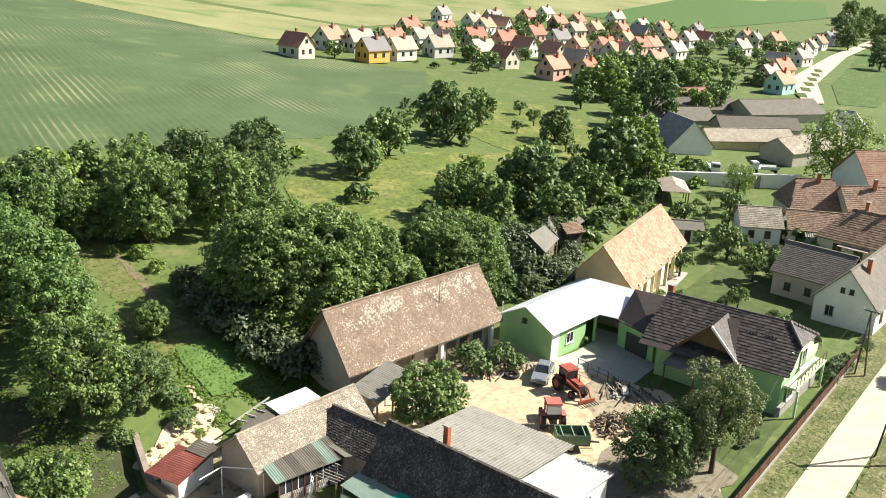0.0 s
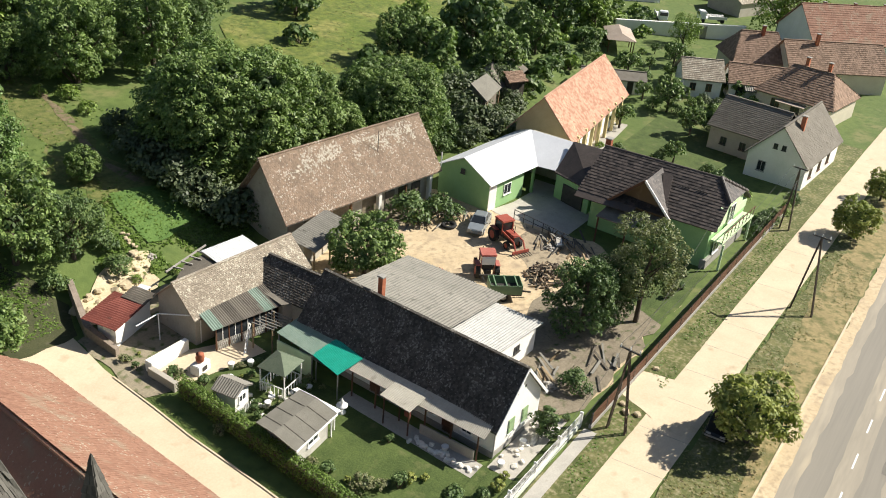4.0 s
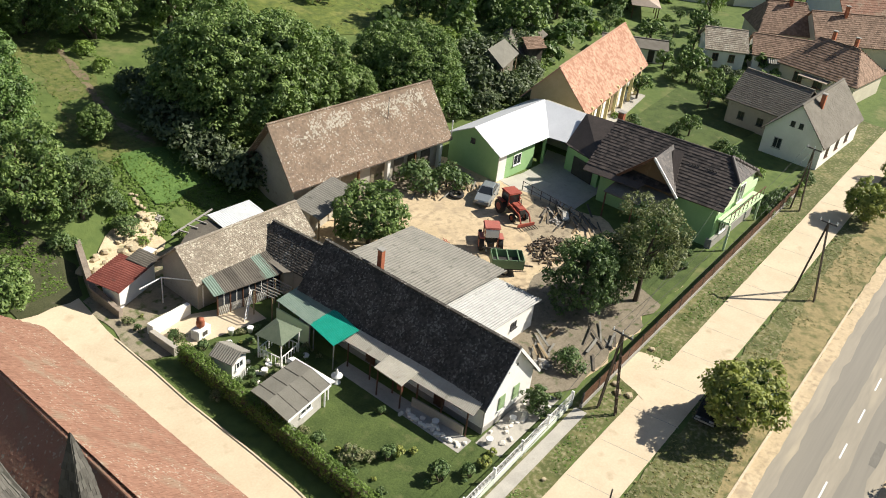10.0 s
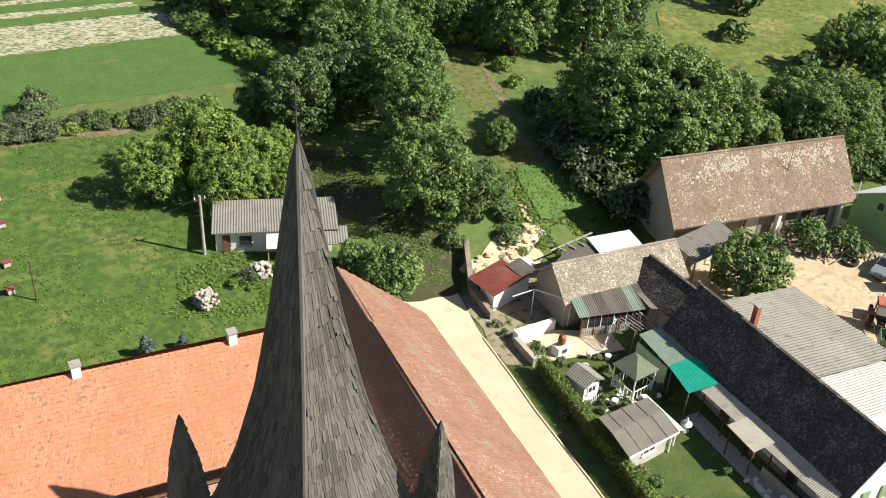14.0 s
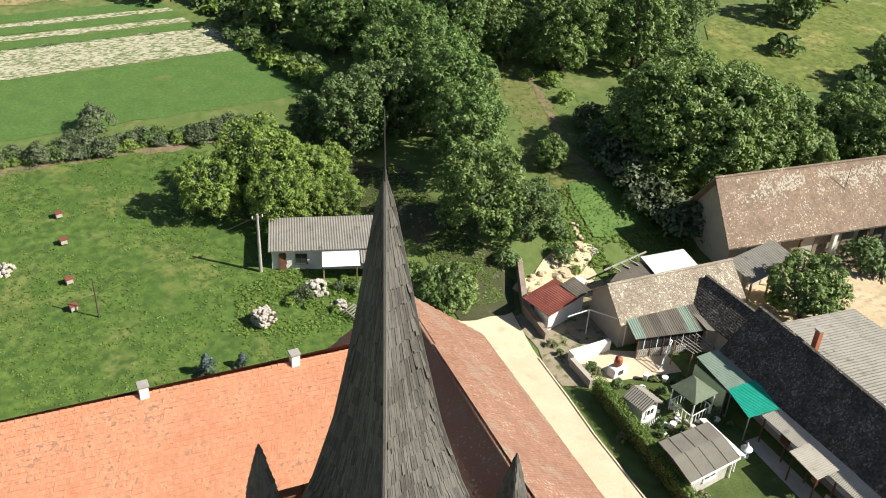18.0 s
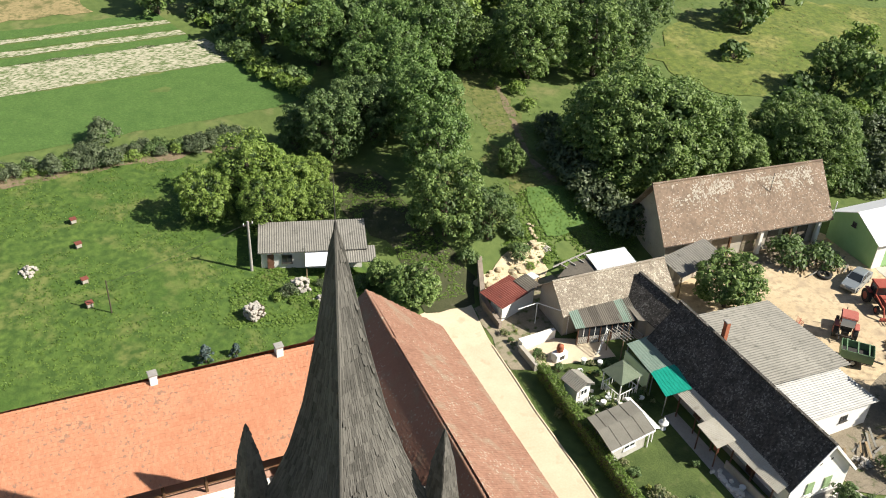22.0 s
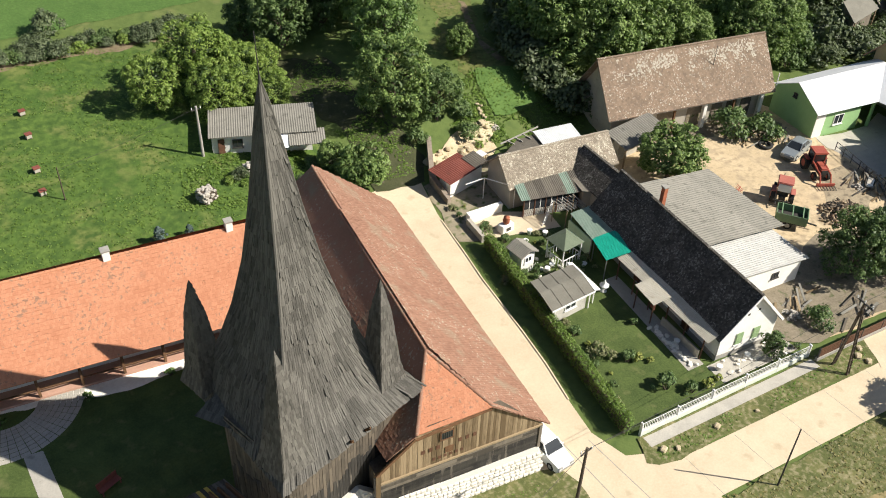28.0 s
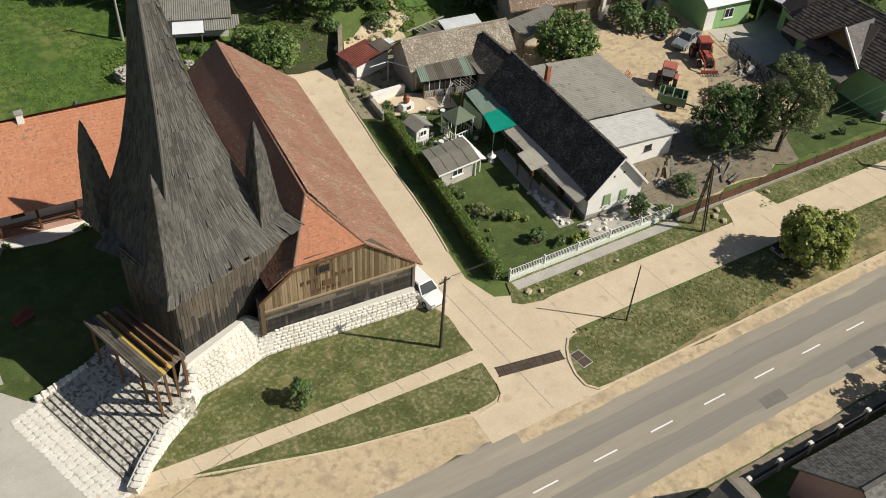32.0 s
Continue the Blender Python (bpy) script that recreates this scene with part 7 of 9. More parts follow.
stand(oaks, 4.2, [(2.6, 44.0, 4.4), (28.0, 69.6, 5.0), (37.0, 67.6, 5.2), (31.4, 75.4, 5.0), (22.6, 74.2, 3.4), (66.7, 53.1, 3.8)], sunk=0.26)
front_acacias = [make_tree("acacia_tree", "bright yellow-green acacia beside the meadow shed", 12 + k, 9, 4.4, 0.6, LEAF_LIGHT, clumps=320, leaves=34, size=0.14, shape=0.9, parted=0.1, lump=(0.085, 0.14), lobes=16) for k in range(2)]
stand(front_acacias, 4.3, [(-18.6, 55.6, 3.1), (-13.6, 57.2, 4.2), (-13.4, 52.6, 3.1), (-7.1, 56.5, 2.5), (-7.6, 52.1, 2.1), (-10.4, 55.4, 3.2), (-10.8, 52.6, 2.3)], sunk=0.18)
acacias = [make_tree("acacia_tree", "soft green feathery acacia in the hollow", 14 + k, 10, 4.4, 0.7, LEAF_ACACIA, clumps=320, leaves=34, size=0.14, shape=0.9, parted=0.1, lump=(0.085, 0.14), lobes=16) for k in range(2)]
stand(acacias, 4.3, [(7.6, 58.4, 4.7), (5.7, 52.2, 4.3), (10.2, 70.6, 4.2), (8.2, 63.6, 4.3), (12.0, 78.2, 4.2), (16.2, 75.6, 4.2), (3.4, 81.5, 4.0), (8.6, 77.3, 4.0), (5.2, 70.8, 3.6)], sunk=0.26)
darks = [make_tree("dark_tree", "tall dark tree in the shaded hollow", 8 + k, 10.4, 4.6, 0.6, LEAF_DARK, clumps=320, leaves=28, size=0.17, shape=0.85, lump=(0.08, 0.13), lobes=15) for k in range(2)]
stand(darks, 4.5, [(-2.6, 61.4, 3.9), (-5.6, 64.6, 2.7), (2.6, 62.4, 3.6), (6.7, 42.2, 2.8), (1.4, 66.5, 3.0), (18.7, 77.5, 4.8), (42.2, 79.2, 4.6), (50.6, 76.4, 5.0), (44.4, 69.9, 4.0), (28.4, 5.6, 3.3), (31.2, 5.0, 2.8)], sunk=0.2)
# trees further up the slope
far_trees = [make_tree("slope_tree", "rounded green tree on the far slope", 17 + k, 8.4, 4.2, 0.5, m, clumps=110, leaves=20, size=0.34, shape=0.85, lump=(0.11, 0.18), lobes=11) for k, m in enumerate((LEAF_MID, LEAF_DARK, LEAF_LIGHT))]
stand(far_trees, 4.1, [(-1.1, 91.0, 3.9), (7.6, 86.9, 3.9), (18.6, 85.6, 3.6), (31.9, 89.0, 3.4), (13.5, 94.0, 3.8), (25.0, 84.0, 4.2), (37.0, 84.5, 4.0), (69.2, 74.4, 4.0), (73.5, 76.5, 3.2), (84.5, 80.4, 4.1), (104.8, 83.6, 6.0), (110.5, 87.0, 3.6), (126.9, 90.9, 4.0), (129.4, 73.6, 3.7), (78.1, 59.3, 3.4), (69.0, 49.1, 3.8), (82.5, 51.2, 5.2), (87.0, 54.5, 4.4), (78.1, 43.4, 3.6), (112.6, 52.6, 5.8), (126.4, 54.0, 5.4), (159.5, 72.4, 4.0), (176.3, 73.5, 6.8), (188.6, 91.8, 6.0), (93.0, 46.0, 3.4), (100.0, 52.0, 3.0), (119.0, 48.0, 3.4), (-12.0, 104.0, 3.5), (-3.0, 102.0, 4.0), (6.0, 104.0, 4.2)], sunk=0.28)
olive = make_tree("olive_toned_tree", "tall olive-toned tree with a loose crown by the yard gate", 23, 11, 3.7, 0.9, LEAF_OLIVE, clumps=380, leaves=32, size=0.1, shape=0.85, lump=(0.09, 0.15), girth=0.6, lobes=14, parted=0.1)
plant(olive, [(33.0, 2.6, 1.0, 0)])
lime = make_tree("street_tree", "round yellow-green street tree on the verge", 31, 5.2, 3.3, 0.7, LEAF_YELLOW, clumps=330, leaves=24, size=0.15, shape=0.8, lump=(0.08, 0.13), lobes=15)
plant(lime, [(23.2, -10.2, 1.02, 0), (64.5, -8.6, 0.85, 60), (78, -9.0, 0.7, 90)])
yard = make_tree("yard_tree", "low bushy fruit tree standing in the yard", 41, 5.6, 3.5, 0.5, LEAF_MID, clumps=330, leaves=24, size=0.16, shape=0.8, lump=(0.08, 0.13), lobes=14)
plant(yard, [(23.6, 24.8, 1.02, 0), (-4.5, 36.4, 0.76, 40), (14.4, 50.5, 0.56, 90), (-6.1, 40.1, 0.5, 150)])
willow = make_tree("willow_tree", "pale weeping willow behind the tiled houses", 44, 9, 4.6, 0.5, LEAF_LIGHT, clumps=120, leaves=40, size=0.2, shape=0.6, tall=1.8)
plant(willow, [(150, 23.5, 1.45, 0), (127, 34, 0.6, 50)])
fruit = make_tree("orchard_tree", "small round orchard tree in grass", 52, 3.4, 1.6, 0.7, LEAF_MID, clumps=60, leaves=16, size=0.16, lump=(0.13, 0.2), lobes=8)
plant(fruit, [(77, 24, 1.2, 0), (82, 16, 1.25, 40), (86, 14, 1.2, 80), (89, 22, 1.4, 20), (76.5, 30, 1.3, 60), (95, 24, 1.1, 10), (100, 33, 1.3, 5), (124, 68, 1.2, 9), (131, 74, 1.1, 30), (138, 84, 1.2, 55), (128, 82, 0.9, 0), (145, 92, 1.1, 20), (120, 64, 1.0, 80), (71, 14, 0.9, 40), (84, 31, 1.3, 15), (92, 12, 1.2, 0), (104, 18, 1.1, 60), (112, 30, 1.3, 20)])
field_bush = shrub("field_bush", "lone grey-green bush at the field edge", 59, 3.6, 2.0, LEAF_GREY, clumps=60, leaves=22, size=0.16)
field_bush.matrix_basis = place(field_bush, -25.4, 73.4)
weep = shrub("drooping_shrub", "grey-green drooping bush on the bank", 61, 3.6, 2.4, LEAF_GREY, clumps=70, leaves=20, size=0.2)
plant(weep, [(20.6, 47.6, 1.15, 0), (20.2, 44.8, 1.2, 60), (22.4, 39.0, 1.2, 20), (21.6, 51.8, 1.05, 100), (22.8, 56.2, 0.9, 30), (20.6, 42.4, 1.15, 0), (27.5, 40.0, 0.8, 70), (21.0, 49.8, 1.0, 140), (24.6, 37.4, 0.9, 80), (21.4, 40.6, 1.1, 200), (60.4, 36.4, 1.3, 20), (62.6, 34.6, 1.1, 90), (65.2, 35.4, 1.0, 150), (60.9, 38.8, 1.35, 200), (68.4, 36.2, 0.95, 40)])
bush = shrub("leafy_shrub", "dense dark green shrub on the slope", 63, 2.6, 1.9, LEAF_DARK, clumps=62, leaves=18, size=0.17)
plant(bush, [(35.4, 28.6, 1.3, 0), (38.0, 26.4, 1.15, 40), (25.2, 34.2, 0.5, 10), (20.7, 2.4, 0.75, 0), (8.8, 39.6, 0.7, 0), (3.4, 40.4, 0.7, 60), (9.6, 42.0, 0.7, 20), (66, 6.0, 0.8, 0), (63.5, 5.2, 0.7, 50), (68.5, 7.6, 0.75, 20), (58.5, 0.2, 0.5, 0), (60.5, 0.4, 0.55, 70), (62.5, 0.1, 0.5, 20), (-8, 41, 0.5, 0), (-10.4, 41.6, 0.45, 40)])
bright = shrub("bright_shrub", "sunlit yellow-green bush in rough grass", 66, 2.2, 1.7, LEAF_LIGHT, clumps=50, leaves=18, size=0.16)
plant(bright, [(66.4, 3.6, 0.6, 0), (27.0, 33.8, 0.5, 0), (23.8, 62.4, 0.7, 0), (24.6, 66.5, 0.8, 50), (9.0, 46.5, 0.6, 20), (22.5, 69.0, 0.6, 90)])
far_bush = shrub("slope_bush", "rough bush on the upper slope", 67, 2.4, 1.9, LEAF_DARK, clumps=26, leaves=14, size=0.32)
far_bright = shrub("slope_bush", "sunlit rough bush on the upper slope", 68, 2.2, 1.8, LEAF_LIGHT, clumps=24, leaves=14, size=0.32)
plant(far_bush, [(62.0, 53.6, 1.5, 0), (58.4, 52.0, 1.2, 60), (60.3, 65.4, 1.3, 20)])
far_bright.matrix_basis = place(far_bright, 68.0, 86.0, 1.0)


def scatter(obs, outline, n, smin, smax, seed, gap=1.6):
    """Copies of the given plants over a piece of land."""
    rng = np.random.RandomState(seed)
    xs0, ys0 = [p[0] for p in outline], [p[1] for p in outline]
    put = []
    tries = 0
    while len(put) < n and tries < n * 40:
        tries += 1
        x, y = rng.uniform(min(xs0), max(xs0)), rng.uniform(min(ys0), max(ys0))
        c = False
        for (ax, ay), (bx, by) in zip(outline, outline[1:] + outline[:1]):
            if (ay > y) != (by > y) and x < (bx - ax) * (y - ay) / (by - ay) + ax:
                c = not c
        if not c or any((x - u) ** 2 + (y - v) ** 2 < gap * gap for u, v in put):
            continue
        put.append((x, y))
        o = obs[rng.randint(len(obs))]
        copy_thing_scaled(o, place(o, x, y, rng.uniform(smin, smax), rng.uniform(0, 360)))


hedgerow = [(-6.6, 92.0), (-4.3, 87.0), (-2.4, 81.5), (0.1, 73.0)]
rng = np.random.RandomState(91)
for (ax, ay), (bx, by) in zip(hedgerow, hedgerow[1:]):
    for k in range(8):
        f = (k + rng.uniform(0.2, 0.8)) / 8
        o = (bright, bush, bright)[rng.randint(3)]
        x, y = ax + (bx - ax) * f + rng.normal() * 0.5, ay + (by - ay) * f
        copy_thing_scaled(o, place(o, x, y, rng.uniform(0.6, 1.0), rng.uniform(0, 360)))
scatter([weep, bush, bright, bush], [(50, 38), (58, 34), (66, 36), (76, 38), (78, 44), (70, 48), (54, 46)], 40, 0.8, 1.3, 2, 1.9)
scatter([far_bush, far_bright, far_bush], [(76, 38), (98, 40), (104, 48), (92, 54), (76, 50)], 26, 0.9, 1.5, 22, 2.4)
scatter([far_trees[1], far_trees[0], far_trees[2]], [(4, 72), (9, 70), (14, 82), (20, 98), (8, 104), (-2, 104), (2, 90)], 9, 0.65, 0.95, 3, 4.6)
scatter([weep, bright, weep, bush], [(-40, 69.2), (-12, 68.4), (-10, 70.2), (-40, 71.2)], 80, 0.3, 0.62, 5, 0.5)
scatter([far_bush, far_bright, far_bush], [(-8, 104), (-5, 86), (-3, 78), (1, 80), (-2, 96), (-4, 108)], 20, 0.6, 1.0, 6, 1.8)
scatter([far_trees[0], far_trees[2]], [(160, 70), (205, 62), (225, 80), (250, 90), (245, 112), (215, 116), (190, 108), (168, 92)], 20, 0.6, 1.0, 8, 6)
scatter([bush, bright, fruit], [(88, 8), (112, 8), (118, 38), (104, 46), (92, 34)], 34, 0.5, 1.0, 9, 2)
scatter([far_bush, far_bright], [(82, 86), (118, 96), (160, 124), (158, 130), (112, 102), (84, 91)], 22, 0.5, 0.9, 11, 3)
scatter([far_trees[1], far_trees[0]], [(330, 20), (520, 40), (700, 90), (660, 150), (480, 110), (340, 60)], 50, 1.0, 1.6, 12, 9)
scatter([far_bush, far_bright], [(104, 44), (128, 40), (150, 56), (140, 62), (116, 54)], 22, 0.6, 1.2, 13, 2.5)
scatter([bush, bright], [(8.5, 36.5), (13, 36.5), (12.5, 41), (11, 43), (9, 42)], 6, 0.3, 0.5, 14, 1.4)
scatter([far_bush, far_bush, far_bright], [(16, 84), (30, 80), (60, 82), (66, 86), (60, 92), (30, 96), (18, 98)], 26, 0.8, 1.4, 34, 2.6)
scatter([far_bush, far_bright], [(96, 44), (104, 43), (140, 52), (136, 60), (104, 58)], 22, 0.7, 1.3, 35, 2.4)
scatter([bush, fruit, bright, fruit], [(59, 11), (72, 8.5), (73, 21), (70, 24), (60, 22)], 12, 0.35, 0.6, 37, 2.2)
scatter([bush, fruit, weep], [(84, 8), (96, 6), (97, 22), (90, 27), (84, 20)], 14, 0.4, 0.8, 38, 2.0)
scatter([bush, bright], [(57.5, 0.2), (72, -0.6), (72, -1.6), (57.5, -1.0)], 9, 0.3, 0.5, 39, 1.2)

# grass tufts and low weeds, uncountable
TUFT = leaf_mat("grass_blades", (0.09, 0.16, 0.025), (0.17, 0.25, 0.055))
TUFT_DRY = leaf_mat("dry_blades", (0.13, 0.14, 0.045), (0.30, 0.25, 0.10))


def tufts(name, outline, n, material, size, label, seed):
    rng = np.random.RandomState(seed)
    xs0, ys0 = [p[0] for p in outline], [p[1] for p in outline]
    cl = []
    while len(cl) < n:
        x, y = rng.uniform(min(xs0), max(xs0)), rng.uniform(min(ys0), max(ys0))
        c = False
        for (ax, ay), (bx, by) in zip(outline, outline[1:] + outline[:1]):
            if (ay > y) != (by > y) and x < (bx - ax) * (y - ay) / (by - ay) + ax:
                c = not c
        if c and noise.noise((x * 0.22, y * 0.22, seed)) > -0.18:
            cl.append((x, y, height(x, y) + 0.03, size * 1.4))
    ob = leaf_cloud(name, seed, cl, 7, size, material, None, flat=0.1, lift=1.6)
    return tagged(ob, label, "grass", "", "stuff")


tufts("meadow_tufts", [(-60, 33), (-8, 34), (-8, 52), (-13, 65), (-24, 69), (-60, 67)], 9000, TUFT, 0.085, "tufts in the meadow grass", 1)
tufts("slope_tufts", [(6, 44), (20, 44), (30, 76), (60, 70), (84, 80), (60, 92), (24, 96)], 1400, TUFT, 0.09, "long grass on the slope", 2)
tufts("hollow_weeds", [(-3.6, 36.5), (1.2, 36.5), (2.6, 40), (1.4, 47), (0, 57), (-5.5, 58), (-4.2, 50), (-3.2, 42)], 1500, TUFT, 0.1, "rank weeds along the shaded track", 8)
tufts("verge_tufts", [(1, -7.0), (60, -7.4), (60, -12), (1, -12)], 2400, TUFT_DRY, 0.09, "weeds on the verge", 3)
tufts("church_lawn_tufts", [(-9, 0.3), (-18, 0.9), (-25, -0.4), (-29.6, -3.4), (-20, -4.2), (-7.9, -4.6)], 900, TUFT, 0.07, "weeds on the church lawn", 4)
tufts("house_verge_tufts", [(0, -1.5), (60, -1.5), (60, -3.5), (0, -2.7)], 900, TUFT, 0.09, "weeds on the house verge", 5)
tufts("bank_tufts", [(9, 38), (22, 36.5), (26, 46), (14, 47), (7, 44)], 2000, TUFT, 0.12, "rank growth on the bank", 6)
tufts("pasture_tufts", [(50, 58), (78, 50), (108, 60), (112, 74), (84, 82), (62, 80), (48, 70)], 1200, TUFT_DRY, 0.11, "long yellowing grass of the upper meadow", 7)
rocks = thing("clay_rocks", 0, 0, 0, 0, "broken pale rocks on the clay bank", "rock", "", "structure")
rng = np.random.RandomState(3)
ROCK = mat("clay_rock", (0.37, 0.30, 0.19), (0.56, 0.47, 0.32), scale=1.2, fine=6, bump=0.6, c=(0.15, 0.14, 0.06), stain=0.32)
rock_me = [m.copy() for m in stones]
for m in rock_me:
    m.materials[0] = ROCK
for k in range(52):
    if k < 44:
        f = rng.rand()
        x, y = 3.4 + 8.4 * f + rng.normal() * 0.3, 36.2 + 3.2 * f + rng.normal() * 0.9
    else:
        f = (k - 44) / 8 * 0.4
        x, y = 11.6 + 1.8 * f + rng.normal() * 0.2, 40.6 + 5.4 * f
    o = new("rock", rock_me[k % 5])
    o.parent = rocks
    w = rng.uniform(0.25, 0.7) if k < 44 else rng.uniform(0.2, 0.35)
    o.matrix_basis = pose(x, y, height(x, y) + 0.12 + w * 0.12, rng.uniform(-25, 25), rng.uniform(-25, 25), rng.uniform(0, 180)) @ Matrix.Diagonal((w * 1.3, w, w * rng.uniform(0.4, 0.8), 1))

# ---- houses behind the yard ----
CREAM = mat("cream_render", (0.52, 0.47, 0.36), (0.62, 0.57, 0.45), scale=0.6, fine=8, bump=0.1)
PINK = mat("pink_render", (0.58, 0.34, 0.27), (0.66, 0.41, 0.33), scale=0.6, fine=8, bump=0.1)
PALEBLUE = mat("pale_blue_render", (0.55, 0.62, 0.66), (0.64, 0.70, 0.73), scale=0.6, fine=8, bump=0.1)
AMBER = mat("amber_render", (0.66, 0.36, 0.08), (0.76, 0.45, 0.12), scale=0.6, fine=8, bump=0.1)
TURQ = mat("turquoise_render", (0.36, 0.58, 0.52), (0.44, 0.66, 0.60), scale=0.6, fine=8, bump=0.1)
TILE_RED = mat("red_roof_tile", (0.34, 0.145, 0.10), (0.46, 0.22, 0.155), scale=0.5, fine=5, bump=0.3, island=0.4)
TILE_PALE = mat("pale_roof_tile", (0.36, 0.29, 0.23), (0.50, 0.41, 0.33), scale=0.5, fine=5, bump=0.3, island=0.4)
TILE_GREY = mat("grey_roof_tile", (0.22, 0.21, 0.20), (0.34, 0.32, 0.30), scale=0.5, fine=5, bump=0.3, island=0.4)
brh = gable_house("brown_roofed_house", 104.0, 1.5, -8, 10.0, 11.0, 3.2, 6.6, CREAM, TILE_BROWN, "cream house with a hipped brown tile roof", hip=3.0, tw=0.4, th=0.45)
for wy in (2, 5, 8):
    window(brh, -5.03, wy, 1.0, 1.3, 1.4, 3, BROWNPAINT)
boxpart("awning", brh, TILE_PALE, -6.4, -5.0, 3.4, 7.6, 2.4, 2.5)
for cy in (3.5, 6.8):
    chimney(brh, 0.6, cy, 5.6, 7.8, 0.5)
lo = eave_house("long_low_house", (101.2, 17.6), (105.6, 8.4), 7.0, 2.9, 4.9, WHITEWASH, TILE_BROWN, "long low white house with a patched brown roof", tw=0.3, th=0.34)
lo2 = eave_house("low_grey_house", (97.6, 23.4), (101.0, 17.9), 7.0, 2.9, 5.0, WHITEWASH, TILE_LICHEN, "low white house with a grey lichened roof", tw=0.3, th=0.34)
for wy in (1.4, 3.8):
    window(lo2, 3.13, wy, 1.0, 0.9, 1.1, 1, BROWNPAINT)
for wy in (1.5, 4.5, 7.5):
    window(lo, 3.13, wy, 1.0, 1.0, 1.2, 1, BROWNPAINT)
roof_plane(lo, [(4.7, 2, 2.1), (4.7, 6.4, 2.1), (3.1, 6.4, 2.6), (3.1, 2, 2.6)], CORRUGATED, name="porch_sheet", tiles=False, rib=0.3)
low2 = gable_house("low_shed_row", 95, 28.5, 30, 3.6, 9.0, 2.2, 2.9, WHITEWASH, FELT, "row of low white sheds with felt roofs", category="shed", tiles=False)
for wy in (2, 4.5, 7):
    door(low2, -1.82, wy, 0, 0.9, 1.8, 3, IRON)
th2 = eave_house("tiled_house", (111.5, 20.4), (117.4, 12.4), 9.0, 3.5, 7.2, CREAM, TILE_BROWN, "broad house with a lichened brown roof", hip=2.0, tw=0.33, th=0.38)
th3 = eave_house("tiled_house", (113.6, 12.0), (124.4, -1.0), 9.0, 3.5, 7.0, CREAM, TILE_BROWN, "house with a grey-brown tiled roof", tw=0.33, th=0.38)
for hh in (th2, th3):
    chimney(hh, 0.5, 5, 6.2, 8.2, 0.5)
big = eave_house("long_tiled_barn", (133.4, 13.4), (150, -4.4), 14, 3.9, 9.0, WHITEWASH, TILE_CHURCH, "long barn with a red-brown tile roof", category="barn", tw=0.45, th=0.5)
for cy in (5, 11, 17):
    chimney(big, -1.4, cy, 7.0, 9.0, 0.5)
dt = gable_house("dark_gabled_house", 148.3, 51.9, -40, 10.0, 11, 3.0, 8.2, WHITEWASH, TILE_GREY, "white gabled house with a steep dark roof", tw=0.4, th=0.45)
pav = thing("garden_pavilion", 114, 41, 0.2, 30, "open garden pavilion with a pale felt roof", "pavilion")
roof_plane(pav, [(-4.5, -2.4, 2.5), (4.5, -2.4, 2.5), (3.2, 0, 3.4), (-3.2, 0, 3.4)], TILE_PALE, tiles=False)
roof_plane(pav, [(4.5, 2.4, 2.5), (-4.5, 2.4, 2.5), (-3.2, 0, 3.4), (3.2, 0, 3.4)], TILE_PALE, tiles=False)
roof_plane(pav, [(4.5, -2.4, 2.5), (4.5, 2.4, 2.5), (3.2, 0, 3.4)], TILE_PALE, tiles=False)
roof_plane(pav, [(-4.5, 2.4, 2.5), (-4.5, -2.4, 2.5), (-3.2, 0, 3.4)], TILE_PALE, tiles=False)
for px in (-4.1, -1.4, 1.4, 4.1):
    for py in (-2.1, 2.1):
        post(pav, px, py, -0.3, 2.5, 0.16, TIMBER)
ho = gable_house("hillside_shed", 70.0, 40.2, -60, 4.0, 5.5, 2.2, 4.0, GREYWALL, FELT, "old shed with a sagging grey roof on the bank", category="shed", tiles=False, z=height(70.0, 40.2))
ho2 = gable_house("dark_shed", 76.0, 42.0, -80, 3.6, 4.5, 1.9, 2.9, BOARD, CORR_DARK, "dark wooden shed on the bank", category="shed", tiles=False, z=height(76.0, 42.0))
ww = thing("white_boundary_wall", 0, 0, 0, 0, "long white yard wall with a garage door", "wall")
prism("wall", ww, WHITEWASH, [(124, 46), (140, 27), (140.5, 27.4), (124.5, 46.4)], -0.1, 2.6)
o = boxpart("garage_door", ww, STEEL, -1.6, 1.6, -0.06, 0.06, 0, 2.3)
o.matrix_basis = pose(134.0, 33.9, 0, 0, 0, -50)
for p, q, dep, e, r, wm, rm, lab in (
        ((169, 74), (184, 60), 10, 3.0, 5.4, GREYWALL, FELT, "long low farm shed with a weathered felt roof"),
        ((175, 55.4), (188, 40.4), 9, 3.0, 5.2, GREYWALL, CORR_DARK, "long low farm shed with a dark sheet roof"),
        ((199, 56.4), (217.5, 42.7), 13, 3.2, 6.0, GREYWALL, FELT, "broad farm shed with a grey felt roof"),
        ((157.5, 51.4), (172.4, 37.2), 8, 3.0, 5.0, OCHRE, TILE_LICHEN, "open cart shed with a patched tile roof"),
        ((158, 33.6), (180, 26), 9, 3.0, 5.4, GREYWALL, TILE_LICHEN, "long farm shed with a mottled roof"),
        ((186, 78), (206, 62), 10, 3.0, 5.4, GREYWALL, CORR_DARK, "long low farm shed with a dark sheet roof")):
    eave_house("farm_shed", p, q, dep, e, r, wm, rm, lab, category="shed", tiles=False, group="far farm sheds")
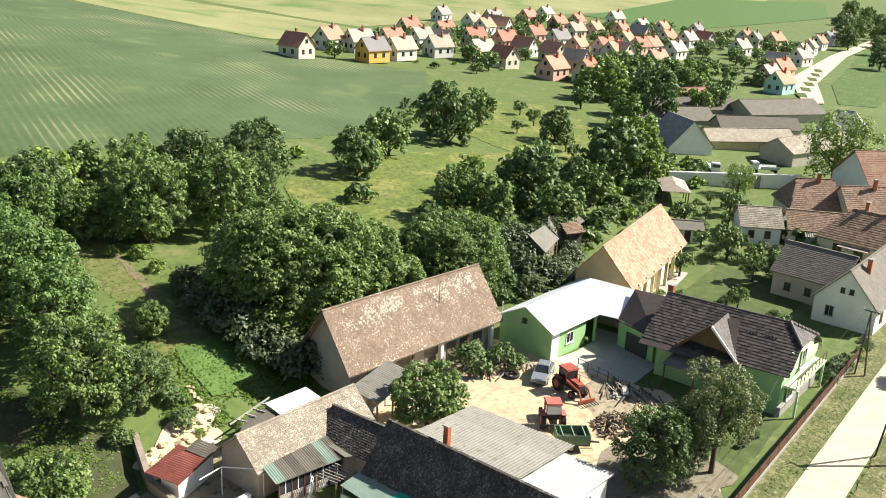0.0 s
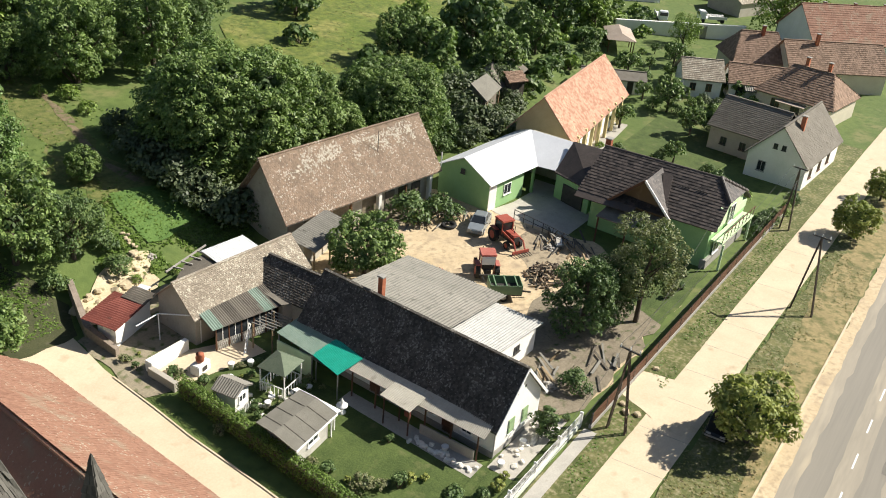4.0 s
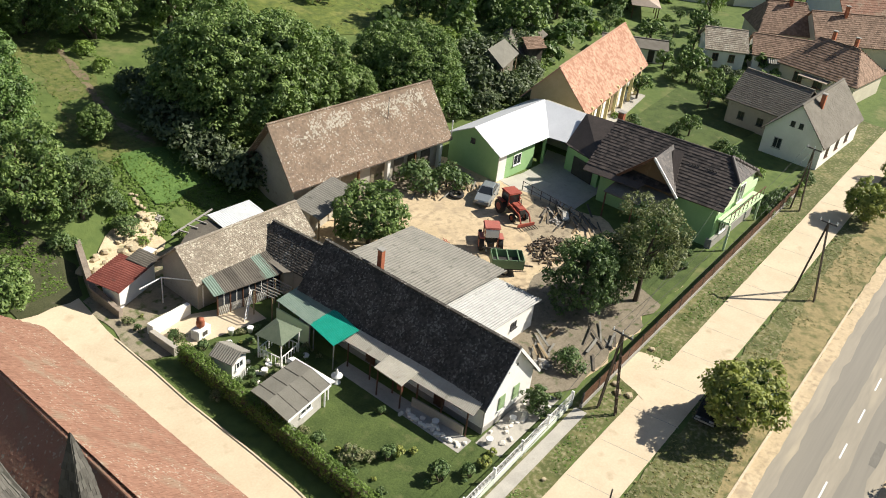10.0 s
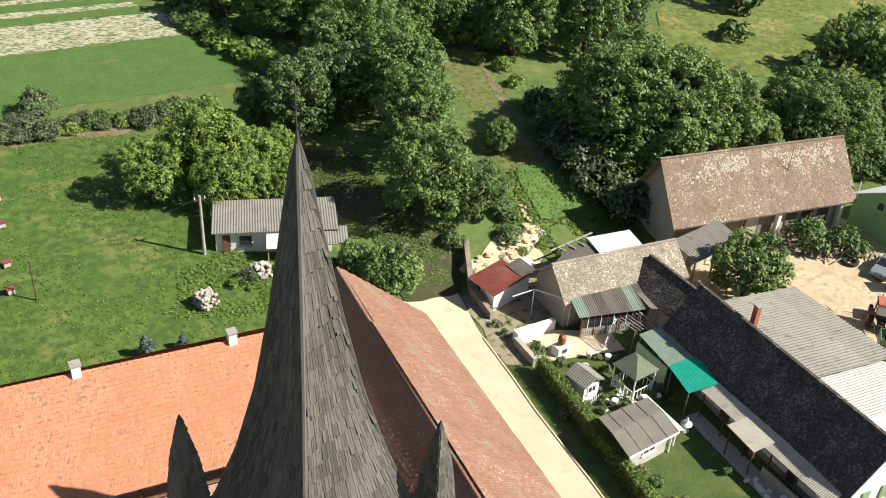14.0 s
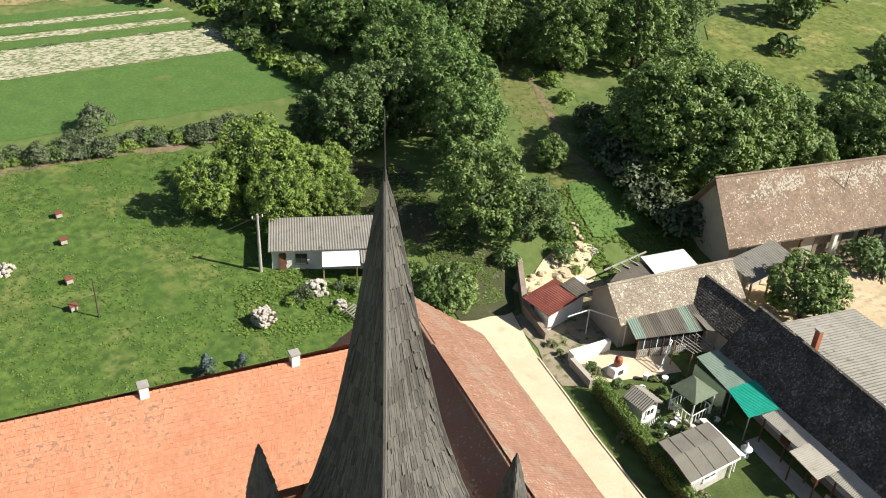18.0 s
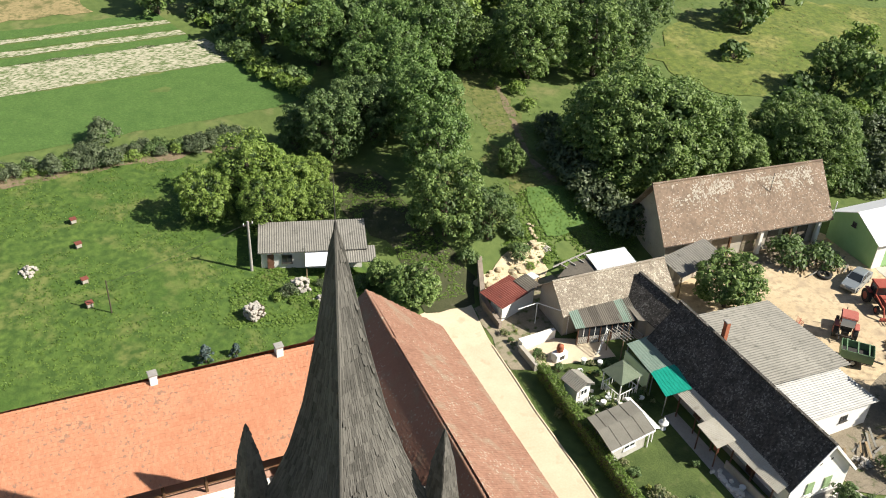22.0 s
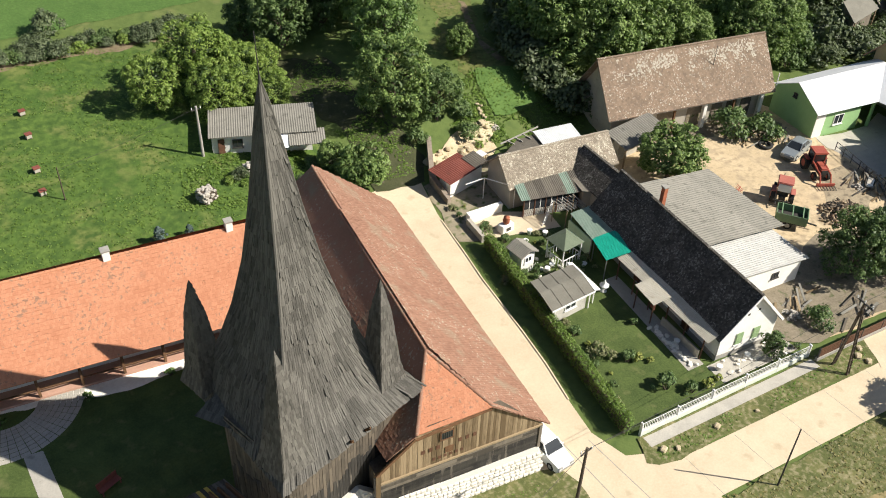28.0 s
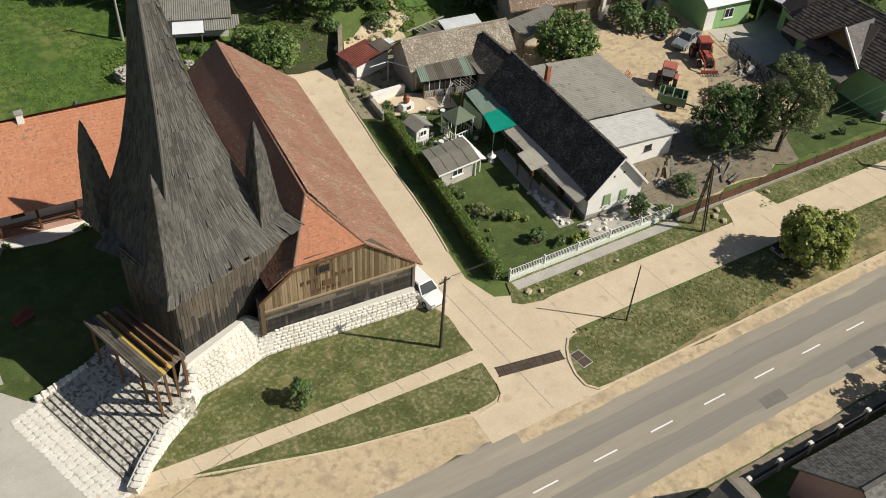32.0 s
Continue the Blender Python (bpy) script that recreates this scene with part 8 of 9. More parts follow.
block = gable_house("red_roofed_block", 205, 70, 20, 8, 11, 3.4, 5.6, WHITEWASH, RUST_RED, "small white block with a red ribbed roof", category="shed", tiles=False)
pyr = eave_house("white_hip_house", (190.5, 38.6), (193, 26.8), 11, 3.0, 7.5, WHITEWASH, ZINC, "bright pale-roofed hipped house", hip=4, tiles=False)


def truck(x, y, rz):
    t = thing("white_truck", x, y, 0.3, rz, "white flatbed truck parked in a farm yard", "truck")
    boxpart("cab", t, CAR_WHITE, -0.9, 0.9, 1.6, 3.0, 0.5, 2.2, bevel=0.15)
    boxpart("bed", t, WHITE, -1.0, 1.0, -2.6, 1.4, 0.7, 0.95)
    for sx in (-1, 1):
        boxpart("side_board", t, WHITE, sx * 1.0 - 0.04, sx * 1.0 + 0.04, -2.6, 1.4, 0.95, 1.3)
    boxpart("windscreen", t, GLASS, -0.75, 0.75, 2.98, 3.03, 1.35, 2.0)
    for sx in (-0.85, 0.85):
        for sy in (-1.8, 2.2):
            bm = bmesh.new()
            tube(bm, (sx - 0.12, sy, 0.35), (sx + 0.12, sy, 0.35), 0.38, 0.38, 14)
            part("wheel", bm, RUBBER, t)
    return t


truck(148, 36, 40)
truck(141, 44, 120)

eave_house("red_barn", (202.5, 74.5), (211.5, 69.5), 11, 3.2, 6.6, GREYWALL, mat("faded_red_sheet", (0.30, 0.12, 0.10), (0.42, 0.19, 0.16), scale=0.6, fine=6, bump=0.1), "grey barn with a faded red sheet roof", category="barn", tiles=False)

# ---- sheds in the thicket behind the barn ----
hs = thing("thicket_shed", 0, 0, 0, 0, "old shed with a grey felt roof among bushes", "shed")
prism("wall", hs, LOG, [(62.8, 36.6), (68.0, 38.0), (67.7, 39.5), (63.2, 38.8)], -0.1, [4.3, 4.3, 5.2, 5.2])
roof_plane(hs, [(62.1, 35.95, 4.2), (68.6, 37.7, 4.2), (68.3, 40.0, 5.6), (63.0, 39.1, 5.6)], FELT_GREY, tiles=False, thick=0.1)
for px, py in ((62.5, 36.2), (68.2, 37.8)):
    post(hs, px, py, -0.1, 4.15, 0.14, BOARD)
hb = thing("plank_shed", 0, 0, 0, 0, "low dark plank shed with a brown roof", "shed")
prism("wall", hb, LOG, [(71.0, 37.6), (72.9, 36.7), (74.5, 38.4), (72.4, 39.4)], -0.1, 4.3)
roof_plane(hb, [(70.4, 37.6, 4.4), (73.0, 36.2, 4.4), (75.0, 38.4, 5.0), (72.5, 39.8, 5.0)], TILE_BROWN, tw=0.3, th=0.34)

# ---- village on the far slope ----
WALLS = (mat("aged_white_render", (0.56, 0.54, 0.49), (0.68, 0.66, 0.60), scale=0.5, fine=8, bump=0.1), CREAM, PINK, PALEBLUE, AMBER, TURQ, OCHRE)
ROOFS = (TILE_RED, mat("coral_roof_tile", (0.39, 0.185, 0.12), (0.52, 0.27, 0.18), scale=0.5, fine=5, bump=0.3, island=0.4), TILE_PALE, TILE_GREY, TILE_BROWN)
vw, vr = {}, {}


def cottage(wi, ri, W, L, e, r):
    W, L, e, r = W * 0.9, L * 0.9, e * 0.92, r * 0.92
    t = gable_house("village_house", 0, 0, 0, W, L, e, r, WALLS[wi], ROOFS[ri], "village house with a steep tiled roof", group="village houses", tiles=False, fine=False)
    for sx in (-0.22, 0.22):
        boxpart("window", t, GLASS, sx * W - 0.5, sx * W + 0.5, -0.05, 0.02, 1.0, 2.3)
    boxpart("window", t, GLASS, -0.5, 0.5, -0.05, 0.02, e + 0.5, e + 1.6)
    for wy in (0.3, 0.7):
        for sx in (-1, 1):
            boxpart("window", t, GLASS, sx * W / 2 - 0.04, sx * W / 2 + 0.04, wy * L - 0.5, wy * L + 0.5, 1.0, 2.3)
    chimney(t, 0.7, L * 0.6, r - 0.8, r + 0.9, 0.6)
    return t


def label_of(ob, wi, ri):
    walls = ("white", "cream", "pink", "pale blue", "amber", "turquoise", "ochre")[wi]
    roofs = ("red", "orange", "pale", "grey", "brown")[ri]
    tagged(ob, "%s village house with a steep %s tile roof" % (walls, roofs))


kinds = {}
used = {}


def village(spots):
    for x, y, wi, ri in spots:
        k = (wi, ri)
        rz = VILLAGE_TURN.uniform(-106, -84) + (90 if VILLAGE_TURN.rand() < 0.22 else 0)
        m = pose(x, y, height(x, y) + 0.3, 0, 0, rz)
        if k not in kinds:
            kinds[k] = cottage(wi, ri, 7.0, 8.6, 3.7, 7.2)
            label_of(kinds[k], wi, ri)
            kinds[k].matrix_basis = m
        else:
            copy_thing(kinds[k], m)


VILLAGE_TURN = np.random.RandomState(77)
village([(170, 179, 0, 1), (149, 164, 1, 0), (178, 175, 0, 2), (165, 158, 4, 3), (180, 160, 0, 2), (249, 212, 0, 1), (311, 242, 0, 3), (256, 200, 5, 1), (300, 217, 0, 2), (204, 164, 0, 2), (230, 175, 1, 2), (250, 182, 1, 0), (214, 154, 0, 2)])
village([(327, 225, 6, 3), (308, 206, 2, 3), (352, 221, 2, 0), (256, 172, 2, 0), (212, 137, 1, 0), (249, 152, 0, 1), (286, 177, 2, 0), (341, 198, 2, 1), (379, 227, 0, 2), (362, 199, 2, 0), (321, 178, 1, 2), (284, 165, 0, 3), (270, 148, 2, 1)])
village([(203, 120, 2, 1), (209, 111, 1, 0), (236, 124, 2, 2), (280, 143, 0, 0), (271, 134, 0, 1), (403, 200, 0, 2), (346, 168, 2, 0), (312, 149, 1, 1), (297, 136, 2, 0), (377, 173, 5, 2), (350, 155, 2, 3), (379, 163, 0, 1), (341, 144, 0, 1)])
village([(263, 114, 0, 1), (300, 123, 0, 2), (391, 151, 0, 3), (358, 129, 0, 0), (390, 127, 0, 1), (396, 116, 6, 1), (343, 113, 0, 2), (314, 83, 0, 2), (337, 87, 0, 3), (359, 92, 0, 2), (384, 96, 0, 2), (411, 100, 0, 0), (442, 104, 0, 3)])
village([(255, 69, 5, 1), (268, 77, 2, 3), (290, 80, 2, 1), (288, 202, 0, 1), (336, 176, 2, 1), (276, 128, 1, 2), (221, 184, 0, 2), (346, 137, 0, 2), (386, 121, 1, 3), (200, 180, 1, 1), (306, 199, 0, 1), (246, 139, 1, 1), (305, 135, 0, 0)])
village_tree = make_tree("village_tree", "small green tree between the village houses", 19, 7, 4.2, 0.4, LEAF_MID, clumps=46, leaves=12, size=0.55, lump=(0.15, 0.24), lobes=8)
village_tree.matrix_basis = place(village_tree, 262, 120, 0.7)
scatter([village_tree, far_bush, far_bright, village_tree], [(150, 172), (173, 152), (188, 135), (196, 109), (209, 80), (280, 75), (330, 92), (436, 112), (412, 138), (394, 189), (349, 227), (252, 218)], 205, 0.5, 0.95, 15, 5)
scatter([village_tree], [(202, 102), (235, 119), (255, 112), (289, 108), (260, 84), (240, 64), (222, 68), (216, 85)], 22, 0.7, 1.0, 16, 5)
sheet("village_street", [(243, 56), (250, 52), (293, 66), (396, 82), (520, 92), (520, 97), (394, 88), (295, 76)], 0.35, CONCRETE, "pale village street between verges", "road", drape=True, cell=6)
for k in range(6):
    u = k / 5
    sheet("street_bed", [(256 + 70 * u, 58.5 + 14.5 * u), (264 + 70 * u, 61.5 + 14.5 * u), (263 + 70 * u, 64.5 + 14 * u), (255 + 70 * u, 61 + 14.5 * u)], 0.45, LAWN, "planted bed in the village street", "grass", drape=True, cell=4)
sheet("village_green", [(262, 40), (430, 52), (560, 70), (440, 84), (396, 78), (296, 62), (254, 49)], 0.16, MEADOW, "green beside the village street", "meadow", drape=True, cell=10)

# ---- poles and wires ----


def wire(name, a, b, sag=0.6, label="thin black overhead power cable"):
    cu = bpy.data.curves.new(name, "CURVE")
    cu.dimensions, cu.bevel_depth, cu.bevel_resolution = "3D", 0.014, 0
    sp = cu.splines.new("POLY")
    sp.points.add(12)
    a, b = Vector(a), Vector(b)
    for k in range(13):
        f = k / 12
        p = a.lerp(b, f)
        sp.points[k].co = (p.x, p.y, p.z - sag * 4 * f * (1 - f), 1)
    cu.materials.append(IRON)
    return tagged(new(name, cu), label, "cable", "overhead cables")


def a_pole(feet, top, label):
    t = thing("lattice_pole", 0, 0, 0, 0, label, "pole", "street poles")
    for fx, fy in feet:
        bm = bmesh.new()
        a, b = Vector((fx, fy, -0.3)), Vector(top)
        side = Vector((0.14, 0, 0))
        for s in (-1, 1):
            beam(bm, a + side * s, b + side * s * 0.5, 0.09, 0.12)
        for k in range(10):
            p = a.lerp(b, (k + 0.5) / 10)
            beam(bm, p - side, p + side, 0.08, 0.16)
        part("leg", bm, POLE_WOOD, t)
    bm = bmesh.new()
    tx, ty, tz = top
    beam(bm, (tx - 0.1, ty - 0.8, tz + 0.05), (tx + 0.1, ty + 0.8, tz + 0.05), 0.1, 0.12)
    part("crossarm", bm, IRON, t)
    for s in (-0.7, 0.0, 0.7):
        bm = bmesh.new()
        tube(bm, (tx, ty + s, tz + 0.1), (tx, ty + s, tz + 0.34), 0.06, 0.04)
        part("insulator", bm, WHITE, t)
    return t


a_pole([(18.2, -1.6), (18.3, -3.0)], (17.9, -2.2, 7.0), "dark twin-legged utility pole on the verge")
a_pole([(44.9, -7.4), (44.6, -9.5)], (45.6, -8.2, 7.2), "dark A-shaped utility pole on the street verge")
a_pole([(61.5, -1.8), (61.6, -2.8)], (61.6, -2.2, 7.0), "utility pole by the fence")


def round_pole(x, y, h, r, m, label, z=0.0, arm=True, lean=(0, 0)):
    t = thing("utility_pole", x, y, z, 0, label, "pole", "street poles")
    bm = bmesh.new()
    tube(bm, (0, 0, -0.4), (lean[0], lean[1], h), r, r * 0.65, 10)
    part("shaft", bm, m, t)
    if arm:
        bm = bmesh.new()
        beam(bm, (lean[0] - 0.5, lean[1] - 0.1, h - 0.35), (lean[0] + 0.5, lean[1] + 0.1, h - 0.35), 0.07, 0.09)
        part("crossarm", bm, IRON, t)
        for s in (-0.42, 0.42):
            bm = bmesh.new()
            tube(bm, (lean[0] + s, lean[1], h - 0.3), (lean[0] + s, lean[1], h - 0.08), 0.05, 0.03)
            part("insulator", bm, WHITE, t)
    return t


round_pole(-8.5, -3.5, 7.3, 0.14, POLE_WOOD, "weathered wooden utility pole at the lane mouth")
round_pole(5.6, -8.0, 5.9, 0.07, IRON, "slim dark metal pole on the verge", arm=False)
round_pole(-7.6, -7.6, 1.6, 0.03, ZINC, "thin marker post by the drain", arm=False)
round_pole(-16.9, 46.6, 5.6, 0.16, POLE_CONC, "grey concrete pole beside the white shed", z=height(-16.9, 46.6))
round_pole(-30.2, 45.4, 3.6, 0.07, POLE_WOOD, "thin wooden post on the meadow", z=height(-30, 45.4), arm=False)
for dx in (-0.42, 0.42):
    wire("cable", (-8.5 + dx, -3.5, 7.2), (17.9, -2.2 + dx, 7.3), 0.5)
for dx in (-0.7, 0.0, 0.7):
    wire("cable", (17.9, -2.2 + dx, 7.35), (61.6, -2.2 + dx, 7.3), 0.9)
wire("cable", (17.9, -2.2, 7.2), (46.9, 1.6, 5.2), 0.5)
wire("cable", (-8.5, -3.5, 7.2), (-40, -14, 7.5), 0.8)
wire("cable", (-16.9, 46.6, 7.2), (-30.2, 45.4, 5.0), 0.3)

# ---- white shed on the meadow ----
zs = 1.6
ws = thing("meadow_shed", 0, 0, 0, 0, "white shed with a grey corrugated roof on the meadow", "shed")
prism("wall", ws, WHITEWASH, [(-15.9, 46.6), (-6.8, 43.36), (-5.6, 46.7), (-14.7, 50.2)], zs - 0.9, [zs + 2.2, zs + 2.2, zs + 2.5, zs + 2.5])
roof_plane(ws, [(-16.3, 46.2, zs + 2.25), (-6.4, 42.86, zs + 2.25), (-5.0, 47.0, zs + 2.75), (-14.8, 50.7, zs + 2.75)], CORRUGATED, tiles=False, thick=0.05, rib=0.22, rib_amp=0.022)
door(ws, -15.0, 46.25, zs - 0.1, 0.8, 1.9, 0, BROWNPAINT)
window(ws, -13.6, 45.72, zs + 0.8, 1.0, 0.9, 0, IRON, rot=-19)
wl = thing("shed_lean_to", 0, 0, 0, 0, "white sheet lean-to against the shed", "shed")
roof_plane(wl, [(-12.6, 43.4, zs + 1.5), (-9.6, 42.4, zs + 1.5), (-8.9, 44.3, zs + 2.2), (-11.9, 45.3, zs + 2.2)], WHITE_METAL, tiles=False, thick=0.04)
for px, py in ((-12.4, 43.6), (-9.8, 42.7)):
    post(wl, px, py, zs - 0.6, zs + 1.5, 0.1, BOARD)
roof_plane(wl, [(-9.5, 42.5, zs + 1.6), (-6.2, 41.4, zs + 1.6), (-5.5, 43.2, zs + 2.2), (-8.8, 44.3, zs + 2.2)], CORRUGATED, name="side_sheet", tiles=False, thick=0.04, rib=0.22, rib_amp=0.022)
fence = thing("plank_fence", -6.9, 41.0, zs - 0.7, -18, "grey plank fence beside the lean-to", "fence")
for k in range(11):
    boxpart("plank", fence, CORRUGATED, -1.4 + k * 0.26, -1.2 + k * 0.26, -0.02, 0.02, 0, 1.0 + 0.08 * (k % 3))
for zz in (0.25, 0.75):
    boxpart("rail", fence, CORRUGATED, -1.45, 1.5, 0.02, 0.06, zz, zz + 0.08)


RUBBLE = mat("grey_rubble", (0.34, 0.31, 0.27), (0.54, 0.50, 0.44), scale=1.5, fine=7, bump=0.6, c=(0.16, 0.15, 0.11), stain=0.35)
heap_me = [m.copy() for m in stones]
for m in heap_me:
    m.materials[0] = RUBBLE


def boulder(x, y, r, seed, label="pile of pale rubble stones on the grass"):
    t = thing("rubble_heap", x, y, height(x, y), 0, label, "rubble")
    rr = np.random.RandomState(seed)
    for k in range(44):
        o = new("stone", heap_me[k % 5])
        o.parent = t
        q = rr.uniform(0, 1)
        a = rr.uniform(0, 6.28)
        o.matrix_basis = Matrix.Translation((math.cos(a) * r * q, math.sin(a) * r * q, r * 0.75 * (1 - q) * rr.uniform(0.5, 1))) @ Matrix.Rotation(a, 4, "Z") @ Matrix.Diagonal((rr.uniform(0.2, 0.42) * r, rr.uniform(0.18, 0.34) * r, rr.uniform(0.14, 0.28) * r, 1))
    return t


stack = thing("firewood_stack", -18.6, 40.4, height(-18.6, 40.4), 20, "square stack of pale split firewood on the meadow", "firewood")
rr = np.random.RandomState(8)
boxpart("core", stack, BARK, -0.7, 0.7, -0.6, 0.6, -0.1, 1.15)
for k in range(90):
    o = new("log", heap_me[k % 5])
    o.parent = stack
    side = k % 3
    u, v = rr.uniform(-0.68, 0.68), rr.uniform(0.05, 1.15)
    p = ((u, -0.62, v), (-0.72, u * 0.85, v), (u, rr.uniform(-0.55, 0.55), 1.2))[side]
    o.matrix_basis = pose(*p, 0, rr.uniform(-20, 20), rr.uniform(-15, 15)) @ Matrix.Diagonal((0.24, 0.24, 0.17, 1))
boulder(-13.2, 43.0, 1.2, 2)
boulder(-36.0, 53.6, 0.9, 3, "pale heap of rubble and sacking on the meadow")
boulder(-12.2, 40.3, 0.8, 4)
boulder(9.4, 38.2, 0.6, 5, "pale stones under the clay bank")
boulder(12.4, 39.6, 0.5, 6, "pale stones under the clay bank")
pal = thing("pallet", -11.6, 38.6, height(-11.6, 38.6), 30, "grey wooden pallet frame leaning in the grass", "pallet")
for k in range(6):
    boxpart("slat", pal, CORRUGATED, -0.6, 0.6, -0.6 + k * 0.22, -0.48 + k * 0.22, 0.3 + k * 0.08, 0.34 + k * 0.08)
for sx in (-0.55, 0.55):
    bm = bmesh.new()
    beam(bm, (sx, -0.6, 0.26), (sx, 0.65, 0.72), 0.08)
    part("bearer", bm, CORRUGATED, pal)
hive = thing("bee_hive", -29.6, 60.0, 0, 10, "small brown-roofed bee hive on the meadow", "bee hive", "bee hives")
boxpart("box", hive, GREYWALL, -0.35, 0.35, -0.3, 0.3, 0.2, 0.75, bevel=0.02)
boxpart("roof", hive, RUST_RED, -0.45, 0.45, -0.4, 0.4, 0.75, 0.85, bevel=0.02)
for px, py in ((-0.3, -0.25), (0.3, -0.25), (0.3, 0.25), (-0.3, 0.25)):
    post(hive, px, py, -0.1, 0.2, 0.06, BOARD, "leg")
hive.matrix_basis = pose(-31.0, 59.6, height(-31.0, 59.6), 0, 0, 10) @ Matrix.Diagonal((0.75, 0.75, 0.75, 1))
for x, y in ((-31.2, 55.6), (-31.6, 50.2), (-31.8, 46.8), (-37.5, 33.5)):
    copy_thing_scaled(hive, pose(x, y, height(x, y), 0, 0, 10) @ Matrix.Diagonal((0.75, 0.75, 0.75, 1)))
scatter([bright, weep, bright], [(-17, 43), (-15, 40), (-9, 38.5), (-8, 42), (-12, 44)], 9, 0.2, 0.45, 41, 1.1)
tufts("shed_weeds", [(-22, 40), (-16, 38), (-8, 38), (-7, 45), (-14, 46.5), (-20, 45)], 1200, TUFT, 0.13, "rank weeds round the meadow shed", 9)
spr = make_tree("blue_spruce", "small blue-grey spruce behind the parish wing", 71, 2.0, 0.9, 0.1, leaf_mat("spruce_needles", (0.05, 0.08, 0.075), (0.13, 0.18, 0.17)), clumps=36, leaves=40, size=0.09, conic=0.9)
plant(spr, [(-24.2, 36.4, 1.0, 0), (-21.6, 36.3, 0.7, 50)])
spr2 = make_tree("lawn_conifer", "small dark conifer on the church lawn", 72, 2.3, 1.15, 0.1, LEAF_DARK, clumps=50, leaves=46, size=0.09, conic=0.6)
plant(spr2, [(-19.6, -3.1, 1.0, 0)])

# ---- garden ----
g1 = thing("garden_house", 0, 0, 0, 0, "garden house with a brown felt roof and white fascia", "garden house")
prism("wall", g1, mat("grey_white_boards", (0.36, 0.34, 0.30), (0.58, 0.55, 0.49), scale=1, fine=9, bump=0.3, c=(0.25, 0.23, 0.20), stain=0.3), [(1.1, 12.5), (4.6, 12.9), (4.8, 15.5), (1.3, 15.3)], 0, 2.0)
roof_plane(g1, [(0.4, 12.0, 2.1), (4.95, 12.45, 2.1), (5.1, 14.4, 2.34), (0.6, 14.1, 2.34)], FELT_GREY, tiles=False, thick=0.07)
roof_plane(g1, [(5.2, 16.0, 2.2), (0.8, 15.8, 2.2), (0.6, 14.1, 2.34), (5.1, 14.4, 2.34)], FELT_GREY, tiles=False, thick=0.07)
for f in (0.24, 0.5, 0.77):
    for ya, yb, za, zb in ((12.0, 14.1, 2.12, 2.36), (14.1, 15.85, 2.36, 2.22)):
        bm = bmesh.new()
        beam(bm, (0.4 + 4.6 * f, ya + 0.4 * f, za), (0.6 + 4.5 * f, yb + 0.25 * f, zb), 0.06, 0.02)
        part("felt_seam", bm, FELT, g1)
for a, b in (((0.4, 11.96, 2.06), (4.98, 12.4, 2.06)), ((4.98, 12.4, 2.06), (5.14, 14.4, 2.28)), ((5.14, 14.4, 2.28), (5.24, 16.0, 2.15))):
    bm = bmesh.new()
    beam(bm, a, b, 0.05, 0.16)
    part("fascia", bm, WHITE, g1)
window(g1, 2.8, 12.68, 0.9, 1.2, 0.8, 0, WHITE, rot=6)
for px in (1.0, 4.8):
    post(g1, px, 12.3 + 0.1 * px, 0, 2.05, 0.1, WHITE)
pl = thing("white_board", 0, 0, 0, 0, "long white board canopy beside the garden house", "board")
roof_plane(pl, [(5.3, 12.9, 1.7), (6.0, 12.9, 1.5), (5.9, 16.8, 1.6), (5.3, 16.8, 1.8)], WHITEWASH, tiles=False, thick=0.08)
for px, py in ((5.5, 13.1), (5.6, 16.5)):
    post(pl, px, py, 0, 1.6, 0.1, WHITE)
g2 = thing("gazebo", 6.7, 19.1, 0, 8, "small gazebo with a green pyramid roof and white lattice", "gazebo")
apex = (0, 0, 3.0)
cr = [(-1.25, -1.2, 2.15), (1.25, -1.2, 2.15), (1.25, 1.2, 2.15), (-1.25, 1.2, 2.15)]
GREENFELT = mat("green_felt", (0.10, 0.13, 0.085), (0.16, 0.19, 0.13), scale=1.2, fine=9, bump=0.2)
for k in range(4):
    roof_plane(g2, [cr[k], cr[(k + 1) % 4], apex], GREENFELT, tiles=False, thick=0.05)
for x, y, zz in cr:
    post(g2, x * 0.85, y * 0.85, 0, 2.15, 0.09, WHITE)
for k in range(4):
    a, b = cr[k], cr[(k + 1) % 4]
    for i in range(6):
        f = (i + 0.5) / 6
        bm = bmesh.new()
        p = Vector(a).lerp(Vector(b), f) * 0.85
        beam(bm, (p.x, p.y, 0.1), (p.x, p.y, 0.85), 0.05)
        part("lattice_slat", bm, WHITE, g2)
    bm = bmesh.new()
    beam(bm, (a[0] * 0.85, a[1] * 0.85, 0.88), (b[0] * 0.85, b[1] * 0.85, 0.88), 0.06)
    part("rail", bm, WHITE, g2)
g3 = thing("playhouse", 3.0, 20.2, 0, 8, "tiny white playhouse with a corrugated roof", "playhouse")
prism("wall", g3, WHITEWASH, [(-0.75, -0.8), (0.75, -0.8), (0.75, 0.8), (-0.75, 0.8)], 0, 1.6)
roof_plane(g3, [(-1.0, -1.05, 1.65), (-1.0, 1.05, 1.65), (0, 1.05, 2.15), (0, -1.05, 2.15)], CORRUGATED, tiles=False, thick=0.04, rib=0.18)
roof_plane(g3, [(1.0, 1.05, 1.65), (1.0, -1.05, 1.65), (0, -1.05, 2.15), (0, 1.05, 2.15)], CORRUGATED, tiles=False, thick=0.04, rib=0.18)
window(g3, 0, -0.82, 0.8, 0.8, 0.6, 0, WHITE)
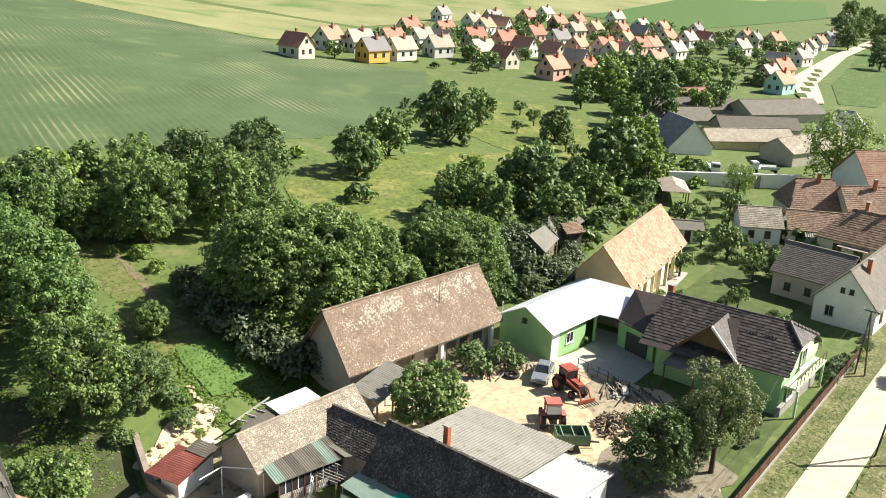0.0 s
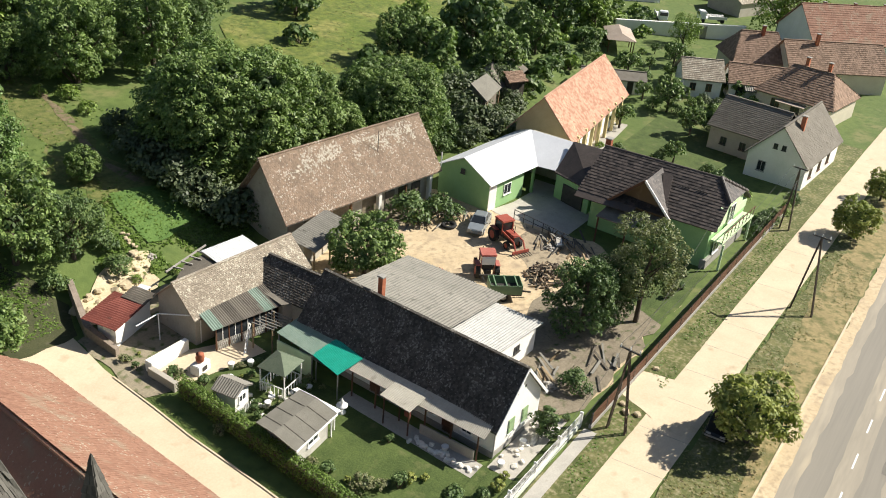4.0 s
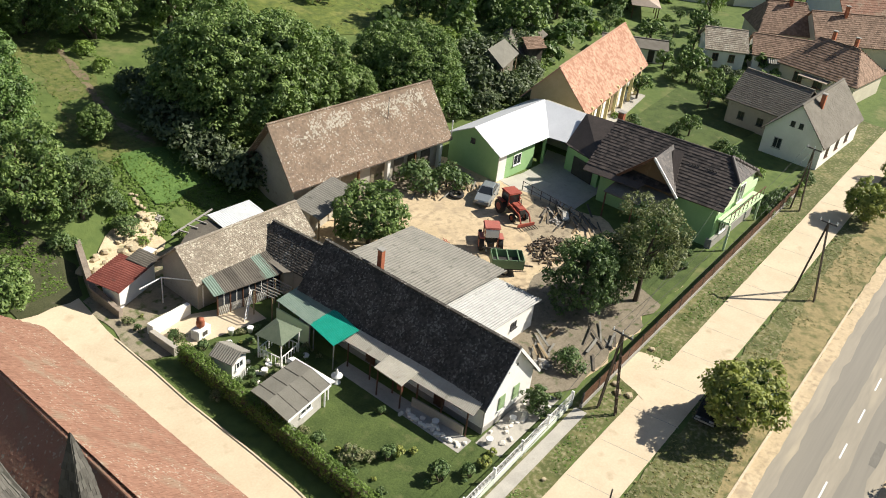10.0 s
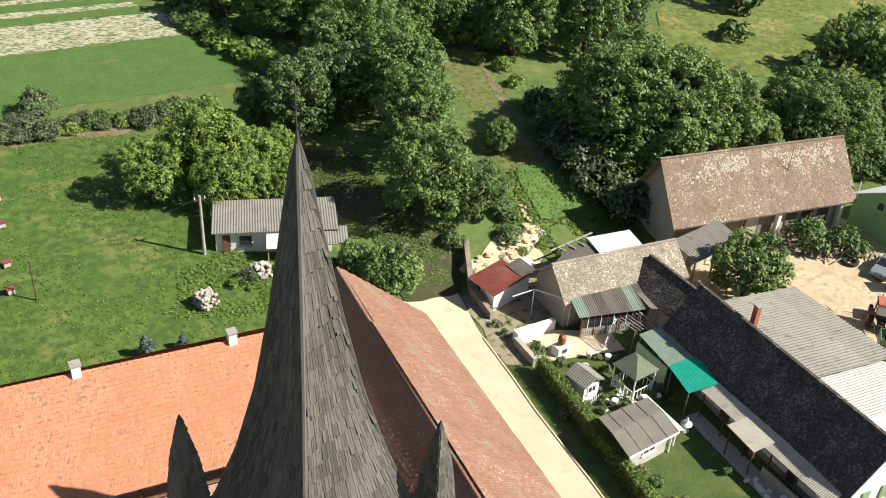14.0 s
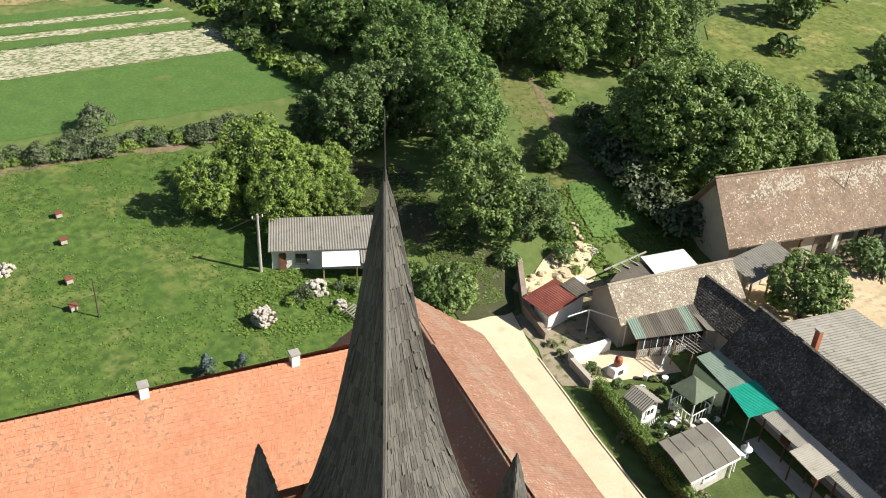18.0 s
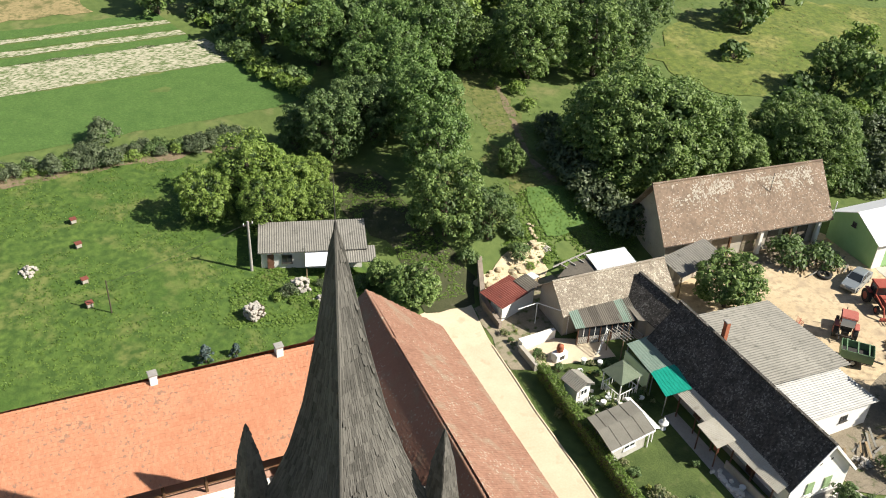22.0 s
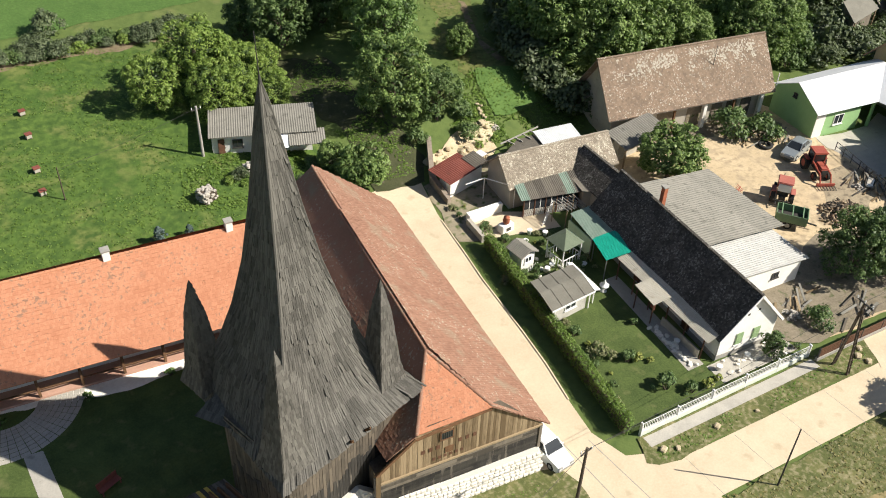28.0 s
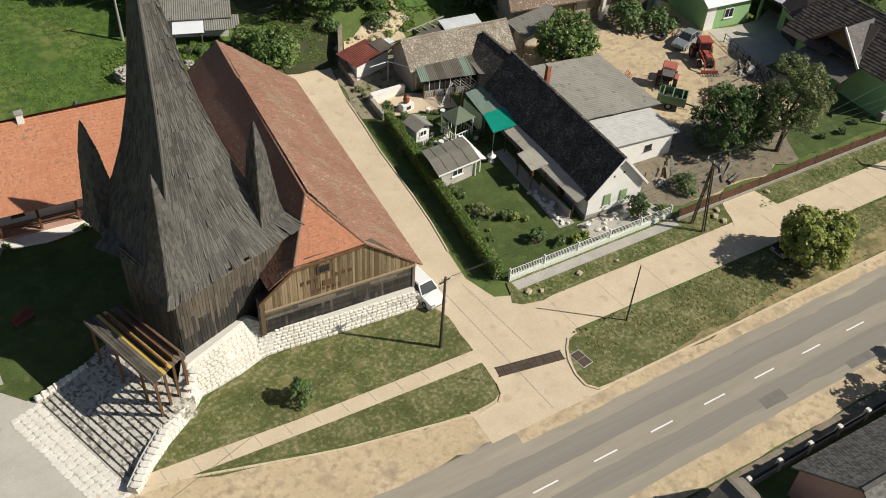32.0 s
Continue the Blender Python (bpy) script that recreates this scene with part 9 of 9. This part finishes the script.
for k in range(9):
    boxpart("picket", g3, WHITE, -0.8 + k * 0.2, -0.73 + k * 0.2, -1.2, -1.17, 0, 0.6)


def lathe(name, prof, m, x, y, z, label, category):
    """A turned garden ornament: prof is radius, height pairs."""
    t = thing(name, x, y, z, 0, label, category)
    vs, fs = [], []
    n = 12
    for r, h in prof:
        for k in range(n):
            a = 2 * math.pi * k / n
            vs.append((math.cos(a) * r, math.sin(a) * r, h))
    for i in range(len(prof) - 1):
        for k in range(n):
            fs.append((i * n + k, i * n + (k + 1) % n, (i + 1) * n + (k + 1) % n, (i + 1) * n + k))
    fs.append(tuple(reversed(range(n))))
    fs.append(tuple(range(len(vs) - n, len(vs))))
    mesh_ob("body", vs, fs, m, t, smooth=True)
    return t


lathe("garden_fountain", [(0.3, 0), (0.3, 0.1), (0.1, 0.2), (0.1, 0.5), (0.4, 0.6), (0.42, 0.7), (0.1, 0.72), (0.12, 1.0), (0.05, 1.2), (0.02, 1.3)], WHITE, 7.3, 13.9, 0, "white two-tier garden fountain on the lawn", "fountain")
lathe("stone_urn", [(0.18, 0), (0.3, 0.12), (0.34, 0.4), (0.26, 0.62), (0.3, 0.7)], BRICK, 4.4, 24.9, 0.85, "brown clay urn on a white block", "urn")
blk = thing("white_block", 4.4, 24.9, 0, 8, "white rendered outdoor oven block", "oven")
boxpart("body", blk, WHITEWASH, -0.7, 0.7, -0.4, 0.4, 0, 0.85, bevel=0.05)
boxpart("mouth", blk, IRON, -0.25, 0.25, -0.43, -0.39, 0.25, 0.6)
rng = np.random.RandomState(77)
pot = lathe("planter", [(0.16, 0), (0.24, 0.3), (0.27, 0.36), (0.2, 0.34)], WHITE, 5.0, 22.5, 0.03, "white stone planter in the garden", "planter")
tagged(pot, group="garden planters")
for x, y in ((6.0, 23.4), (7.2, 22.6), (4.6, 21.8), (5.2, 18.6), (7.8, 17.4), (4.4, 18.2), (8.6, 6.0), (9.6, 2.2), (12.6, 2.2), (15.4, 2.0)):
    copy_thing(pot, pose(x, y, 0.05, 0, 0, x * 40) @ Matrix.Diagonal((1, 1, rng.uniform(0.8, 1.6), 1)))
rock = thing("rockery", 0, 0, 0, 0, "pale rockery stones along the flower bed", "rockery")
for k in range(60):
    o = new("stone", stones[k % 5])
    o.parent = rock
    if k < 26:
        x, y = 8.1 + rng.normal() * 0.2, 3.4 + k * 0.2
    elif k < 44:
        x, y = 4.8 + rng.normal() * 1.2, 18.2 + rng.normal() * 0.9
    else:
        x, y = 10.2 + (k - 44) * 0.36, 2.0 + rng.normal() * 0.4
    o.matrix_basis = pose(x, y, 0.1, rng.uniform(-20, 20), 0, rng.uniform(0, 180)) @ Matrix.Diagonal((rng.uniform(0.25, 0.5), rng.uniform(0.2, 0.4), rng.uniform(0.15, 0.3), 1))
fl = shrub("flowering_shrub", "round garden shrub with pale flowers", 81, 1.2, 1.0, leaf_mat("flowering_leaves", (0.07, 0.11, 0.03), (0.32, 0.30, 0.16)), clumps=16, leaves=46, size=0.09)
plant(fl, [(2.2, 8.0, 1.1, 0), (3.0, 7.2, 0.7, 50), (8.9, 21.6, 0.5, 20), (5.0, 17.6, 0.5, 0), (3.2, 21.8, 0.5, 40), (7.0, 16.8, 0.45, 70), (1.9, 12.0, 0.6, 0), (6.6, 23.0, 0.5, 10), (4.4, 23.0, 0.45, 0)])
ev = shrub("garden_shrub", "clipped evergreen garden shrub", 82, 1.3, 0.85, LEAF_DARK, clumps=18, leaves=50, size=0.085)
plant(ev, [(3.8, 6.3, 1.0, 0), (4.6, 2.6, 1.3, 30), (6.2, 1.4, 0.9, 60), (1.8, 10.6, 0.9, 10), (6.9, 9.4, 0.6, 0), (2.0, 22.4, 0.9, 0), (3.4, 23.4, 0.8, 40), (5.6, 17.0, 0.5, 0), (3.6, 18.6, 0.55, 30), (6.2, 21.6, 0.6, 0), (5.0, 21.2, 0.5, 60), (2.4, 18.8, 0.6, 20), (8.3, 19.6, 0.5, 0), (4.2, 16.6, 0.5, 80), (6.4, 16.4, 0.6, 0), (1.6, 17.2, 0.6, 0), (38.6, 2.0, 0.7, 0), (41.0, 1.6, 0.8, 0), (37.2, 4.6, 0.6, 20), (43.6, 2.2, 0.7, 0), (16.8, 1.0, 0.6, 0), (4.4, 17.4, 0.6, 0), (7.6, 20.9, 0.7, 10)])
yl = shrub("golden_shrub", "small golden-yellow shrub in the lawn", 83, 0.9, 0.55, LEAF_YELLOW, clumps=12, leaves=50, size=0.07)
plant(yl, [(4.6, 6.0, 1.0, 0), (5.4, 5.4, 0.7, 0), (7.6, 1.2, 1.1, 0), (8.8, 1.4, 0.8, 0)])
con = make_tree("gable_conifer", "round dark thuja before the white gable", 84, 2.4, 1.15, 0.1, LEAF_DARK, clumps=56, leaves=50, size=0.085, conic=0.35)
plant(con, [(14.6, 1.5, 1.0, 0)])

# ---- yard clutter ----
LOGWOOD = mat("split_firewood", (0.20, 0.14, 0.085), (0.48, 0.38, 0.26), scale=1.5, fine=9, bump=0.4)
LOGEND = [None] * 4
for k in range(4):
    bm = bmesh.new()
    tube(bm, (-0.5, 0, 0), (0.5, 0, 0), 0.5, 0.46, 6 + k % 2)
    bmesh.ops.recalc_face_normals(bm, faces=bm.faces)
    me = bpy.data.meshes.new("log")
    bm.to_mesh(me)
    bm.free()
    me.materials.append(LOGWOOD if k % 2 else BARK)
    LOGEND[k] = me
wp = thing("firewood_heap", 34.8, 12.2, 0.03, 0, "untidy heap of split firewood logs in the yard", "firewood")
rng = np.random.RandomState(55)
for k in range(190):
    a, q = rng.uniform(0, 6.28), rng.uniform(0, 1) ** 0.6
    x, y = math.cos(a) * q * 2.7, math.sin(a) * q * 1.9
    zz = max(0.08, 0.85 * (1 - q) * rng.uniform(0.4, 1.0) + 0.08)
    o = new("log", LOGEND[k % 4])
    o.parent = wp
    s = rng.uniform(0.14, 0.28)
    o.matrix_basis = pose(x, y, zz, 0, rng.uniform(-30, 30), rng.uniform(0, 180)) @ Matrix.Diagonal((rng.uniform(0.35, 0.75), s, s, 1))


def plank_heap(x, y, n, seed, L, label, m):
    t = thing("plank_heap", x, y, 0.03, 0, label, "timber pile")
    r = np.random.RandomState(seed)
    for k in range(n):
        bm = bmesh.new()
        a = r.uniform(-0.5, 0.5) + 0.5
        c = Vector((r.normal() * 1.1, r.normal() * 0.8, 0.05 + 0.03 * k))
        d = Vector((math.cos(a), math.sin(a), r.uniform(-0.06, 0.06))) * L * r.uniform(0.4, 1) / 2
        beam(bm, c - d, c + d, r.uniform(0.1, 0.22), 0.05)
        part("plank", bm, m[k % len(m)], t)
    return t


plank_heap(36.4, 26.6, 16, 1, 3.0, "jumble of old planks and frames by the shrubs", (BOARD, CORRUGATED, LOG))
plank_heap(39.4, 25.4, 14, 2, 2.6, "heap of scrap timber beside the garage", (LOG, BOARD, CORRUGATED))
plank_heap(41.5, 15.0, 16, 3, 3.6, "pile of old boards along the forecourt", (LOG, BOARD, CORRUGATED))
plank_heap(40.8, 12.6, 14, 4, 3.6, "dark boards and beams lying in the yard", (LOG, CORR_DARK, BOARD))
plank_heap(21.0, 5.2, 10, 5, 3.0, "weathered planks on bare soil", (CORRUGATED, BOARD))
plank_heap(24.5, 1.8, 8, 6, 3.0, "boards lying by the gate", (CORRUGATED, LOG))
boulder(19.5, 4.0, 0.8, 11, "heap of pale stones by the shed")
boulder(39.8, 14.6, 0.7, 12, "white rubble and sacks in the yard")
cf = thing("court_fence", 0, 0, 0, 0, "thin dark rail fence of the forecourt", "fence")
for k in range(7):
    post(cf, 43.2 - 0.25 * k, 20.6 - 1.25 * k, 0, 1.1, 0.07, IRON)
for zz in (0.55, 1.05):
    bm = bmesh.new()
    beam(bm, (43.2, 20.6, zz), (41.7, 13.1, zz), 0.05)
    part("rail", bm, IRON, cf)
sink = thing("white_tub", 41.2, 14.4, 0.03, 30, "old white enamel bathtub lying in the yard", "bathtub")
bm = bmesh.new()
box(bm, -0.75, 0.75, -0.36, 0.36, 0.1, 0.5, 0.12)
part("shell", bm, CAR_WHITE, sink)
boxpart("inside", sink, PAVING, -0.6, 0.6, -0.24, 0.24, 0.49, 0.51)


def tyre(x, y, z, rz=0):
    t = thing("old_tyre", x, y, z, rz, "old black tyre lying on the ground", "tyre", "old tyres")
    vs, fs = [], []
    for i in range(20):
        for j in range(8):
            a, b = 2 * math.pi * i / 20, 2 * math.pi * j / 8
            r = 0.62 + 0.2 * math.cos(b)
            vs.append((math.cos(a) * r, math.sin(a) * r, 0.17 + 0.15 * math.sin(b)))
            fs.append((i * 8 + j, ((i + 1) % 20) * 8 + j, ((i + 1) % 20) * 8 + (j + 1) % 8, i * 8 + (j + 1) % 8))
    mesh_ob("ring", vs, fs, RUBBER, t, smooth=True)
    return t


tyre(37.0, 24.6, 0.03)

# ---- vehicles ----


def wheel(parent, x, y, r, w, rim=None):
    bm = bmesh.new()
    tube(bm, (x - w / 2, y, r), (x + w / 2, y, r), r, r, 20)
    wv = part("wheel", bm, RUBBER, parent)
    for s in (-1, 1):
        bm = bmesh.new()
        tube(bm, (x + s * w * 0.5, y, r), (x + s * (w * 0.5 + 0.02), y, r), r * 0.55, r * 0.5, 14)
        part("rim", bm, rim or ZINC, wv)
    return wv


def car(x, y, rz, paint, label, L=4.2, W=1.68, H=1.42, estate=False, z=0.03):
    """A saloon or estate car: lofted body, glasshouse, wheels, lights. Nose towards -y."""
    t = thing("car", x, y, z, rz, label, "car", "parked cars")
    sec = [(-L / 2, 0.42, 0.62, 0.80), (-L / 2 + 0.12, 0.25, 0.76, 0.93), (-L * 0.22, 0.2, 0.9, 1.0), (L * 0.30, 0.2, 0.96, 1.0), (L / 2 - 0.12, 0.25, 0.92, 0.95), (L / 2, 0.42, 0.80, 0.84)]
    vs, fs = [], []
    for yy, z0, z1, k in sec:
        w = W / 2 * k
        vs += [(-w, yy, z0), (-w * 1.0, yy, (z0 + z1) / 2), (-w * 0.92, yy, z1), (w * 0.92, yy, z1), (w, yy, (z0 + z1) / 2), (w, yy, z0)]
    for i in range(len(sec) - 1):
        for j in range(6):
            a, b = i * 6 + j, i * 6 + (j + 1) % 6
            fs.append((a, b, b + 6, a + 6))
    fs += [tuple(reversed(range(6))), tuple(range(len(vs) - 6, len(vs)))]
    body = mesh_ob("body", vs, fs, paint, t, smooth=False)
    r0, r1 = (-L * 0.05, L * 0.40 if estate else L * 0.22)
    b0, b1 = (-L * 0.20, L * 0.47 if estate else L * 0.36)
    w, wr = W / 2 * 0.9, W / 2 * 0.72
    zb, zt = 0.93, H
    cv = [(-w, b0, zb), (w, b0, zb), (w, b1, zb), (-w, b1, zb), (-wr, r0, zt), (wr, r0, zt), (wr, r1, zt), (-wr, r1, zt)]
    mesh_ob("glasshouse", cv, [(0, 1, 5, 4), (1, 2, 6, 5), (2, 3, 7, 6), (3, 0, 4, 7), (4, 5, 6, 7)], GLASS, t)
    bm = bmesh.new()
    hexa(bm, [(-wr - 0.02, r0 - 0.04, zt - 0.01), (wr + 0.02, r0 - 0.04, zt - 0.01), (wr + 0.02, r1 + 0.04, zt - 0.01), (-wr - 0.02, r1 + 0.04, zt - 0.01)], [(-wr + 0.05, r0 + 0.05, zt + 0.05), (wr - 0.05, r0 + 0.05, zt + 0.05), (wr - 0.05, r1 - 0.03, zt + 0.05), (-wr + 0.05, r1 - 0.03, zt + 0.05)])
    part("roof", bm, paint, t)
    for i, j in ((0, 4), (1, 5), (2, 6), (3, 7)):
        bm = bmesh.new()
        beam(bm, cv[i], cv[j], 0.08)
        part("pillar", bm, paint, t)
    for sx in (-1, 1):
        bm = bmesh.new()
        m0 = Vector((sx * w, (b0 + b1) / 2, zb))
        m1 = Vector((sx * wr, (r0 + r1) / 2, zt))
        beam(bm, m0, m1, 0.07)
        part("pillar", bm, paint, t)
        for yy in (-L * 0.31, L * 0.31):
            wheel(t, sx * (W / 2 - 0.1), yy, 0.31, 0.2)
        boxpart("headlight", t, ZINC, sx * W * 0.3 - 0.18, sx * W * 0.3 + 0.18, -L / 2 - 0.01, -L / 2 + 0.1, 0.6, 0.74, bevel=0.02)
        boxpart("tail_light", t, TRACTOR_RED, sx * W * 0.36 - 0.1, sx * W * 0.36 + 0.1, L / 2 - 0.06, L / 2 + 0.01, 0.66, 0.82, bevel=0.02)
        boxpart("mirror", t, paint, sx * (W / 2 + 0.06) - 0.08, sx * (W / 2 + 0.06) + 0.08, b0 + 0.2, b0 + 0.3, 0.92, 1.04, bevel=0.02)
    boxpart("bumper", t, PLINTH, -W / 2 + 0.1, W / 2 - 0.1, -L / 2 - 0.05, -L / 2 + 0.05, 0.4, 0.55, bevel=0.03)
    boxpart("rear_bumper", t, PLINTH, -W / 2 + 0.1, W / 2 - 0.1, L / 2 - 0.05, L / 2 + 0.05, 0.4, 0.55, bevel=0.03)
    return t


car(38.9, 22.2, 108 - 180, CAR_SILVER, "silver saloon car parked in the farmyard", L=4.4)
car(-6.9, 1.9, 6, CAR_WHITE, "white estate car parked beside the church", L=4.1, estate=True, H=1.46)
car(23.6, -8.2, -86, CAR_DARK, "black car parked under the street tree")


def tractor(x, y, rz, label, cabin, hood, loader=False):
    t = thing("tractor", x, y, 0.03, rz, label, "tractor", "farm tractors")
    boxpart("bonnet", t, hood, -0.38, 0.38, -1.9, -0.3, 0.85, 1.5, bevel=0.1)
    boxpart("chassis", t, IRON, -0.3, 0.3, -1.8, 1.2, 0.55, 0.95)
    boxpart("grille", t, IRON, -0.32, 0.32, -1.93, -1.88, 0.9, 1.4)
    for px, py in ((-0.62, -0.25), (0.62, -0.25), (-0.62, 0.95), (0.62, 0.95)):
        post(t, px, py, 1.1, 2.3, 0.08, hood, "cab_post")
    boxpart("cab_glass", t, GLASS, -0.6, 0.6, -0.22, 0.92, 1.35, 2.25)
    boxpart("cab_roof", t, cabin, -0.75, 0.75, -0.45, 1.1, 2.3, 2.48, bevel=0.07)
    boxpart("seat_base", t, IRON, -0.5, 0.5, -0.1, 0.9, 0.9, 1.35)
    for sx in (-1, 1):
        boxpart("mudguard", t, hood, sx * 0.9 - 0.22, sx * 0.9 + 0.22, 0.1, 1.2, 1.42, 1.5, bevel=0.03)
        wheel(t, sx * 0.88, 0.7, 0.72, 0.4, hood)
        wheel(t, sx * 0.72, -1.4, 0.42, 0.26, hood)
    bm = bmesh.new()
    tube(bm, (0.2, -1.2, 1.5), (0.2, -1.2, 2.2), 0.04)
    part("exhaust", bm, IRON, t)
    if loader:
        for sx in (-0.55, 0.55):
            bm = bmesh.new()
            beam(bm, (sx, 0.0, 1.4), (sx, -2.2, 1.1), 0.1, 0.16)
            beam(bm, (sx, -2.2, 1.1), (sx, -2.7, 0.3), 0.1, 0.16)
            part("loader_arm", bm, hood, t)
        bm = bmesh.new()
        beam(bm, (-0.95, -2.75, 0.25), (0.95, -2.75, 0.25), 0.14, 0.3)
        part("fork_bar", bm, hood, t)
        for k in range(7):
            bm = bmesh.new()
            beam(bm, (-0.9 + k * 0.3, -2.75, 0.15), (-0.9 + k * 0.3, -3.5, 0.08), 0.05)
            part("tine", bm, IRON, t)
    else:
        boxpart("roof_panel", t, WHITE_METAL, -0.6, 0.6, 0.95, 1.12, 1.5, 2.3, bevel=0.03)
        bm = bmesh.new()
        beam(bm, (-0.8, 1.5, 0.7), (0.8, 1.5, 0.7), 0.1)
        beam(bm, (-0.5, 1.1, 0.7), (-0.5, 2.0, 0.5), 0.08)
        beam(bm, (0.5, 1.1, 0.7), (0.5, 2.0, 0.5), 0.08)
        part("hitch", bm, IRON, t)
    return t


tractor(38.0, 18.7, -25, "red tractor with a front loader in the yard", TRACTOR_RED, TRACTOR_RED, True)
FADED_RED = mat("faded_red_paint", (0.34, 0.10, 0.075), (0.46, 0.16, 0.12), rough=0.6, scale=1.2, fine=9, bump=0.1, c=(0.26, 0.13, 0.09), stain=0.3)
tractor(31.3, 16.8, 130, "worn red tractor with a white cab roof panel", FADED_RED, FADED_RED)
tr = thing("trailer", 28.9, 13.4, 0.03, 40, "green high-sided farm trailer", "trailer")
boxpart("bed", tr, IRON, -0.9, 0.9, -1.4, 1.4, 0.6, 0.72)
for sx in (-1, 1):
    boxpart("side", tr, TRAILER_GREEN, sx * 0.9 - 0.04, sx * 0.9 + 0.04, -1.4, 1.4, 0.72, 1.6, bevel=0.02)
    boxpart("end_board", tr, TRAILER_GREEN, -0.86, 0.86, sx * 1.4 - 0.04, sx * 1.4 + 0.04, 0.72, 1.6, bevel=0.02)
    wheel(tr, sx * 0.8, 0.2, 0.4, 0.24)
for k in range(3):
    boxpart("rib", tr, TRAILER_GREEN, -0.95, 0.95, -1.0 + k * 0.95, -0.9 + k * 0.95, 1.55, 1.64)
boxpart("floor_cover", tr, IRON, -0.84, 0.84, -1.34, 1.34, 0.72, 0.9)
bm = bmesh.new()
beam(bm, (0, -1.4, 0.6), (0, -2.4, 0.5), 0.12)
part("drawbar", bm, IRON, tr)
rake = thing("hay_rake", 28.4, 19.2, 0.03, 30, "rusty red hay rake beside the shed", "farm implement")
for k in range(6):
    bm = bmesh.new()
    beam(bm, (-0.6 + k * 0.24, 0, 0.1), (-0.6 + k * 0.24, 0.7, 0.55), 0.04)
    part("tine", bm, TRACTOR_RED, rake)
bm = bmesh.new()
beam(bm, (-0.7, 0.35, 0.35), (0.7, 0.35, 0.35), 0.08)
part("bar", bm, TRACTOR_RED, rake)

# ---- across the road ----
sf = thing("roadside_fence", 0, 0, 0, 0, "low dark wall with pillars across the road", "fence")
for k in range(12):
    post(sf, 0.0 + k * 2.9, -23.6, 0, 1.2, 0.36, STONE_PIECE, "pillar")
boxpart("base_wall", sf, PLINTH, -1.0, 34, -23.75, -23.5, -0.1, 0.5)
boxpart("rail", sf, IRON, -1.0, 34, -23.66, -23.58, 0.6, 1.0)
ROOF_SLATE = mat("weathered_slate", (0.10, 0.095, 0.085), (0.19, 0.18, 0.16), scale=0.8, fine=7, bump=0.4, island=0.35, c=(0.26, 0.24, 0.20), stain=0.28)
s1 = eave_house("roadside_house", (4.7, -24.9), (19.5, -25.2), 8.6, 3.1, 6.1, PINK, ROOF_SLATE, "pink roadside house with a dark slate-grey roof", back=-1.0, tw=0.24, th=0.26)
s2 = gable_house("roadside_shed", 0.2, -24.0, 182, 3.2, 5, 2.0, 3.2, WHITEWASH, FELT, "small shed with a grey roof across the road", category="shed", tiles=False)
sheet("ditch", [(-1, -22.4), (36, -22.4), (36, -23.4), (-1, -23.4)], 0.03, SOIL_AND_SHADE, "dark ditch edge along the road", "ditch")
st = make_tree("roadside_tree", "leafy tree across the road", 91, 6, 2.8, 1.4, LEAF_DARK, clumps=60, leaves=50, size=0.2)
plant(st, [(20.5, -26.5, 1.0, 0), (27, -26, 1.1, 50), (-3.5, -25.5, 0.5, 0), (36, -26, 1.0, 20)])


# small planting in the garden beds, boulders on the verge
rng = np.random.RandomState(91)
for k in range(46):
    kind = (fl, ev, yl, ev)[k % 4]
    if k < 18:
        x, y = rng.uniform(0.3, 2.2), rng.uniform(2.0, 22.0)
    elif k < 34:
        x, y = rng.uniform(3.2, 8.6), rng.uniform(16.5, 23.2)
    else:
        x, y = rng.uniform(1.4, 3.2), rng.uniform(25.0, 31.0)
    copy_thing_scaled(kind, place(kind, x, y, rng.uniform(0.3, 0.62), rng.uniform(0, 360), z=height(x, y) + 0.03))
boulder = thing("verge_boulder", 0, 0, 0, 0, "pale boulder lying on the verge", "boulder", "verge boulders")
o = new("rock", rock_me[2])
o.parent = boulder
o.matrix_basis = Matrix.Diagonal((0.5, 0.4, 0.25, 1))
boulder.matrix_basis = pose(5.5, -2.1, 0.12, 0, 0, 20)
for x, y, w in ((9.2, -2.4, 0.6), (21.4, -1.4, 1.0), (20.6, -2.0, 1.2), (20.9, -2.8, 1.1), (27.4, -1.6, 0.9), (0.6, -1.9, 1.1), (1.6, -2.3, 0.8)):
    copy_thing(boulder, pose(x, y, 0.12, 0, 0, x * 37) @ Matrix.Diagonal((w, w, w, 1)))
